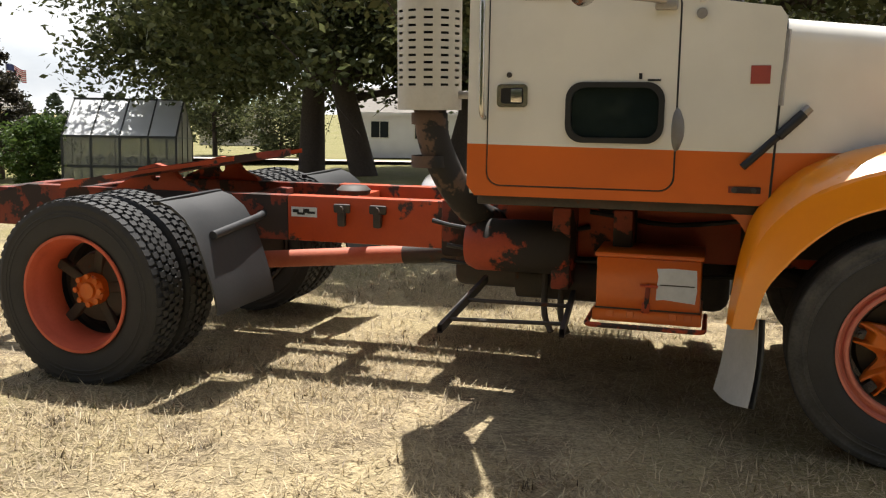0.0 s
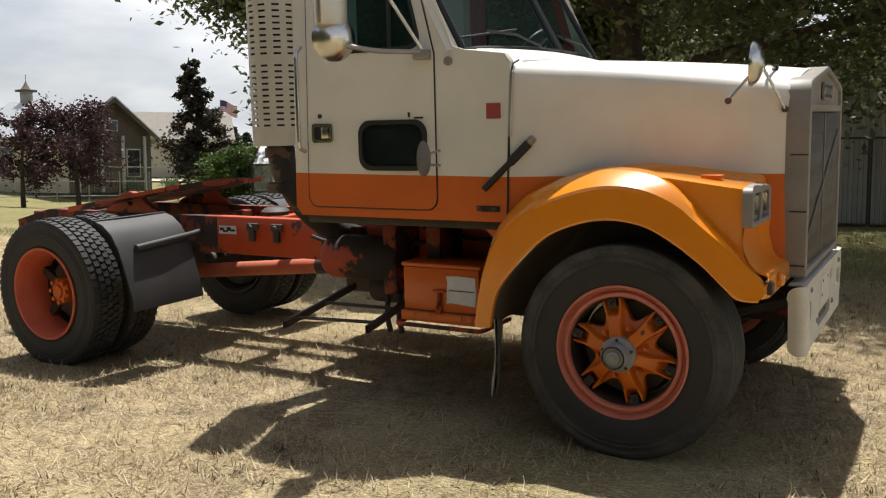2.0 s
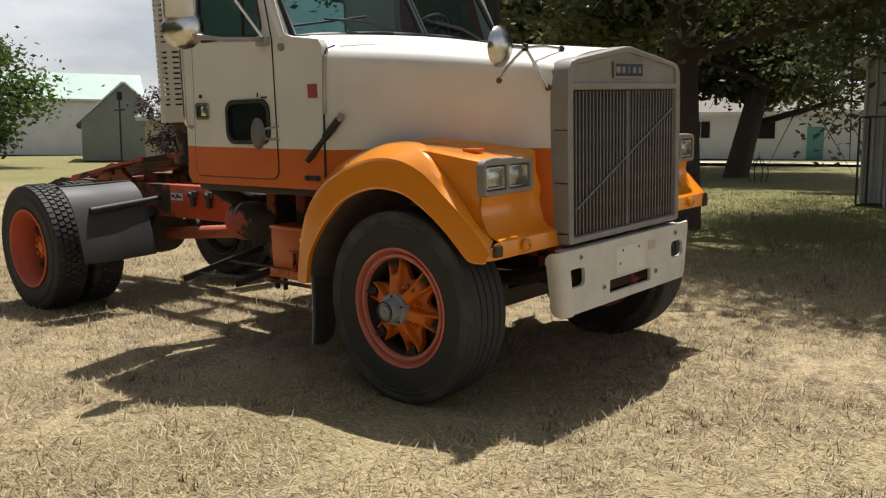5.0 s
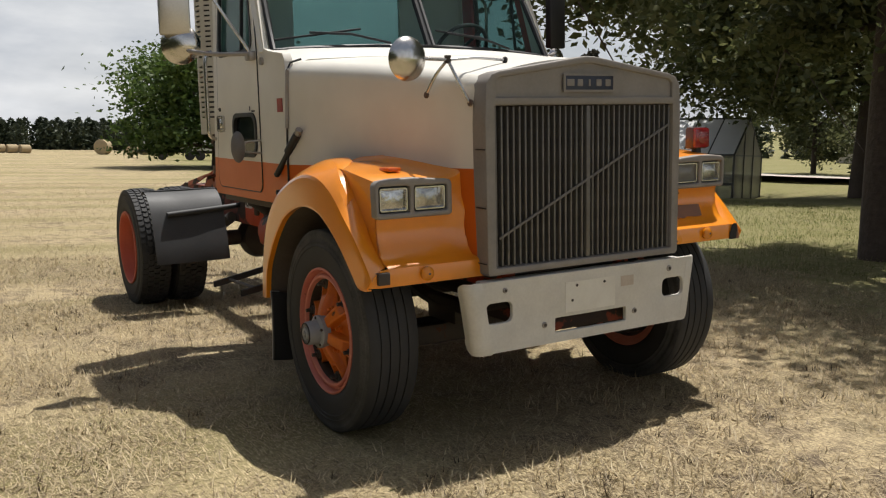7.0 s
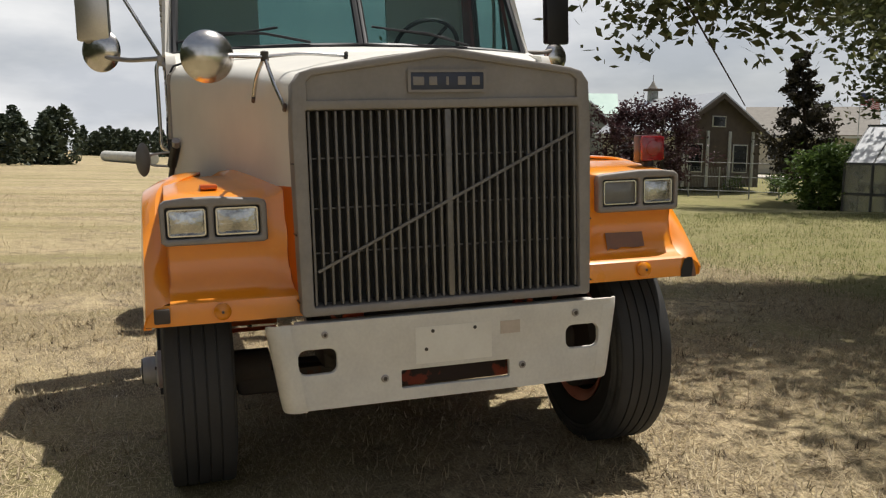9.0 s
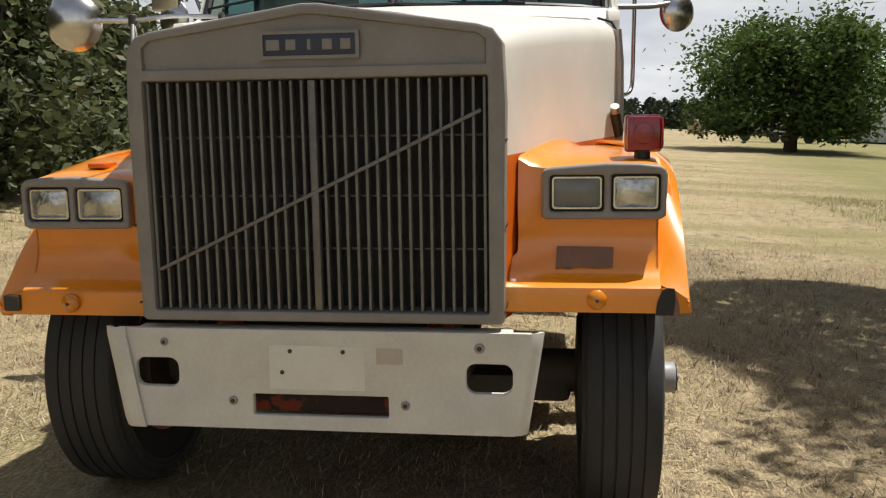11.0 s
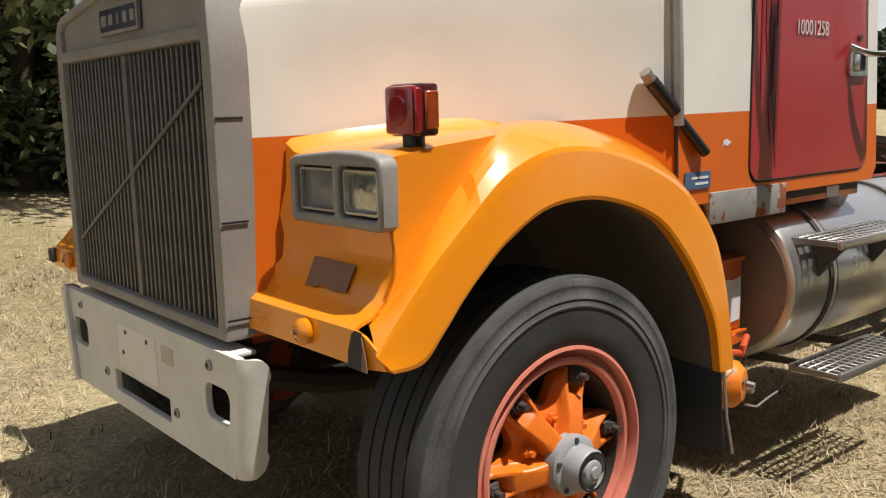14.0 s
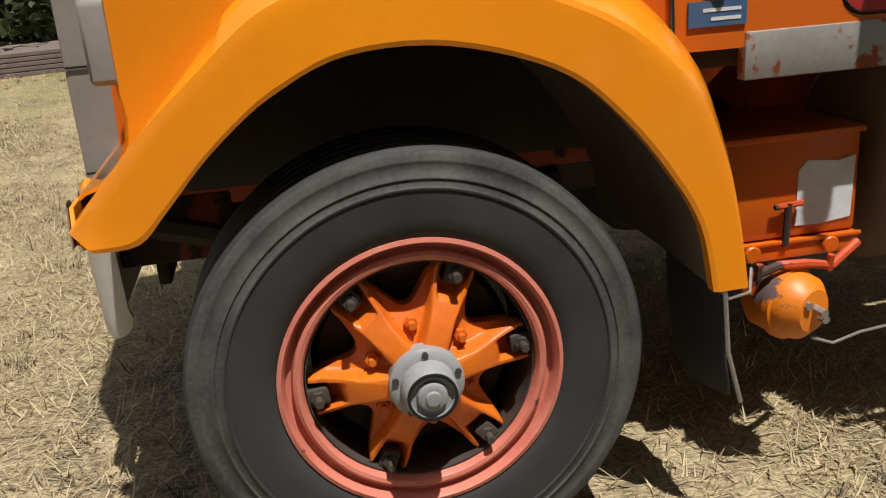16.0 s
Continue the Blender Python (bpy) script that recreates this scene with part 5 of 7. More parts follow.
for xx in (-1.33, -1.23, -1.02, -0.95):
    part("base_rib", box(B(), xx - 0.018, xx + 0.018, -0.921, -0.914, 0.545, 0.580, 0.003, 1), orange, bb)
part("box_shelf", tube(B(), bend([(-1.45, -0.56, 0.50), (-1.45, -0.93, 0.50), (-0.87, -0.93, 0.50), (-0.87, -0.56, 0.50)], 4, 0.04), 0.013, 8), chassis_orange, bb)
part("paper_label", plate(B(), [[(-1.108, 0.640), (-1.07, 0.645), (-0.92, 0.632), (-0.913, 0.70), (-0.918, 0.80), (-1.03, 0.805), (-1.108, 0.80), (-1.100, 0.76), (-1.106, 0.71)]], lambda u, v: Vector((u, -0.9035, v)), Vector((0, 0.002, 0))), sticker_white, bb, "torn white paper label")
part("label_tear", box(B(), -1.09, -0.925, -0.9048, -0.9030, 0.716, 0.722), dark_metal, bb)
lt = part("box_latch", tube(B(), [(-1.155, -0.915, 0.60), (-1.145, -0.92, 0.72)], 0.012, 8), chassis_rusty, bb)
part("latch_bar", tube(B(), [(-1.185, -0.925, 0.715), (-1.10, -0.925, 0.712)], 0.008, 6), chassis_orange, lt)
part("latch_foot", box(B(), -1.175, -1.135, -0.925, -0.90, 0.575, 0.625, 0.004), chassis_orange, lt)

# -- left side: fuel tank, steps, battery box, brake chamber --
TX0, TX1, TY, TZ, TR = -1.33, -2.85, 0.80, 0.765, 0.325
tank = part("fuel_tank", put(revolve(B(), [(0.0005, -0.012), (TR * 0.6, -0.010), (TR - 0.03, 0.0), (TR - 0.008, 0.010), (TR, 0.03), (TR, 1.49), (TR - 0.008, 1.51), (TR - 0.03, 1.52), (0.0005, 1.53)], 64), Matrix.Translation((TX0, TY, TZ)) @ Matrix.Rotation(math.pi / 2, 4, "Z")), aluminium, truck, "polished aluminium cylindrical fuel tank")
part("tank_end", put(revolve(B(), [(0.0005, 0.016), (TR * 0.6, 0.014), (TR - 0.035, 0.004), (TR - 0.04, 0.0)], 64), Matrix.Translation((TX0 + 0.001, TY, TZ)) @ Matrix.Rotation(-math.pi / 2, 4, "Z")), surface("dusty_tank_end", (0.30, 0.24, 0.19), (0.20, 0.15, 0.12), rough=0.55, metal=0.4, scale=3), tank, "dusty brown tank end")
for xx in (-1.62, -2.45):
    st = part("tank_strap", put(revolve(B(), [(TR + 0.002, -0.03), (TR + 0.008, -0.03), (TR + 0.008, 0.03), (TR + 0.002, 0.03)], 64, None, True), Matrix.Translation((xx, TY, TZ)) @ Matrix.Rotation(math.pi / 2, 4, "Z")), dark_metal, tank)
    part("strap_liner", put(revolve(B(), [(TR + 0.008, -0.012), (TR + 0.012, -0.012), (TR + 0.012, 0.012), (TR + 0.008, 0.012)], 64, None, True), Matrix.Translation((xx, TY, TZ)) @ Matrix.Rotation(math.pi / 2, 4, "Z")), aluminium, st)
part("filler_cap", put(revolve(B(), [(0.06, 0.0), (0.062, 0.05), (0.052, 0.058), (0.0005, 0.06)], 24), Matrix.Translation((-1.95, 0.93, 1.055)) @ Matrix.Rotation(radians(68), 4, "X")), dull_alu, tank, "domed filler cap")
for zz, x0, x1 in ((0.965, -1.40, -2.10), (0.440, -1.44, -2.12)):
    step = part("step", box(B(), x1, x0, 1.245, 1.265, zz - 0.035, zz, 0.004), aluminium, truck, "open-grip aluminium cab step")
    part("step_rail", box(B(), x1, x0, 1.045, 1.065, zz - 0.035, zz, 0.004), aluminium, step)
    for k_ in range(4):
        part("step_bar", box(B(), x1 + 0.005, x0 - 0.005, 1.083 + 0.038 * k_, 1.091 + 0.038 * k_, zz - 0.028, zz - 0.001, 0.001, 1), aluminium, step)
    n_ = 15
    for k_ in range(n_ + 1):
        xx = x1 + (x0 - x1) * k_ / n_
        part("step_rung", box(B(), xx - 0.005, xx + 0.005, 1.060, 1.250, zz - 0.026, zz - 0.003, 0.001, 1), dull_alu, step)
    for xx in (x0 - 0.12, x1 + 0.12):
        part("step_bracket", plate(B(), [[(1.06, zz - 0.03), (1.24, zz - 0.03), (1.20, zz - 0.07), (1.12, zz - 0.17), (1.09, zz - 0.17), (1.06, zz - 0.10)]] if zz > 0.6 else [[(0.80, zz - 0.012), (1.07, zz - 0.012), (1.07, zz - 0.03), (0.80, zz - 0.05)]], lambda u, v: Vector((xx, u, v)), Vector((0.02, 0, 0))), dark_metal, step)
part("sill_plate", box(B(), -1.30, -0.80, 1.05, 1.088, 1.072, 1.185, 0.004), surface("patched_sill_metal", (0.34, 0.33, 0.31), (0.18, 0.175, 0.16), rough=0.55, metal=0.3, scale=5, rust=(0.26, 0.07, 0.03), rust_cover=0.28, rust_scale=6), truck, "patched grey metal sill plate")
part("cab_rear_rail", box(B(), -2.0, -1.32, 0.99, 1.03, 1.085, 1.14, 0.008), orange, truck)
part("rail_label", box(B(), -1.82, -1.72, 1.0305, 1.033, 1.09, 1.135), sticker_white, truck)
bx = part("battery_box", box(B(), -1.215, -0.80, 0.60, 0.965, 0.615, 0.90, 0.012, 2), orange, truck, "orange steel battery box with torn label")
part("box_lid", box(B(), -1.225, -0.79, 0.60, 0.972, 0.885, 0.902, 0.005), orange, bx)
part("paper_label", plate(B(), [[(-1.195, 0.655), (-1.10, 0.645), (-1.03, 0.648), (-1.035, 0.80), (-1.06, 0.825), (-1.15, 0.815), (-1.20, 0.825)]], lambda u, v: Vector((u, 0.9665, v)), Vector((0, 0.002, 0))), sticker_white, bx, "torn white paper label")
part("box_base", box(B(), -1.22, -0.795, 0.60, 0.978, 0.560, 0.612, 0.006), orange, bx)
part("box_latch", tube(B(), [(-0.995, 0.985, 0.60), (-1.0, 0.985, 0.72)], 0.010, 8), chassis_rusty, bx)
part("latch_bar", tube(B(), [(-0.96, 0.985, 0.712), (-1.04, 0.985, 0.716)], 0.008, 6), chassis_orange, bx)
ch = part("brake_chamber", put(revolve(B(), [(0.0005, 0.09), (0.05, 0.085), (0.075, 0.06), (0.08, 0.03), (0.086, 0.026), (0.086, 0.008), (0.08, 0.004), (0.075, -0.05), (0.05, -0.08), (0.0005, -0.085)], 28), Matrix.Translation((-0.975, 1.02, 0.46)) @ Matrix.Rotation(radians(20), 4, "Z") @ Matrix.Diagonal((1.15, 1.15, 1.15, 1))), surface("chipped_orange_chamber", (0.72, 0.20, 0.006), (0.55, 0.13, 0.006), rough=0.45, scale=8, rust=(0.11, 0.07, 0.065), rust_cover=0.32, rust_scale=8), truck, "chipped orange air chamber with worn dark bands")
part("chamber_valve", tube(B(), [(-1.005, 1.10, 0.47), (-1.015, 1.15, 0.465)], 0.012, 8), dull_alu, ch)
for dx_, dz_ in ((0.03, 0.02), (-0.02, -0.025)):
    part("chamber_stud", disc(B(), (-1.01 + dx_, 1.105, 0.465 + dz_), 0.011, (0, 1, 0), 0.03, 6), dull_alu, ch)
part("clamp_band", tube(B(), [(-0.87, 1.03, 0.50), (-0.89, 1.04, 0.555), (-0.94, 1.05, 0.575), (-1.02, 1.05, 0.57), (-1.10, 1.04, 0.55), (-1.20, 1.00, 0.59)], 0.013, 8), chassis_orange, ch, "rusty orange clamp band")
for x_ in (-0.885, -1.09):
    part("clamp_bolt", tube(B(), [(x_, 1.045, 0.54), (x_, 1.05, 0.585)], 0.010, 6), chassis_orange, ch)
for x_ in (-0.90, -1.13):
    part("base_lug", put(disc(B(), (0, 0, 0), 0.024, (0, 1, 0), 0.012, 16, 0.004), Matrix.Translation((x_, 0.980, 0.588))), orange, bx)
part("base_lip", box(B(), -1.222, -0.793, 0.976, 0.986, 0.604, 0.616, 0.003), orange, bx)
part("loose_wire", tube(B(), [(-1.00, 1.12, 0.39), (-1.05, 1.14, 0.375), (-1.12, 1.15, 0.40), (-1.21, 1.13, 0.395)], 0.004, 6), dull_alu, ch)
part("fender_wire", tube(B(), [(-0.67, 1.21, 0.62), (-0.70, 1.23, 0.585), (-0.76, 1.22, 0.59), (-0.79, 1.17, 0.63)], 0.004, 6), dull_alu, truck)
part("side_flap_edge", tube(B(), [(-0.69, 1.225, 0.64), (-0.70, 1.235, 0.45), (-0.735, 1.24, 0.31)], 0.006, 6), dull_alu, truck)
# red door number and streaks
cu = bpy.data.curves.new("door_number", "FONT")
cu.body, cu.size, cu.extrude = "10001258", 0.078, 0.001
tx = new("door_number_text", cu)
dg = bpy.context.evaluated_depsgraph_get()
tme = bpy.data.meshes.new_from_object(tx.evaluated_get(dg))
bpy.data.objects.remove(tx)
bmt = B()
bmt.from_mesh(tme)
put(bmt, Matrix.Translation((-1.30, W + 0.0065, 1.735)) @ Matrix.Rotation(math.pi, 4, "Z") @ Matrix.Rotation(math.pi / 2, 4, "X") @ Matrix.Diagonal((0.78, 1, 1, 1)))
part("door_number", bmt, surface("white_number_paint", (0.62, 0.58, 0.56), rough=0.5), doorL, "white painted number", smooth=0)
streak = surface("dark_red_streak", (0.16, 0.010, 0.012), (0.24, 0.015, 0.018), rough=0.45, scale=12)
for (u_, top_, bot_, w_) in ((-1.075, 2.03, 1.50, 0.010), (-1.11, 2.04, 1.62, 0.016), (-1.145, 2.05, 1.34, 0.020), (-1.185, 2.05, 1.24, 0.016), (-1.16, 1.80, 1.40, 0.030)):
    part("paint_streak", plate(B(), [[(u_, bot_), (u_ + w_, bot_ + 0.12), (u_ + w_ * 0.8, top_), (u_ - w_ * 0.6, top_ - 0.05), (u_ - w_ * 0.5, bot_ + 0.2)]], lambda u, v: Vector((u, W + 0.0045, v)), Vector((0, 0.0012, 0))), streak, doorL)
part("paint_chip", plate(B(), [[(-0.93, 1.352), (-0.90, 1.366), (-0.88, 1.36), (-0.872, 1.33), (-0.882, 1.348), (-0.90, 1.34), (-0.92, 1.35)]], lambda u, v: Vector((u, W + 0.001, v)), Vector((0, 0.001, 0))), sticker_white, truck)

# ---- ground ----
# the yard falls away toward the greenhouse, and the land climbs gently beyond the road and across the field
def ground_z(x, y):
    r = math.hypot(x + 1.5, y)
    z = -0.026 + (0.034 * y - 0.007 * x) * math.exp(-(r / 4.8) ** 2)
    z += 0.012 * noise.noise((x * 0.6, y * 0.6, 0.3)) + 0.03 * noise.noise((x * 0.13, y * 0.13, 1.7)) * min(1, r / 12)
    z += 0.013 * max(0.0, y - 9) + 0.03 * max(0.0, y - 130) - 0.003 * min(26.0, max(0.0, r - 14)) * (x < 0)
    z -= 1.42 * math.exp(-(((x + 33) / 12) ** 2 + ((y - 31) / 10) ** 2))
    return z + 0.009 * min(90.0, max(0.0, -x - 55))


def ground_mat():
    m, nt, b, N, K = nodes_of("dry_grass_ground")
    tc = N("ShaderNodeTexCoord")
    def tex(scale, det=8, rough=0.6):
        n = N("ShaderNodeTexNoise")
        n.inputs["Scale"].default_value, n.inputs["Detail"].default_value, n.inputs["Roughness"].default_value = scale, det, rough
        K(tc.outputs["Object"], n.inputs["Vector"])
        return n
    def mixc(fac, c1, c2, lo, hi):
        r = N("ShaderNodeMapRange")
        r.inputs["From Min"].default_value, r.inputs["From Max"].default_value = lo, hi
        K(fac, r.inputs["Value"])
        x = N("ShaderNodeMixRGB")
        K(r.outputs["Result"], x.inputs["Fac"])
        for inp, c in ((x.inputs["Color1"], c1), (x.inputs["Color2"], c2)):
            if isinstance(c, tuple):
                inp.default_value = (*c, 1)
            else:
                K(c, inp)
        return x.outputs["Color"]
    patch = tex(1.7, 6, 0.65)
    fine, mid, big, grit = tex(55, 6, 0.7), tex(5), tex(0.30, 5), tex(170, 3)
    straw = mixc(fine.outputs["Fac"], (0.56, 0.45, 0.272), (0.20, 0.154, 0.096), 0.38, 0.62)
    soil = mixc(grit.outputs["Fac"], (0.19, 0.146, 0.102), (0.082, 0.062, 0.045), 0.38, 0.62)
    dry = mixc(mid.outputs["Fac"], straw, soil, 0.47, 0.62)
    tan = mixc(fine.outputs["Fac"], (0.44, 0.362, 0.20), (0.22, 0.18, 0.10), 0.38, 0.62)
    dry = mixc(big.outputs["Fac"], dry, tan, 0.42, 0.62)
    mp = N("ShaderNodeMapping")
    mp.inputs["Rotation"].default_value = (0, 0, 0.25)
    mp.inputs["Scale"].default_value = (0.55, 0.05, 1.0)
    band = N("ShaderNodeTexNoise")
    band.inputs["Scale"].default_value, band.inputs["Detail"].default_value = 1.0, 5
    K(tc.outputs["Object"], mp.inputs["Vector"])
    K(mp.outputs["Vector"], band.inputs["Vector"])
    dry = mixc(band.outputs["Fac"], dry, mixc(fine.outputs["Fac"], (0.27, 0.235, 0.11), (0.15, 0.125, 0.06), 0.38, 0.62), 0.45, 0.62)
    dry = mixc(patch.outputs["Fac"], dry, soil, 0.54, 0.72)
    # loose straws lying every way
    fibre = None
    for turn, wide in ((0.35, 190), (1.45, 230), (2.5, 210), (3.0, 170)):
        mp, nz = N("ShaderNodeMapping"), N("ShaderNodeTexNoise")
        mp.inputs["Rotation"].default_value = (0, 0, turn)
        mp.inputs["Scale"].default_value = (16, wide, 30)
        nz.inputs["Scale"].default_value, nz.inputs["Detail"].default_value = 1.0, 2
        K(tc.outputs["Object"], mp.inputs["Vector"])
        K(mp.outputs["Vector"], nz.inputs["Vector"])
        if fibre is None:
            fibre = nz.outputs["Fac"]
        else:
            mxm = N("ShaderNodeMath")
            mxm.operation = "MAXIMUM"
            K(fibre, mxm.inputs[0])
            K(nz.outputs["Fac"], mxm.inputs[1])
            fibre = mxm.outputs[0]
    dry = mixc(fibre, dry, (0.62, 0.505, 0.31), 0.62, 0.72)
    green = mixc(fine.outputs["Fac"], (0.105, 0.122, 0.034), (0.235, 0.215, 0.085), 0.35, 0.7)
    # green grows on the yard side
    sep = N("ShaderNodeSeparateXYZ")
    K(tc.outputs["Object"], sep.inputs["Vector"])
    ax = N("ShaderNodeMath")
    ax.operation = "MULTIPLY_ADD"
    ax.inputs[1].default_value, ax.inputs[2].default_value = 0.16, 0.0
    K(sep.outputs["X"], ax.inputs[0])
    s = N("ShaderNodeMath")
    K(sep.outputs["Y"], s.inputs[0])
    K(ax.outputs[0], s.inputs[1])
    wob = N("ShaderNodeMath")
    wob.operation = "MULTIPLY_ADD"
    wob.inputs[1].default_value, wob.inputs[2].default_value = 9.0, -4.5
    K(big.outputs["Fac"], wob.inputs[0])
    s2 = N("ShaderNodeMath")
    K(s.outputs[0], s2.inputs[0])
    K(wob.outputs[0], s2.inputs[1])
    gr_ = N("ShaderNodeMapRange")
    gr_.inputs["From Min"].default_value, gr_.inputs["From Max"].default_value = 2.2, 6.5
    K(s2.outputs[0], gr_.inputs["Value"])
    pat = N("ShaderNodeMapRange")
    pat.inputs["From Min"].default_value, pat.inputs["From Max"].default_value = 0.35, 0.6
    K(mid.outputs["Fac"], pat.inputs["Value"])
    mul = N("ShaderNodeMath")
    mul.operation = "MULTIPLY"
    K(gr_.outputs["Result"], mul.inputs[0])
    inv = N("ShaderNodeMapRange")
    inv.inputs["To Min"].default_value, inv.inputs["To Max"].default_value = 1.0, 0.45
    K(pat.outputs["Result"], inv.inputs["Value"])
    K(inv.outputs["Result"], mul.inputs[1])
    x = N("ShaderNodeMixRGB")
    K(mul.outputs[0], x.inputs["Fac"])
    K(dry, x.inputs["Color1"])
    K(green, x.inputs["Color2"])
    K(x.outputs["Color"], b.inputs["Base Color"])
    b.inputs["Roughness"].default_value = 0.95
    b.inputs["Specular IOR Level"].default_value = 0.15
    bp = N("ShaderNodeBump")
    bp.inputs["Strength"].default_value, bp.inputs["Distance"].default_value = 0.8, 0.012
    ad = N("ShaderNodeMath")
    K(fine.outputs["Fac"], ad.inputs[0])
    K(fibre, ad.inputs[1])
    K(ad.outputs[0], bp.inputs["Height"])
    K(bp.outputs["Normal"], b.inputs["Normal"])
    return m


axis_ = []
v_ = 0.0
step_ = 0.16
while v_ < 900:
    axis_.append(v_)
    v_ += step_
    if v_ > 9:
        step_ *= 1.13
axis_ = [-a for a in axis_[:0:-1]] + axis_
bm = B()
loft(bm, [[(x - 0.5, y - 1.0, ground_z(x - 0.5, y - 1.0)) for y in axis_] for x in axis_])
gm = ground_mat()
ground = tagged(part("ground", bm, gm, smooth=180), "dry straw-coloured grass and bare soil, greener toward the yard", "ground", kind="structure")

# ---- plants ----
def leaf_mat(name, c1, c2, trans=0.35):
    m, nt, b, N, K = nodes_of(name)
    geo = N("ShaderNodeNewGeometry")
    mix = N("ShaderNodeMixRGB")
    mix.inputs["Color1"].default_value, mix.inputs["Color2"].default_value = (*c1, 1), (*c2, 1)
    K(geo.outputs["Random Per Island"], mix.inputs["Fac"])
    K(mix.outputs["Color"], b.inputs["Base Color"])
    b.inputs["Roughness"].default_value = 0.55
    b.inputs["Specular IOR Level"].default_value = 0.3
    t, ms = N("ShaderNodeBsdfTranslucent"), N("ShaderNodeMixShader")
    K(mix.outputs["Color"], t.inputs["Color"])
    ms.inputs["Fac"].default_value = trans
    K(b.outputs[0], ms.inputs[1])
    K(t.outputs[0], ms.inputs[2])
    K(ms.outputs[0], nt.nodes["Material Output"].inputs["Surface"])
    return m


bark = surface("dark_tree_bark", (0.075, 0.055, 0.042), (0.035, 0.026, 0.021), rough=0.9, scale=14, fine=50, bump=0.9, dist=0.03)
elm_leaf = leaf_mat("elm_leaves", (0.052, 0.068, 0.027), (0.150, 0.156, 0.066), 0.42)
cedar_leaf = leaf_mat("cedar_foliage", (0.052, 0.074, 0.032), (0.150, 0.165, 0.075), 0.35)
bright_leaf = leaf_mat("green_leaves", (0.045, 0.085, 0.018), (0.11, 0.16, 0.04))
plum_leaf = leaf_mat("purple_leaves", (0.040, 0.018, 0.022), (0.085, 0.042, 0.045), 0.25)
dark_leaf = leaf_mat("dark_brown_green_leaves", (0.030, 0.026, 0.018), (0.065, 0.055, 0.035), 0.2)
# the haze of distance is put into this paler foliage colour
hazed_leaf = leaf_mat("hazed_pine_foliage", (0.026, 0.038, 0.020), (0.062, 0.076, 0.042), 0.1)


def leaves_mesh(name, centres, size, rng, material, flat=0.25):
    """Many small pointed leaves, one quad each, at the given places."""
    c = np.asarray(centres)
    n = len(c)
    a = rng.normal(size=(n, 3))
    a[:, 2] *= 0.6
    a /= np.linalg.norm(a, axis=1)[:, None]
    b_ = rng.normal(size=(n, 3))
    b_ -= (b_ * a).sum(1)[:, None] * a
    b_ /= np.linalg.norm(b_, axis=1)[:, None]
    s = size * rng.uniform(0.6, 1.4, n)[:, None]
    v = np.stack([c - a * s, c + b_ * s * 0.5, c + a * s, c - b_ * s * 0.5], 1).reshape(-1, 3)
    f = np.arange(4 * n).reshape(-1, 4)
    me = bpy.data.meshes.new(name)
    me.from_pydata(v.tolist(), [], f.tolist())
    me.materials.append(material)
    return me


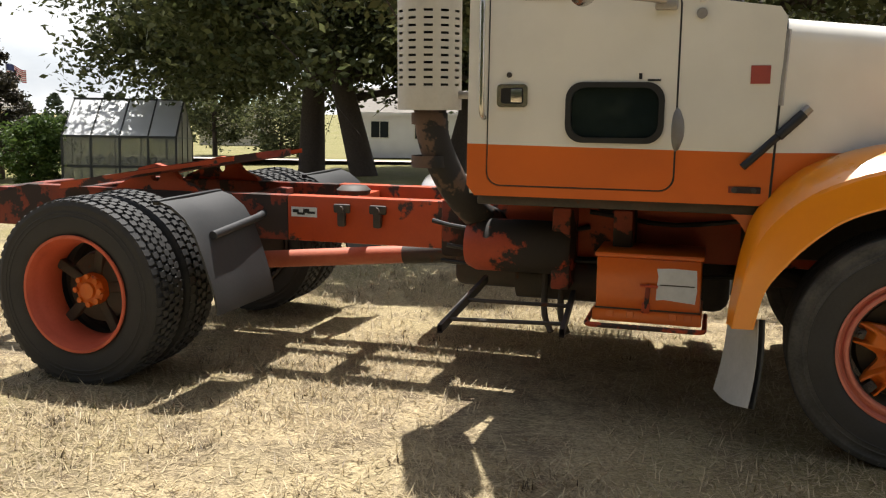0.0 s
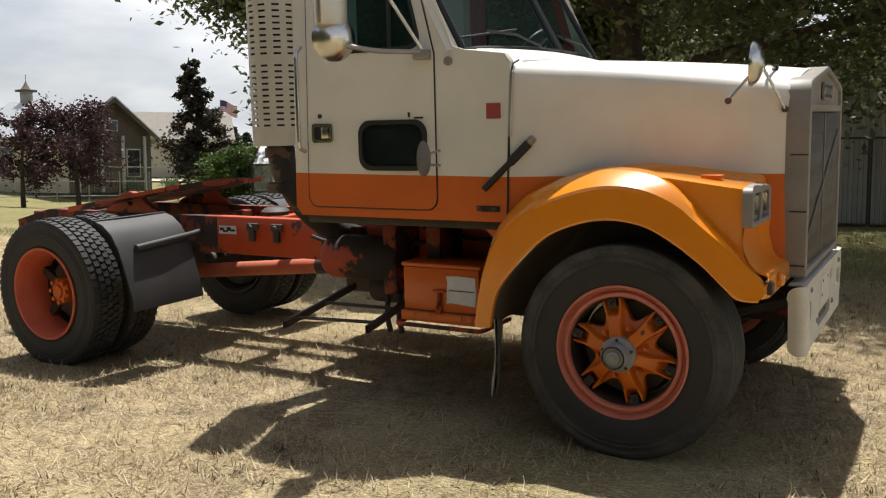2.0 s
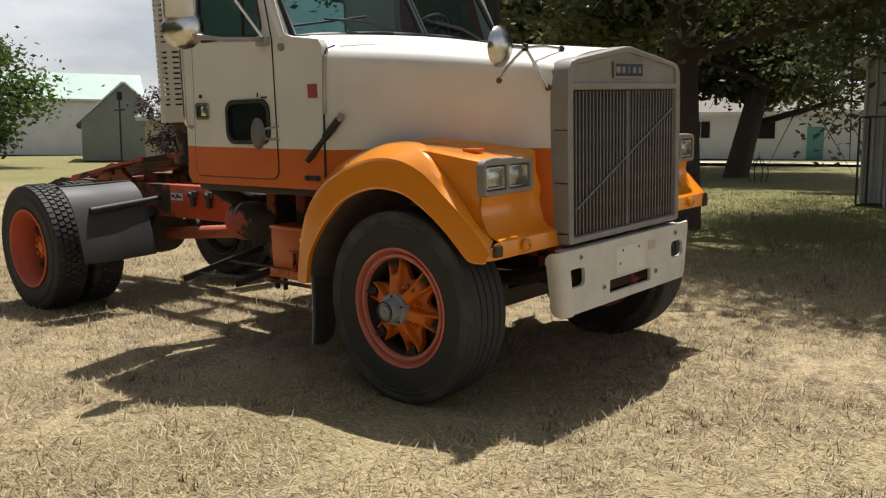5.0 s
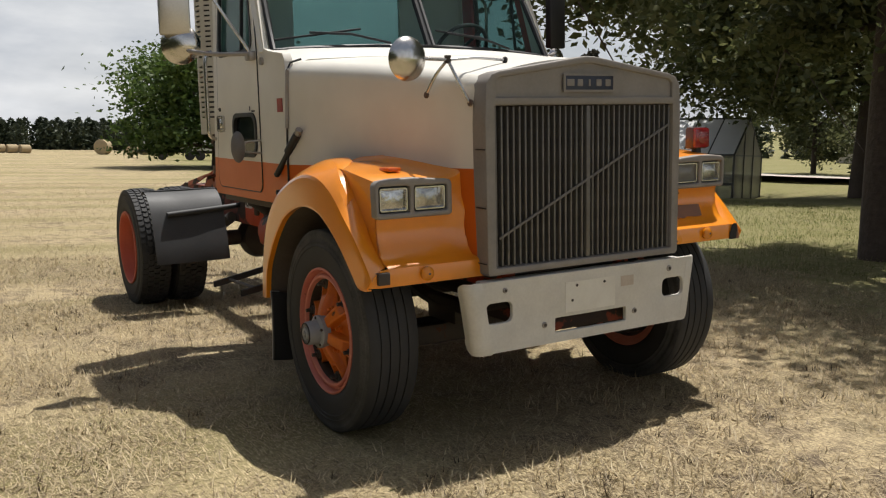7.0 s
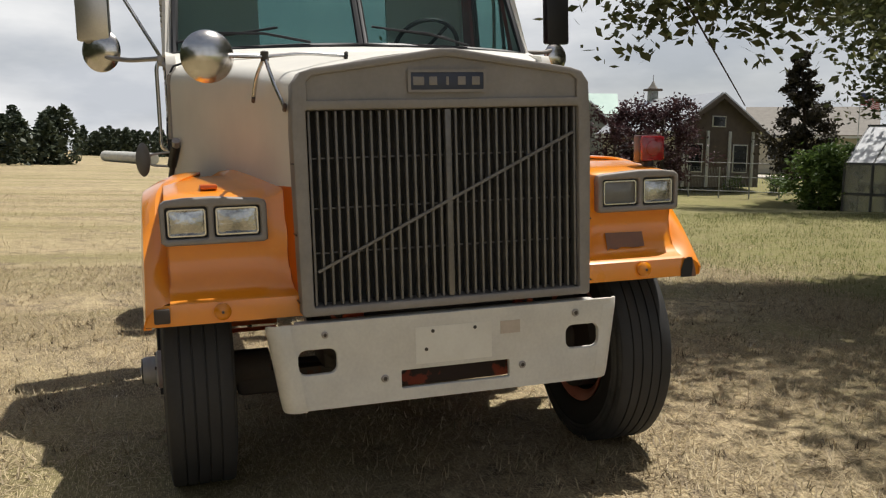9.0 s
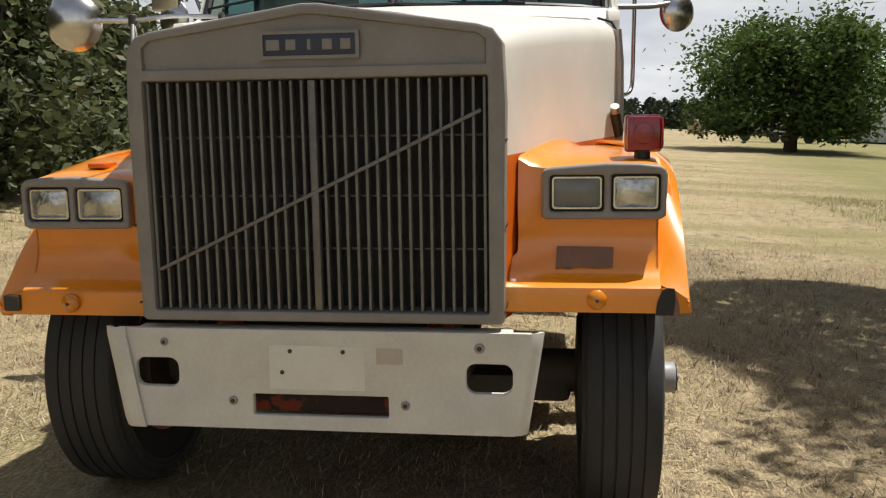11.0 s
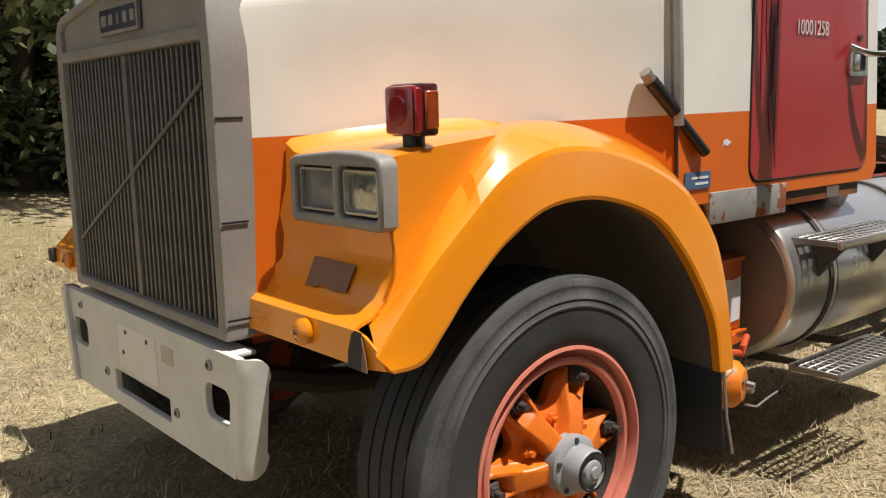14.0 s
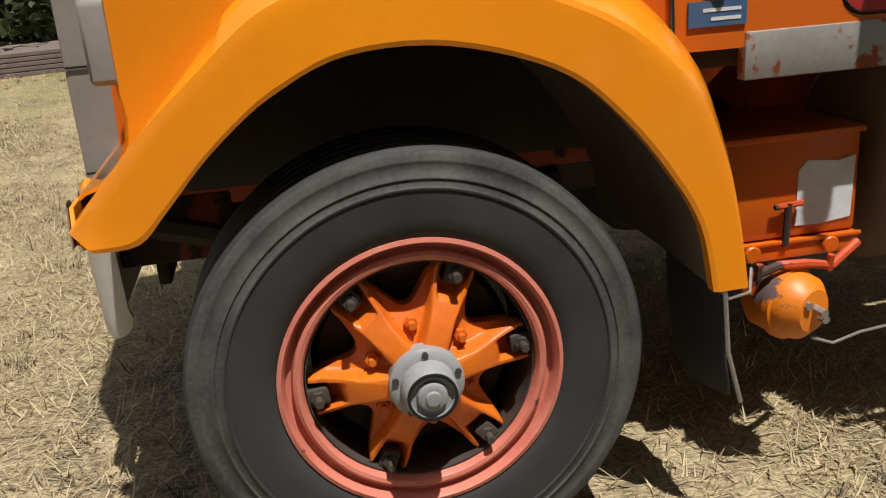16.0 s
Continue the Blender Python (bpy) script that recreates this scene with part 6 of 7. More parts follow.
def tree(pos, height, trunk_r, crown_r, leaf_n, leaf_size, leaf, label, seed, h0=0.25, limbs=14, droop=0.15, spread=0.55, category="tree", lean=(0, 0), tight=0.32, group="", shape="round", low=0.0, clear=None, west=None):
    """A tapered trunk with limbs and branches, and a crown of many leaves gathered on the twigs."""
    rng = np.random.default_rng(seed)
    root = base("tree", Matrix.Translation(pos), label, category, group)
    bm = B()
    path = []
    for i in range(9):
        t = i / 8
        path.append(Vector((lean[0] * t + 0.06 * height * 0.15 * math.sin(3 * t + seed), lean[1] * t + 0.06 * height * 0.15 * math.cos(2.3 * t + seed), -0.1 + t * height * 0.86)))
    tube(bm, path, trunk_r * 1.25, 12, trunk_r * 0.22)
    pts = []
    for k in range(limbs):
        f = h0 + (0.92 - h0) * (k + rng.uniform(0, 0.8)) / limbs
        q = min(7.99, f * 8 / 0.95)
        st = path[int(q)].lerp(path[min(8, int(q) + 1)], q - int(q))
        az = 2.4 * k + rng.uniform(-0.5, 0.5)
        if shape == "round":
            prof = math.sqrt(max(0.05, 1 - ((f - 0.50) / 0.58) ** 2))
        elif shape == "cone":
            prof = max(0.08, 1.05 * (1 - f) / (1 - h0)) ** 0.8
        else:
            prof = 0.9
        L = crown_r * prof * rng.uniform(0.8, 1.12)
        rise = (spread if shape != "cone" else 0.25) * (0.4 + f)
        d = Vector((math.cos(az), math.sin(az), rise)).normalized()
        # western limbs cut short to match the leaves dropped for the shadow's edge
        if west is not None and pos[0] + st.x + d.x * L < west:
            L *= 0.45
        lp = []
        for i in range(6):
            t = i / 5
            p = st + d * L * t + Vector((0.10 * L * math.sin(4 * t + k), 0.10 * L * math.cos(3.1 * t + k), -droop * L * t * t))
            lp.append(p)
        tube(bm, lp, trunk_r * 0.42 * (0.5 + 0.5 * prof), 6, trunk_r * 0.06)
        for j in range(7):
            t = 0.28 + 0.72 * (j + rng.uniform(0, 0.9)) / 7
            q2 = min(4.99, t * 5)
            s0 = lp[int(q2)].lerp(lp[int(q2) + 1], q2 - int(q2))
            d2 = (d * 0.5 + Vector(rng.normal(size=3)) * 0.75 + Vector((0, 0, 0.15))).normalized()
            L2 = L * rng.uniform(0.22, 0.42)
            e = s0 + d2 * L2 + Vector((0, 0, -droop * L2 * 1.4))
            tube(bm, [s0, s0.lerp(e, 0.5) + Vector((0, 0, 0.04 * L2)), e], trunk_r * 0.075, 4, trunk_r * 0.02)
            for u in (0.25, 0.55, 0.8, 1.0):
                pts.append((s0.lerp(e, u), L2 * tight * (0.6 + 0.5 * u)))
    part("trunk", bm, bark, root, "dark bark trunk and limbs", smooth=60)
    per = max(1, leaf_n // len(pts))
    cen = []
    for p, sg in pts:
        k = rng.poisson(per * rng.uniform(0.35, 1.65))
        cen.append(np.array(p) + rng.normal(size=(k, 3)) * sg * np.array((1, 1, 0.75)))
    cen = np.concatenate(cen)
    # lowest twigs bare; leaves dropped by where their shadow falls, to shape it
    cen = cen[cen[:, 2] > low + 0.5 * np.sin(cen[:, 0] * 2.1) * np.cos(cen[:, 1] * 1.7)]
    if clear is not None:
        cen = cen[cen[:, 1] + pos[1] - 0.30 * cen[:, 2] > clear + 0.35 * np.sin(cen[:, 0] * 1.9)]
    if west is not None:
        cen = cen[cen[:, 0] + pos[0] + 0.13 * cen[:, 2] > west + 0.4 * np.sin(cen[:, 1] * 1.7)]
    me = leaves_mesh("crown", cen, leaf_size, rng, leaf)
    crown = new("crown", me)
    crown.parent = root
    crown["label"] = "leafy crown"
    return root


def G(x, y, dz=0.0):
    return (x, y, ground_z(x, y) + dz)


tree(G(-3.4, 9.3), 12.0, 0.28, 7.0, 175000, 0.074, elm_leaf, "large old shade tree with dark trunk and drooping branches", 3, 0.28, 24, 0.22, 0.40, tight=0.33, low=2.9, clear=1.75, west=-5.4)
tree(G(-18.2, 31.3), 17.5, 0.50, 12.6, 165000, 0.16, elm_leaf, "large old shade tree with thick dark trunk", 5, 0.26, 24, 0.28, 0.45, low=3.4, tight=0.26)
tree(G(-15.6, 30.6), 16.5, 0.48, 8.0, 56000, 0.14, elm_leaf, "large old shade tree with leaning forked trunk", 8, 0.22, 17, 0.25, 0.5, low=3.4, lean=(-3.0, -1.0))
tree(G(-11.2, 30.2), 15.0, 0.40, 6.4, 50000, 0.11, elm_leaf, "tall dark shade tree with forked leaning trunk", 11, 0.16, 19, 0.25, 0.75, low=4.8, lean=(2.6, 0.5))
tree(G(-0.8, 21.5), 12.5, 0.38, 5.6, 30000, 0.11, cedar_leaf, "tall dark tree behind the shed", 14, 0.2, 18, 0.22, 0.45)
tree(G(7.0, 9.6), 11.5, 0.32, 4.8, 34000, 0.08, elm_leaf, "shade tree with branches over the shed", 17, 0.40, 17, 0.34, 0.35, low=3.9)
tree(G(6.5, 20.0), 12.0, 0.36, 5.5, 15000, 0.12, cedar_leaf, "tall dark tree by the shed", 19, 0.2, 17, 0.22, 0.45)
# row of dense cedars on the field side
rng_ = np.random.default_rng(77)
k_ = 0
for x_ in np.arange(-21, 17, 2.15):
    y_ = -10.2 - 0.10 * (x_ + 2) + rng_.uniform(-0.9, 0.9) - (0.035 * (x_ + 8) ** 2 if x_ < -8 else 0)
    tree(G(float(x_), float(y_)), float(rng_.uniform(6.5, 9.0)), 0.17, float(rng_.uniform(2.3, 2.9)), 13000, 0.10, cedar_leaf, "dense dark cedar in a windbreak row", 100 + k_, 0.03, 24, 0.12, 0.2, tight=0.42, group="windbreak cedars", shape="cone" if k_ % 3 else "round")
    k_ += 1
for x_ in np.arange(-20, 17, 2.9):
    y_ = -14.6 - 0.10 * (x_ + 2) + rng_.uniform(-0.9, 0.9) - (0.035 * (x_ + 8) ** 2 if x_ < -8 else 0)
    tree(G(float(x_), float(y_)), float(rng_.uniform(7.0, 9.5)), 0.17, float(rng_.uniform(2.4, 3.0)), 6500, 0.16, cedar_leaf, "dense dark cedar in a windbreak row", 160 + k_, 0.03, 22, 0.12, 0.2, tight=0.45, group="windbreak cedars", shape="round")
    k_ += 1
tree(G(-4.3, -8.2), 0.9, 0.04, 0.75, 2200, 0.05, leaf_mat("dead_brown_leaves", (0.16, 0.075, 0.045), (0.24, 0.13, 0.08), 0.1), "dead rust-brown brush at the windbreak's edge", 71, 0.03, 12, 0.1, 0.4, "brush", tight=0.5)
# yard trees
tree(G(-38.4, 34.2), 10.4, 0.15, 2.1, 18000, 0.12, dark_leaf, "dark narrow ornamental tree with thin trunk", 31, 0.17, 30, 0.05, 1.1, shape="cone", tight=0.4, lean=(-0.5, -0.7))
tree(G(-35.7, 23.0), 5.2, 0.11, 2.3, 9000, 0.085, plum_leaf, "purple-leaved plum tree in the yard", 33, 0.24, 17, 0.05, 0.8)
tree(G(-36.4, 20.6), 4.7, 0.10, 1.8, 6500, 0.085, plum_leaf, "purple-leaved plum tree in the yard", 35, 0.24, 15, 0.05, 0.8)
tree(G(-32.4, 30.0), 3.9, 0.12, 1.55, 8000, 0.12, bright_leaf, "round bright green garden bush", 37, 0.02, 20, 0.05, 0.6, "bush", tight=0.5)
tree(G(-36.0, 52.0), 8.5, 0.16, 3.2, 14000, 0.13, elm_leaf, "dark round tree beyond the greenhouse", 39, 0.12, 20, 0.08, 0.6, tight=0.45)
tree(G(-30.0, 51.0), 4.2, 0.12, 2.6, 8000, 0.13, elm_leaf, "wide dark green bush beside the road", 40, 0.02, 20, 0.05, 0.6, "bush", tight=0.5)
tree(G(-57.0, 15.8), 8.3, 0.36, 5.9, 36000, 0.19, bright_leaf, "broad green tree alone in the field", 41, 0.13, 24, 0.14, 0.35, tight=0.45, low=0.9)
for k_, (x_, y_) in enumerate(((-44.0, 33.0), (-42.6, 35.4), (-45.4, 30.4), (-41.0, 38.0))):
    tree(G(x_, y_), 1.0, 0.03, 0.8, 900, 0.09, bright_leaf, "low garden shrub behind the yard fence", 48 + k_, 0.03, 10, 0.05, 0.7, "shrub", tight=0.5, group="garden shrubs")
tree(G(-8.0, 49.0), 2.2, 0.06, 0.8, 1500, 0.10, bright_leaf, "small garden shrub by the white house", 43, 0.05, 12, 0.05, 0.8, "shrub")
tree(G(-11.0, 50.5), 4.0, 0.08, 1.3, 2500, 0.10, dark_leaf, "small reddish garden tree", 45, 0.3, 12, 0.05, 0.8)


def far_belt(name, p0, p1, n, h, seed, label):
    """A far wood as one mass of many crowns."""
    rng = np.random.default_rng(seed)
    cen = []
    for k in range(n):
        t = (k + rng.uniform(0, 1)) / n
        x = p0[0] + (p1[0] - p0[0]) * t + rng.uniform(-4, 4)
        y = p0[1] + (p1[1] - p0[1]) * t + rng.uniform(-4, 4)
        hh, z0 = h * rng.uniform(0.78, 1.06), ground_z(x, y)
        m = 420
        u = rng.uniform(0, 1, m)
        r = np.minimum(1, (1 - u) * 1.9) ** 0.7 * h * 0.26 + 0.1
        a = rng.uniform(0, 2 * math.pi, m)
        rr = r * np.sqrt(rng.uniform(0.2, 1, m))
        cen.append(np.stack([x + rr * np.cos(a), y + rr * np.sin(a), z0 + hh * u], 1))
    me = leaves_mesh(name, np.concatenate(cen), h * 0.062, rng, hazed_leaf)
    return tagged(new(name, me), label, "trees", kind="stuff")


far_belt("far_woods", (-126, 62), (-134, 4), 120, 4.4, 51, "far dark pine belt beyond the field")
far_belt("far_woods", (-136, 9), (-140, -13), 54, 4.2, 52, "far dark pine belt beyond the field")
far_belt("near_woods", (-86, -12.5), (-42, -33), 100, 5.0, 55, "dark pine belt along the field")
far_belt("hedge_woods", (-130, 75), (-75, 120), 30, 7.0, 57, "dark tree belt behind the farm")

# ---- buildings ----
tan_wall = surface("tan_siding", (0.42, 0.38, 0.29), (0.34, 0.31, 0.24), rough=0.8, scale=1.5)
white_wall = surface("white_siding", (0.55, 0.55, 0.55), (0.44, 0.44, 0.45), rough=0.7, scale=1.2)
grey_wall = surface("grey_green_siding", (0.26, 0.28, 0.26), (0.20, 0.22, 0.21), rough=0.7, scale=1.2)
shed_wall = surface("weathered_shed_metal", (0.34, 0.345, 0.33), (0.22, 0.22, 0.205), rough=0.6, metal=0.2, scale=1.5, rust=(0.12, 0.08, 0.05), rust_cover=0.06)
brown_wall = surface("brown_timber", (0.11, 0.085, 0.065), (0.07, 0.055, 0.045), rough=0.8, scale=3)
roof_tan = surface("tan_shingles", (0.24, 0.22, 0.19), (0.17, 0.155, 0.135), rough=0.9, scale=3)
roof_metal = surface("bright_roof_metal", (0.62, 0.63, 0.64), (0.5, 0.51, 0.52), rough=0.35, metal=0.5, scale=1.0)
roof_green = surface("pale_green_roof", (0.30, 0.42, 0.36), (0.24, 0.34, 0.30), rough=0.5, scale=0.8)
dark_pane = surface("dark_window_pane", (0.015, 0.018, 0.02), rough=0.1)
teal_door = surface("teal_door_paint", (0.10, 0.28, 0.27), rough=0.5)
fence_white = surface("white_fence_paint", (0.52, 0.52, 0.48), (0.4, 0.4, 0.36), rough=0.7)
galv = surface("galvanised_pipe", (0.36, 0.37, 0.36), (0.26, 0.27, 0.26), rough=0.5, metal=0.6)
pipe_black = surface("black_pipe", (0.014, 0.014, 0.014), rough=0.5)


def building(name, m, w, d, eave, ridge, wall, roof, label, windows=(), doors=(), over=0.35, ribs=0, category="house"):
    """A gabled building: local x along the ridge, front wall at y = -d/2; windows are (x, z0, w, h)."""
    root = base(name, m, label, category)
    bm = B()
    pr = [(-d / 2, 0), (d / 2, 0), (d / 2, eave), (0, ridge), (-d / 2, eave)]
    plate(bm, [pr], lambda u, v: Vector((-w / 2, u, v)), Vector((w, 0, 0)))
    part("wall", bm, wall, root, smooth=20)
    for s in (-1, 1):
        n = Vector((0, s * (ridge - eave), d / 2)).normalized()
        k = over / (d / 2)
        a0 = Vector((0, s * (d / 2 + over), eave - (ridge - eave) * k))
        bm = B()
        rows = [[Vector((x, 0, ridge)) + n * 0.02, Vector((x, a0.y, a0.z)) + n * 0.02] for x in (-w / 2 - over, w / 2 + over)]
        loft(bm, rows)
        part("roof", thicken(bm, -0.12), roof, root)
        part("fascia", box(B(), -w / 2 - over, w / 2 + over, *sorted((a0.y, a0.y - s * 0.05)), a0.z - 0.16, a0.z + 0.02), white_wall, root)
    for (x, z0, ww, hh) in windows:
        wd = part("window", box(B(), x - ww / 2 - 0.08, x + ww / 2 + 0.08, -d / 2 - 0.05, -d / 2 + 0.02, z0 - 0.08, z0 + hh + 0.08, 0.01), fence_white, root)
        for s in (-1, 1):
            part("pane", box(B(), x + (0.02 if s > 0 else -ww / 2), x + (ww / 2 if s > 0 else -0.02), -d / 2 - 0.058, -d / 2 - 0.045, z0, z0 + hh), dark_pane, wd)
    for (x, ww, hh, mt) in doors:
        part("door", box(B(), x - ww / 2, x + ww / 2, -d / 2 - 0.06, -d / 2 + 0.02, 0.0, hh, 0.02), mt, root)
    if ribs:
        nrib = int(w / ribs)
        bm = B()
        for i in range(nrib + 1):
            x = -w / 2 + w * i / nrib
            box(bm, x - 0.02, x + 0.02, -d / 2 - 0.02, -d / 2 + 0.005, 0.0, eave)
        part("siding_ribs", bm, wall, root)["kind"] = "stuff"
    return root


def at(x, y, face, dz=0.0):
    """A pose at (x, y) on the ground whose front looks toward the point face."""
    d = Vector((face[0] - x, face[1] - y))
    return Matrix.Translation(G(x, y, dz)) @ Matrix.Rotation(math.atan2(d.y, d.x) + math.pi / 2, 4, "Z")


# the white house across the road
building("white_house", at(-17.6, 58.0, (-2, -4)), 17.0, 8.0, 3.3, 5.0, white_wall, roof_tan, "low white ranch house with a teal door across the road", [(-3.2, 1.35, 2.3, 1.25), (3.6, 1.5, 0.8, 1.1), (5.2, 1.5, 0.8, 1.1), (-6.8, 1.4, 1.2, 1.1)], [(0.4, 1.0, 2.1, teal_door)], 0.5)
# metal shed with its gable toward the truck
shed = base("metal_shed", Matrix.Translation(G(1.9, 17.0)), "weathered grey corrugated metal shed with gable front", "shed")
bm = plate(B(), [[(-4.7, 0), (4.7, 0), (4.7, 3.15), (0, 5.0), (-4.7, 3.15)]], lambda u, v: Vector((u, 0, v)), Vector((0, 6, 0)))
part("wall", bm, shed_wall, shed, smooth=20)
for i in range(47):
    x = -4.65 + 0.202 * i
    part("corrugation", tube(B(), [(x, -0.004, 0.0), (x, -0.004, 3.15 + (4.7 - abs(x)) * 0.393)], 0.035, 6), shed_wall, shed)
for s_ in (-1, 1):
    part("roof", thicken(loft(B(), [[(0, -0.25, 5.05), (s_ * 5.0, -0.25, 3.08)], [(0, 6.2, 5.05), (s_ * 5.0, 6.2, 3.08)]]), 0.06), roof_metal, shed)
# pipe pen panels before the shed
pen = base("pipe_pen", Matrix.Translation(G(-2.55, 15.9)), "black pipe pen panels with mesh before the shed", "pen")
for x0 in (0.0, 1.15, 2.3, 3.45):
    part("panel_frame", tube(B(), bend([(x0, 0, 0.05), (x0, 0, 1.95), (x0 + 1.1, 0, 1.95), (x0 + 1.1, 0, 0.05), (x0, 0, 0.05)], 3, 0.05), 0.024, 8), pipe_black, pen)
    bm = B()
    for i in range(1, 11):
        tube(bm, [(x0 + 0.1 * i, 0, 0.05), (x0 + 0.1 * i, 0, 1.95)], 0.004, 4)
    part("mesh_wire", bm, pipe_black, pen)["kind"] = "stuff"
part("pen_side", tube(B(), bend([(0, 0, 0.05), (0, 0, 1.95), (-0.1, 1.1, 1.95), (-0.1, 1.1, 0.05)], 3, 0.05), 0.024, 8), pipe_black, pen)
part("pale_post", tube(B(), [(0.62, -0.15, 0), (0.6, -0.15, 0.42)], 0.022, 8), fence_white, pen)
# yard buildings
cab_h = building("gabled_house", Matrix.Translation(G(-48.9, 32.0)), 9.4, 6.2, 3.6, 5.8, tan_wall, roof_metal, "tan board-sided house with bright metal roof and brown gable", [(-1.6, 0.95, 1.8, 1.8)], [], 0.45, 0.35)
part("gable_wall", plate(B(), [[(-3.1, 0), (3.1, 0), (3.1, 3.6), (0, 5.78), (-3.1, 3.6)]], lambda u, v: Vector((4.75, u, v)), Vector((-0.05, 0, 0))), brown_wall, cab_h, "dark brown timber gable end")
for s_ in (-1, 1):
    part("barge_board", plate(B(), [[(0, 5.82), (0, 5.52), (s_ * 3.55, 3.02), (s_ * 3.55, 3.32)]], lambda u, v: Vector((5.17, u, v)), Vector((0.05, 0, 0))), brown_wall, cab_h)
for y_ in (-2.5, -0.8, 0.8, 2.5):
    part("porch_post", box(B(), 4.78, 4.92, y_ - 0.08, y_ + 0.08, 0, 3.5, 0.01), fence_white, cab_h)
for y_ in (-1.65, 1.65):
    gw = part("window", box(B(), 4.74, 4.80, y_ - 0.55, y_ + 0.55, 0.9, 2.7, 0.01), fence_white, cab_h)
    part("pane", box(B(), 4.795, 4.81, y_ - 0.47, y_ + 0.47, 0.98, 2.62), dark_pane, gw)
gw = part("window", box(B(), 4.74, 4.80, -0.5, 0.5, 3.75, 4.45, 0.01), fence_white, cab_h)
part("pane", box(B(), 4.795, 4.81, -0.42, 0.42, 3.82, 4.38), dark_pane, gw)
building("low_house", at(-66.0, 57.0, (2, -4)), 10.5, 8.0, 3.8, 6.2, tan_wall, roof_tan, "low tan house with shingle roof", [(-2.6, 1.3, 1.4, 1.2), (1.8, 1.3, 1.4, 1.2)], [], 0.6)
cup = base("cupola", Matrix.Translation(G(-52.3, 32.0, 5.6)) @ Matrix.Scale(0.62, 4), "small dark cupola with pointed cap and weather vane", "cupola")
part("cupola_body", box(B(), -0.45, 0.45, -0.45, 0.45, 0.0, 1.3, 0.03), grey_wall, cup)
part("cupola_brim", box(B(), -0.8, 0.8, -0.8, 0.8, 1.25, 1.5, 0.05), brown_wall, cup)
part("cupola_cap", put(revolve(B(), [(0.7, 0.0), (0.35, 0.4), (0.06, 0.9), (0.0005, 0.95)], 4), Matrix.Translation((0, 0, 1.5)) @ Matrix.Rotation(math.pi / 2, 4, "X")), roof_tan, cup)
part("vane", tube(B(), [(0, 0, 2.4), (0, 0, 3.1)], 0.03, 6), brown_wall, cup)
grey_b = building("grey_barn", at(-62.0, 32.1, (2, -4)) @ Matrix.Rotation(math.pi / 2, 4, "Z"), 9.0, 6.0, 2.9, 5.7, grey_wall, roof_metal, "grey barn with small gable window", [], [], 0.35, 0, "barn")
gw = part("window", box(B(), 4.49, 4.56, 1.0, 2.1, 2.4, 3.4, 0.01), fence_white, grey_b)
part("pane", box(B(), 4.55, 4.57, 1.08, 2.02, 2.48, 3.32), dark_pane, gw)
building("green_roof_barn", at(-82.9, 36.1, (2, -4)), 16.0, 9.0, 5.4, 7.9, white_wall, roof_green, "long pale barn with green metal roof", [], [], 0.4, 0, "barn")
building("tan_barn", at(-62.0, 100.0, (2, -4)) @ Matrix.Rotation(radians(24), 4, "Z"), 7.5, 6.5, 5.4, 7.6, tan_wall, roof_green, "tan barn with pale green roof beyond the road", [], [], 0.3, 0, "barn")
yp = base("yard_pole", Matrix.Translation(G(-40.4, 19.7)), "dark yard pole with a cross arm", "pole")
part("pole", tube(B(), [(0, 0, 0), (0, 0, 4.3)], 0.06, 8, 0.045), pipe_black, yp)
part("cross_arm", box(B(), -0.5, 0.5, -0.04, 0.04, 3.4, 3.48, 0.01), pipe_black, yp)
part("pole_lamp", box(B(), -0.11, 0.11, -0.11, 0.11, 3.95, 4.4, 0.03), pipe_black, yp)
tl = base("garden_trellis", Matrix.Translation(G(-8.6, 25.7)), "black wire garden trellis with curved bars", "trellis")
for k_ in range(4):
    a_ = math.pi / 4 * k_
    part("bar", tube(B(), [(math.cos(a_) * q * 0.36, math.sin(a_) * q * 0.36, h) for q, h in ((0.75, 0.0), (0.98, 0.3), (0.9, 0.5), (0.4, 0.72), (0.03, 0.85), (-0.4, 0.72), (-0.9, 0.5), (-0.98, 0.3), (-0.75, 0.0))], 0.014, 6), pipe_black, tl)
part("finial", tube(B(), [(0, 0, 0.84), (0, 0, 1.05)], 0.016, 6, 0.004), pipe_black, tl)
# greenhouse
gl, gd = Vector((math.cos(radians(24)), math.sin(radians(24)), 0)), Vector((-math.sin(radians(24)), math.cos(radians(24)), 0))
gm4 = Matrix.Identity(4)
gm4.col[0][:3], gm4.col[1][:3] = gl, gd
gm4.translation = Vector(G(-30.7, 29.9, 0.02))
gh = base("greenhouse", gm4, "small glazed greenhouse with dark frame and white roof panels", "greenhouse")
frame_m = surface("dark_greenhouse_frame", (0.03, 0.033, 0.032), rough=0.5)
pane_m = glass("dusty_glass_pane", (0.86, 0.88, 0.82), 0.4, 0.45)
pane_m.node_tree.nodes["Principled BSDF"].inputs["Base Color"].default_value = (0.34, 0.33, 0.28, 1)
roofp = surface("white_polycarbonate", (0.62, 0.63, 0.64), (0.5, 0.51, 0.52), rough=0.4, scale=1)
GL, GD, GE, GR = 5.3, 4.8, 2.75, 4.6
for i in range(5):
    x = GL * i / 4
    for y in (0, GD):
        part("post", box(B(), x - 0.05, x + 0.05, y - 0.05, y + 0.05, 0, GE), frame_m, gh)
    for s in (0, 1):
        part("rafter", tube(B(), [(x, s * GD, GE), (x, GD / 2, GR)], 0.045, 6), frame_m, gh)
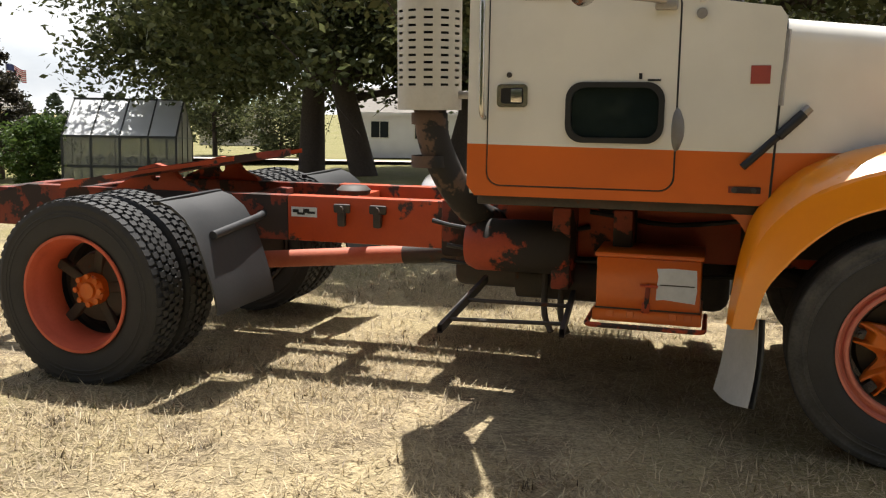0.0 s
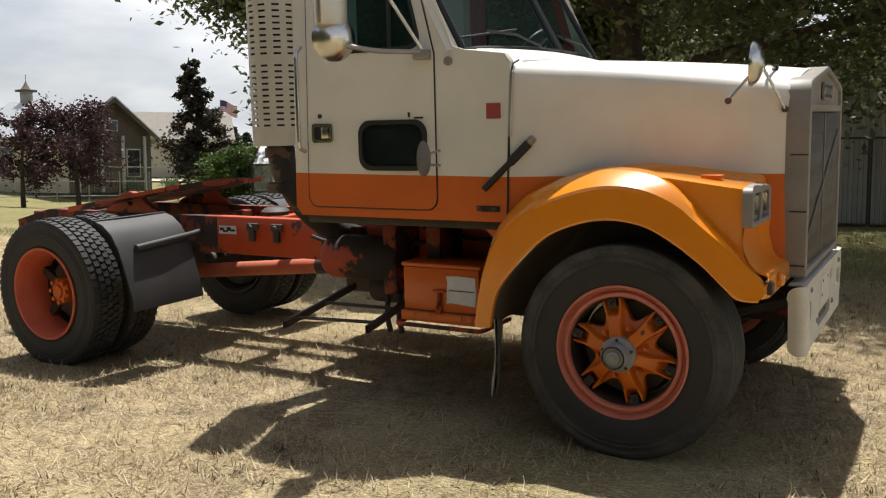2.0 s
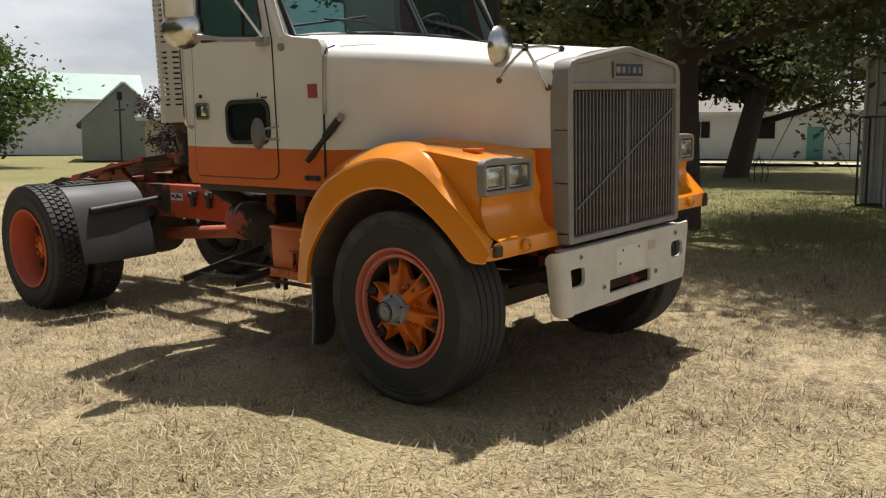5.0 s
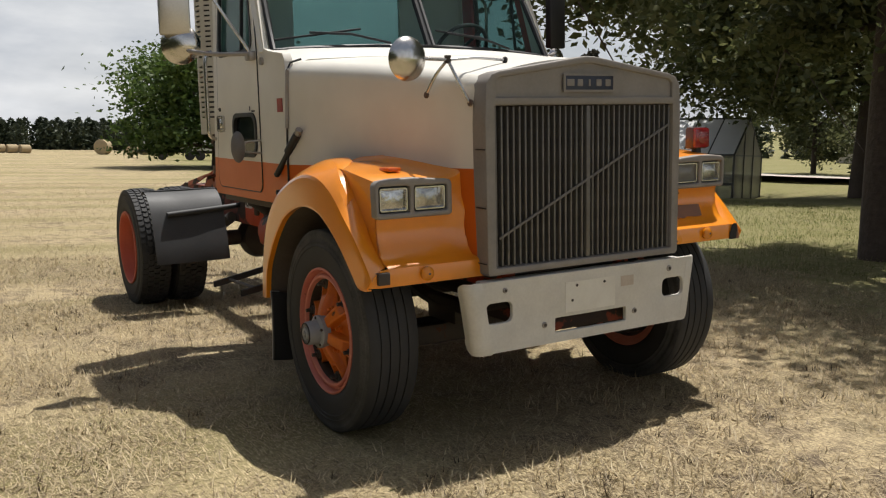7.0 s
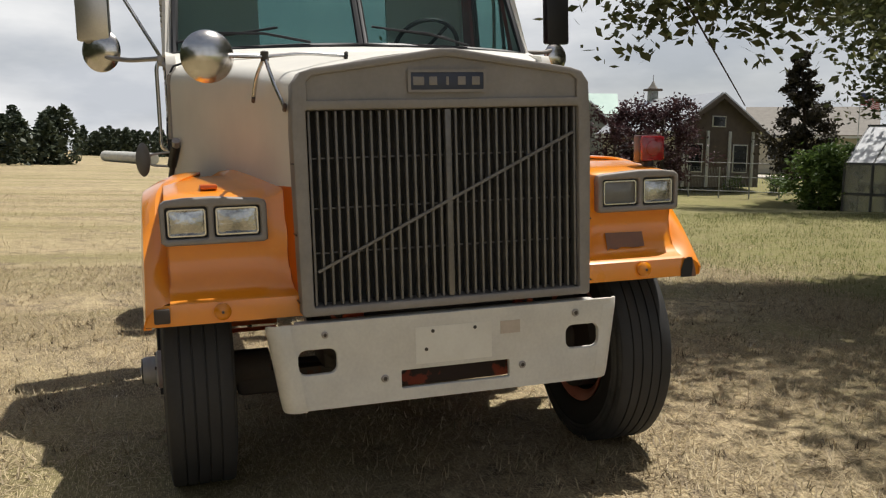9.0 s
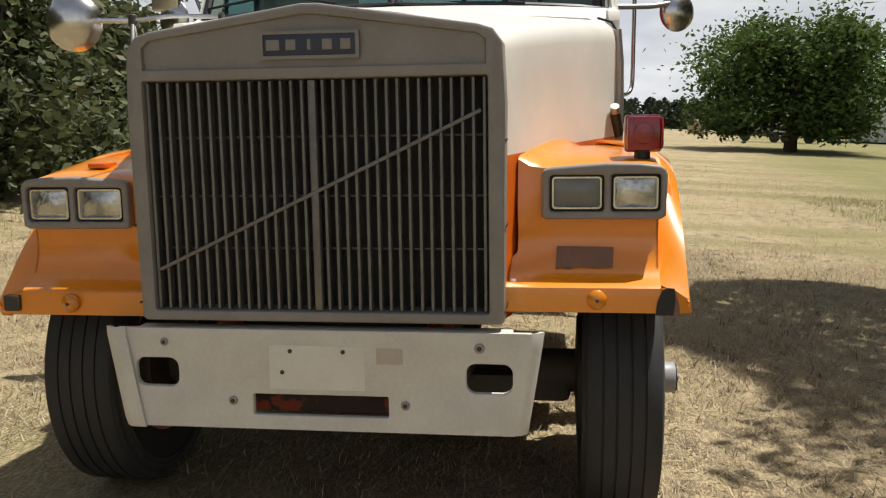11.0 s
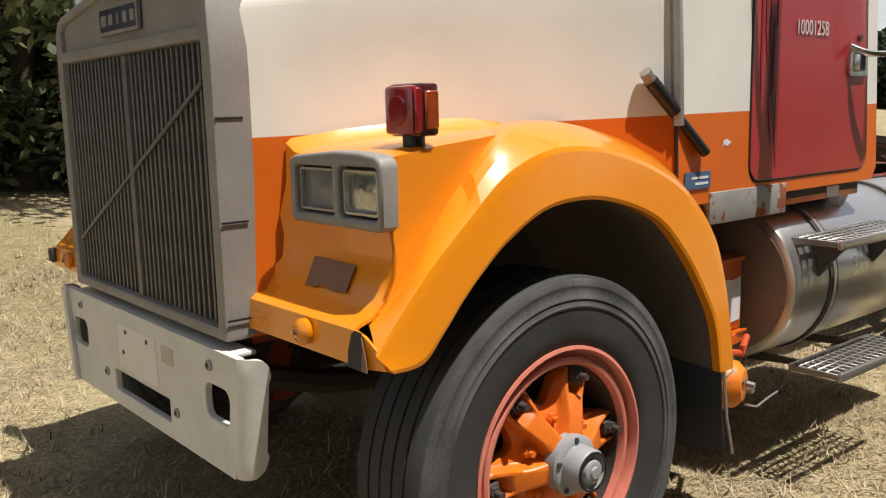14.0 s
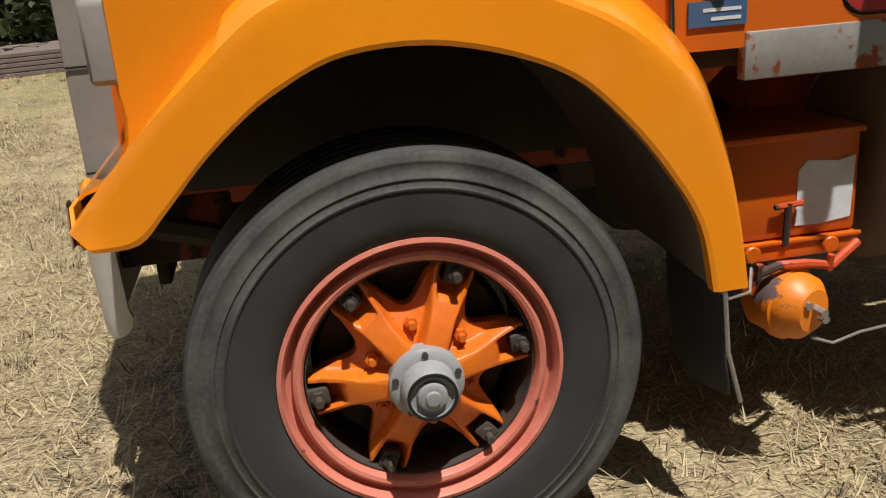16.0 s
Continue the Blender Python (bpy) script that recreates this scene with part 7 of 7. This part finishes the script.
for i in range(4):
    x0, x1 = GL * i / 4 + 0.05, GL * (i + 1) / 4 - 0.05
    for y in (0, GD):
        part("pane", box(B(), x0, x1, y - 0.01, y + 0.01, 0.1, GE - 0.05), pane_m, gh)
    for s in (0, 1):
        part("roof_panel", thicken(loft(B(), [[(x0, s * (GD + 0.0), GE + 0.03), (x0, GD / 2, GR + 0.03)], [(x1, s * GD, GE + 0.03), (x1, GD / 2, GR + 0.03)]]), 0.02), roofp, gh)
for x in (0, GL):
    for y in (GD * 0.33, GD * 0.66):
        part("gable_post", box(B(), x - 0.05, x + 0.05, y - 0.05, y + 0.05, 0, GE + (GR - GE) * 0.66), frame_m, gh)
    part("gable_pane", plate(B(), [[(0.05, 0.1), (GD - 0.05, 0.1), (GD - 0.05, GE), (GD / 2, GR - 0.05), (0.05, GE)]], lambda u, v: Vector((x, u, v)), Vector((0.02, 0, 0))), pane_m, gh)
    part("gable_rail", box(B(), x - 0.04, x + 0.04, 0, GD, GE - 0.06, GE + 0.02), frame_m, gh)
for y in (0, GD):
    for z in (0.05, GE * 0.48, GE):
        part("rail", box(B(), 0, GL, y - 0.045, y + 0.045, z - 0.05, z + 0.05), frame_m, gh)
part("ridge", box(B(), -0.05, GL + 0.05, GD / 2 - 0.06, GD / 2 + 0.06, GR, GR + 0.08), frame_m, gh)
part("bench", box(B(), 0.3, GL - 0.3, 0.3, 1.0, 1.2, 1.3), tan_wall, gh)
for k_ in range(9):
    h_ = 0.25 + 0.22 * ((k_ * 5) % 4) / 3
    part("pot_plant", put(revolve(B(), [(0.10, 0.0), (0.14, 0.2), (0.16 + 0.05 * (k_ % 3), 0.2 + h_ * 0.5), (0.06, 0.2 + h_)], 9), Matrix.Translation((0.6 + 0.5 * k_, 0.6, 1.3)) @ Matrix.Rotation(math.pi / 2, 4, "X")), bright_leaf if k_ % 3 else tan_wall, gh)
part("plinth", box(B(), -0.1, GL + 0.1, -0.1, GD + 0.1, -0.3, 0.06), frame_m, gh)
# flag on its pole
fp = base("flagpole", Matrix.Translation(G(-54.8, 52.4)), "flagpole with striped flag in the wind", "flagpole")
part("pole", tube(B(), [(0, 0, 0), (0, 0, 7.0)], 0.05, 8, 0.03), galv, fp)
red_cloth, white_cloth, blue_cloth = surface("red_cloth", (0.35, 0.03, 0.04), rough=0.9), surface("white_cloth", (0.6, 0.58, 0.56), rough=0.9), surface("blue_cloth", (0.04, 0.05, 0.13), rough=0.9)


def cloth(u, v):
    return Vector((0.75, 0.66, 0)) * (1.45 * u) + Vector((0, 0, 6.9 - 1.0 * v - 0.45 * u + 0.10 * math.sin(6 * u))) + Vector((-0.3, 0.3, 0)) * (0.25 * math.sin(7 * u + v))


for i in range(13):
    u0 = 0.4 if i < 7 else 0.0
    part("stripe", loft(B(), [[cloth(u0 + (1 - u0) * j / 10, (i + k) / 13) for k in (0, 1)] for j in range(11)]), red_cloth if i % 2 == 0 else white_cloth, fp)
part("canton", loft(B(), [[cloth(0.4 * j / 5, 7 / 13 * k / 3) for k in range(4)] for j in range(6)]), blue_cloth, fp)
# yard fences
fn = base("mesh_fence", Matrix.Translation((0, 0, 0)), "galvanised mesh yard fence on pipe posts", "fence")
a_, b_ = Vector((-44.5, 24.0, 0)), Vector((-39.5, 37.5, 0))
for i in range(9):
    p = a_.lerp(b_, i / 8)
    z = ground_z(p.x, p.y)
    part("post", tube(B(), [(p.x, p.y, z), (p.x, p.y, z + 1.9)], 0.045, 6), galv, fn)
for zz in (0.15, 1.0, 1.85):
    part("rail", tube(B(), [(a_.x, a_.y, ground_z(a_.x, a_.y) + zz), (b_.x, b_.y, ground_z(b_.x, b_.y) + zz)], 0.025, 6), galv, fn)
bm = B()
for i in range(160):
    p = a_.lerp(b_, i / 159)
    z = ground_z(p.x, p.y)
    tube(bm, [(p.x, p.y, z + 0.1), (p.x, p.y, z + 1.85)], 0.007, 3)
part("mesh_wire", bm, galv, fn)["kind"] = "stuff"
# field things
def bale(name, p, r, L, az, label):
    bm = revolve(B(), [(0.0005, 0), (r * 0.9, 0.0), (r, 0.06), (r, L - 0.06), (r * 0.9, L), (0.0005, L)], 18, Matrix.Translation((p[0], p[1], ground_z(p[0], p[1]) + r * 0.97)) @ Matrix.Rotation(az, 4, "Z"))
    return tagged(part(name, bm, straw_mat), label, "hay bale", "round hay bales")


straw_mat = surface("bale_straw", (0.38, 0.30, 0.18), (0.26, 0.20, 0.12), rough=0.95, scale=4, bump=0.4)
for i in range(6):
    bale("hay_bale", (-106 + 0.15 * i, 1.6 + 1.3 * i), 0.5, 1.15, 0.2 + 0.1 * (i % 3), "weathered round straw bale in the field")
bale("hay_bale", (-100.5, 15.8), 0.85, 1.2, 0.9, "large round straw bale standing apart in the field")
for i in range(4):
    bale("hay_bale", (-99.6 + 0.2 * i, 18.6 + 1.3 * i), 0.48, 1.15, 0.4 - 0.1 * (i % 2), "weathered round straw bale in the field")
wrap = surface("pale_bale_wrap", (0.46, 0.46, 0.42), (0.34, 0.33, 0.3), rough=0.7, scale=2)
for i in range(10):
    b2 = bale("wrapped_bale", (-86.0 - 1.42 * i, -2.3 - 0.52 * i), 0.58, 1.48, radians(110.1), "pale wrapped round bale in an end-to-end row")
    b2.data.materials[0] = wrap
tr_ = base("tank_trailer", Matrix.Translation(G(-77.5, 18.6)) @ Matrix.Rotation(radians(75), 4, "Z"), "white tank trailer on a dark chassis", "trailer")
part("tank", put(revolve(B(), [(0.0005, 0), (0.5, 0.0), (0.62, 0.15), (0.62, 3.6), (0.5, 3.75), (0.0005, 3.75)], 24), Matrix.Translation((-3.4, 0, 1.35)) @ Matrix.Rotation(-math.pi / 2, 4, "Z")), white_wall, tr_)
part("box_body", box(B(), 0.6, 4.6, -0.9, 0.9, 0.9, 1.75, 0.05), white_wall, tr_)
part("chassis", box(B(), -3.6, 4.6, -0.5, 0.5, 0.65, 0.9, 0.02), black, tr_)
for x in (-1.6, 0.8, 1.7, 3.6):
    part("wheel", put(revolve(B(), [(0.1, 0), (0.42, 0.02), (0.45, 0.12), (0.42, 0.26), (0.1, 0.28)], 18), Matrix.Translation((x, -0.95, 0.45))), rubber, tr_)
# gravel road
def strip(name, pts, w, material, label, dz=0.03):
    rows = []
    for i in range(len(pts) - 1):
        for k in range(8):
            t = k / 8
            x, y = pts[i][0] + (pts[i + 1][0] - pts[i][0]) * t, pts[i][1] + (pts[i + 1][1] - pts[i][1]) * t
            rows.append([(x, y + w * v, max(ground_z(x, y + w * q) for q in (-0.5, 0.5)) + dz) for v in (-0.5, -0.25, 0, 0.25, 0.5)])
    return tagged(part(name, loft(B(), rows), material), label, "road", kind="structure")


gravel = surface("pale_gravel", (0.50, 0.45, 0.38), (0.40, 0.36, 0.30), rough=0.95, scale=2, fine=30, bump=0.4)
strip("road", [(-70, 47), (-30, 46), (0, 46), (60, 48)], 6.0, gravel, "pale gravel road")
# stack of boards by the windbreak
wood_grey = surface("weathered_board_wood", (0.17, 0.13, 0.11), (0.10, 0.08, 0.07), rough=0.9, scale=8)
wp = base("board_stack", Matrix.Translation(G(3.15, -8.2)) @ Matrix.Rotation(radians(12), 4, "Z"), "low stack of weathered brown boards on grass", "board stack")
for i in range(5):
    for j in range(4):
        part("board", box(B(), -0.9 + 0.05 * ((i * 7 + j * 3) % 4), 0.95 - 0.06 * ((i * 5 + j) % 3), -0.42 + 0.21 * j, -0.24 + 0.21 * j, 0.055 * i, 0.055 * i + 0.045, 0.005, 1), wood_grey, wp)

# ---- grass ----
def blades(name, n, area, hgt, seed, material, label, keep=None, flat=0.8, clump=0):
    """Many single blades scattered over a stretch of ground."""
    rng = np.random.default_rng(seed)
    x, y = rng.uniform(area[0], area[1], n), rng.uniform(area[2], area[3], n)
    if clump:
        # stalks gather round few roots
        x, y = np.repeat(x[::clump], clump), np.repeat(y[::clump], clump)
        n = len(x)
        x, y = x + rng.normal(0, 0.022, n), y + rng.normal(0, 0.022, n)
    if keep is not None:
        dens = np.array([noise.noise((a * 0.9, b * 0.9, 4.2)) + 0.5 * noise.noise((a * 3.1, b * 3.1, 7.7)) for a, b in zip(x, y)])
        ok = dens + rng.uniform(-0.5, 0.5, n) > keep
        x, y = x[ok], y[ok]
    n = len(x)
    z = np.array([ground_z(float(a), float(b)) for a, b in zip(x, y)])
    h = hgt * rng.uniform(0.5, 1.5, n)
    az = rng.uniform(0, 2 * math.pi, n)
    tilt = np.clip(rng.normal(flat, 0.35, n), 0.05, 1.5)
    d = np.stack([np.cos(az) * np.sin(tilt), np.sin(az) * np.sin(tilt), np.cos(tilt)], 1)
    s = np.stack([-np.sin(az), np.cos(az), 0 * az], 1)
    c = np.stack([x, y, z + 0.002], 1)
    w = (0.0022 + 0.0018 * rng.uniform(0, 1, n))[:, None]
    v = np.stack([c - s * w, c + s * w, c + d * h[:, None]], 1).reshape(-1, 3)
    me = bpy.data.meshes.new(name)
    me.from_pydata(v.tolist(), [], np.arange(3 * n).reshape(-1, 3).tolist())
    me.materials.append(material)
    return tagged(new(name, me), label, "grass", kind="stuff")


straw_blade = leaf_mat("straw_blades", (0.60, 0.49, 0.30), (0.20, 0.15, 0.09), 0.2)
green_blade = leaf_mat("green_blades", (0.07, 0.10, 0.02), (0.20, 0.19, 0.06), 0.3)
weed_blade = leaf_mat("weed_blades", (0.05, 0.07, 0.02), (0.12, 0.10, 0.04), 0.3)
blades("dry_grass", 560000, (-8, 7, -5.5, 6.5), 0.070, 61, straw_blade, "short mown dry straw grass", -0.1, 1.36)
blades("dry_grass", 230000, (-32, 12, -10, 9), 0.085, 63, straw_blade, "short dry straw grass", -0.1, 1.2)
blades("green_grass", 110000, (-18, 10, 6.0, 20), 0.085, 65, green_blade, "short green yard grass", -0.2, 0.6)
blades("weeds", 6000, (-9, 8, -9, 7), 0.07, 67, weed_blade, "scattered small dark weeds", 0.35, 0.5)
stalk = leaf_mat("dead_stalks", (0.045, 0.030, 0.018), (0.12, 0.085, 0.045), 0.1)
blades("dead_weeds", 26000, (-8, 7, -8, 6.5), 0.042, 69, stalk, "scattered small clumps of dark dead weed stalks", 0.1, 0.75, clump=22)
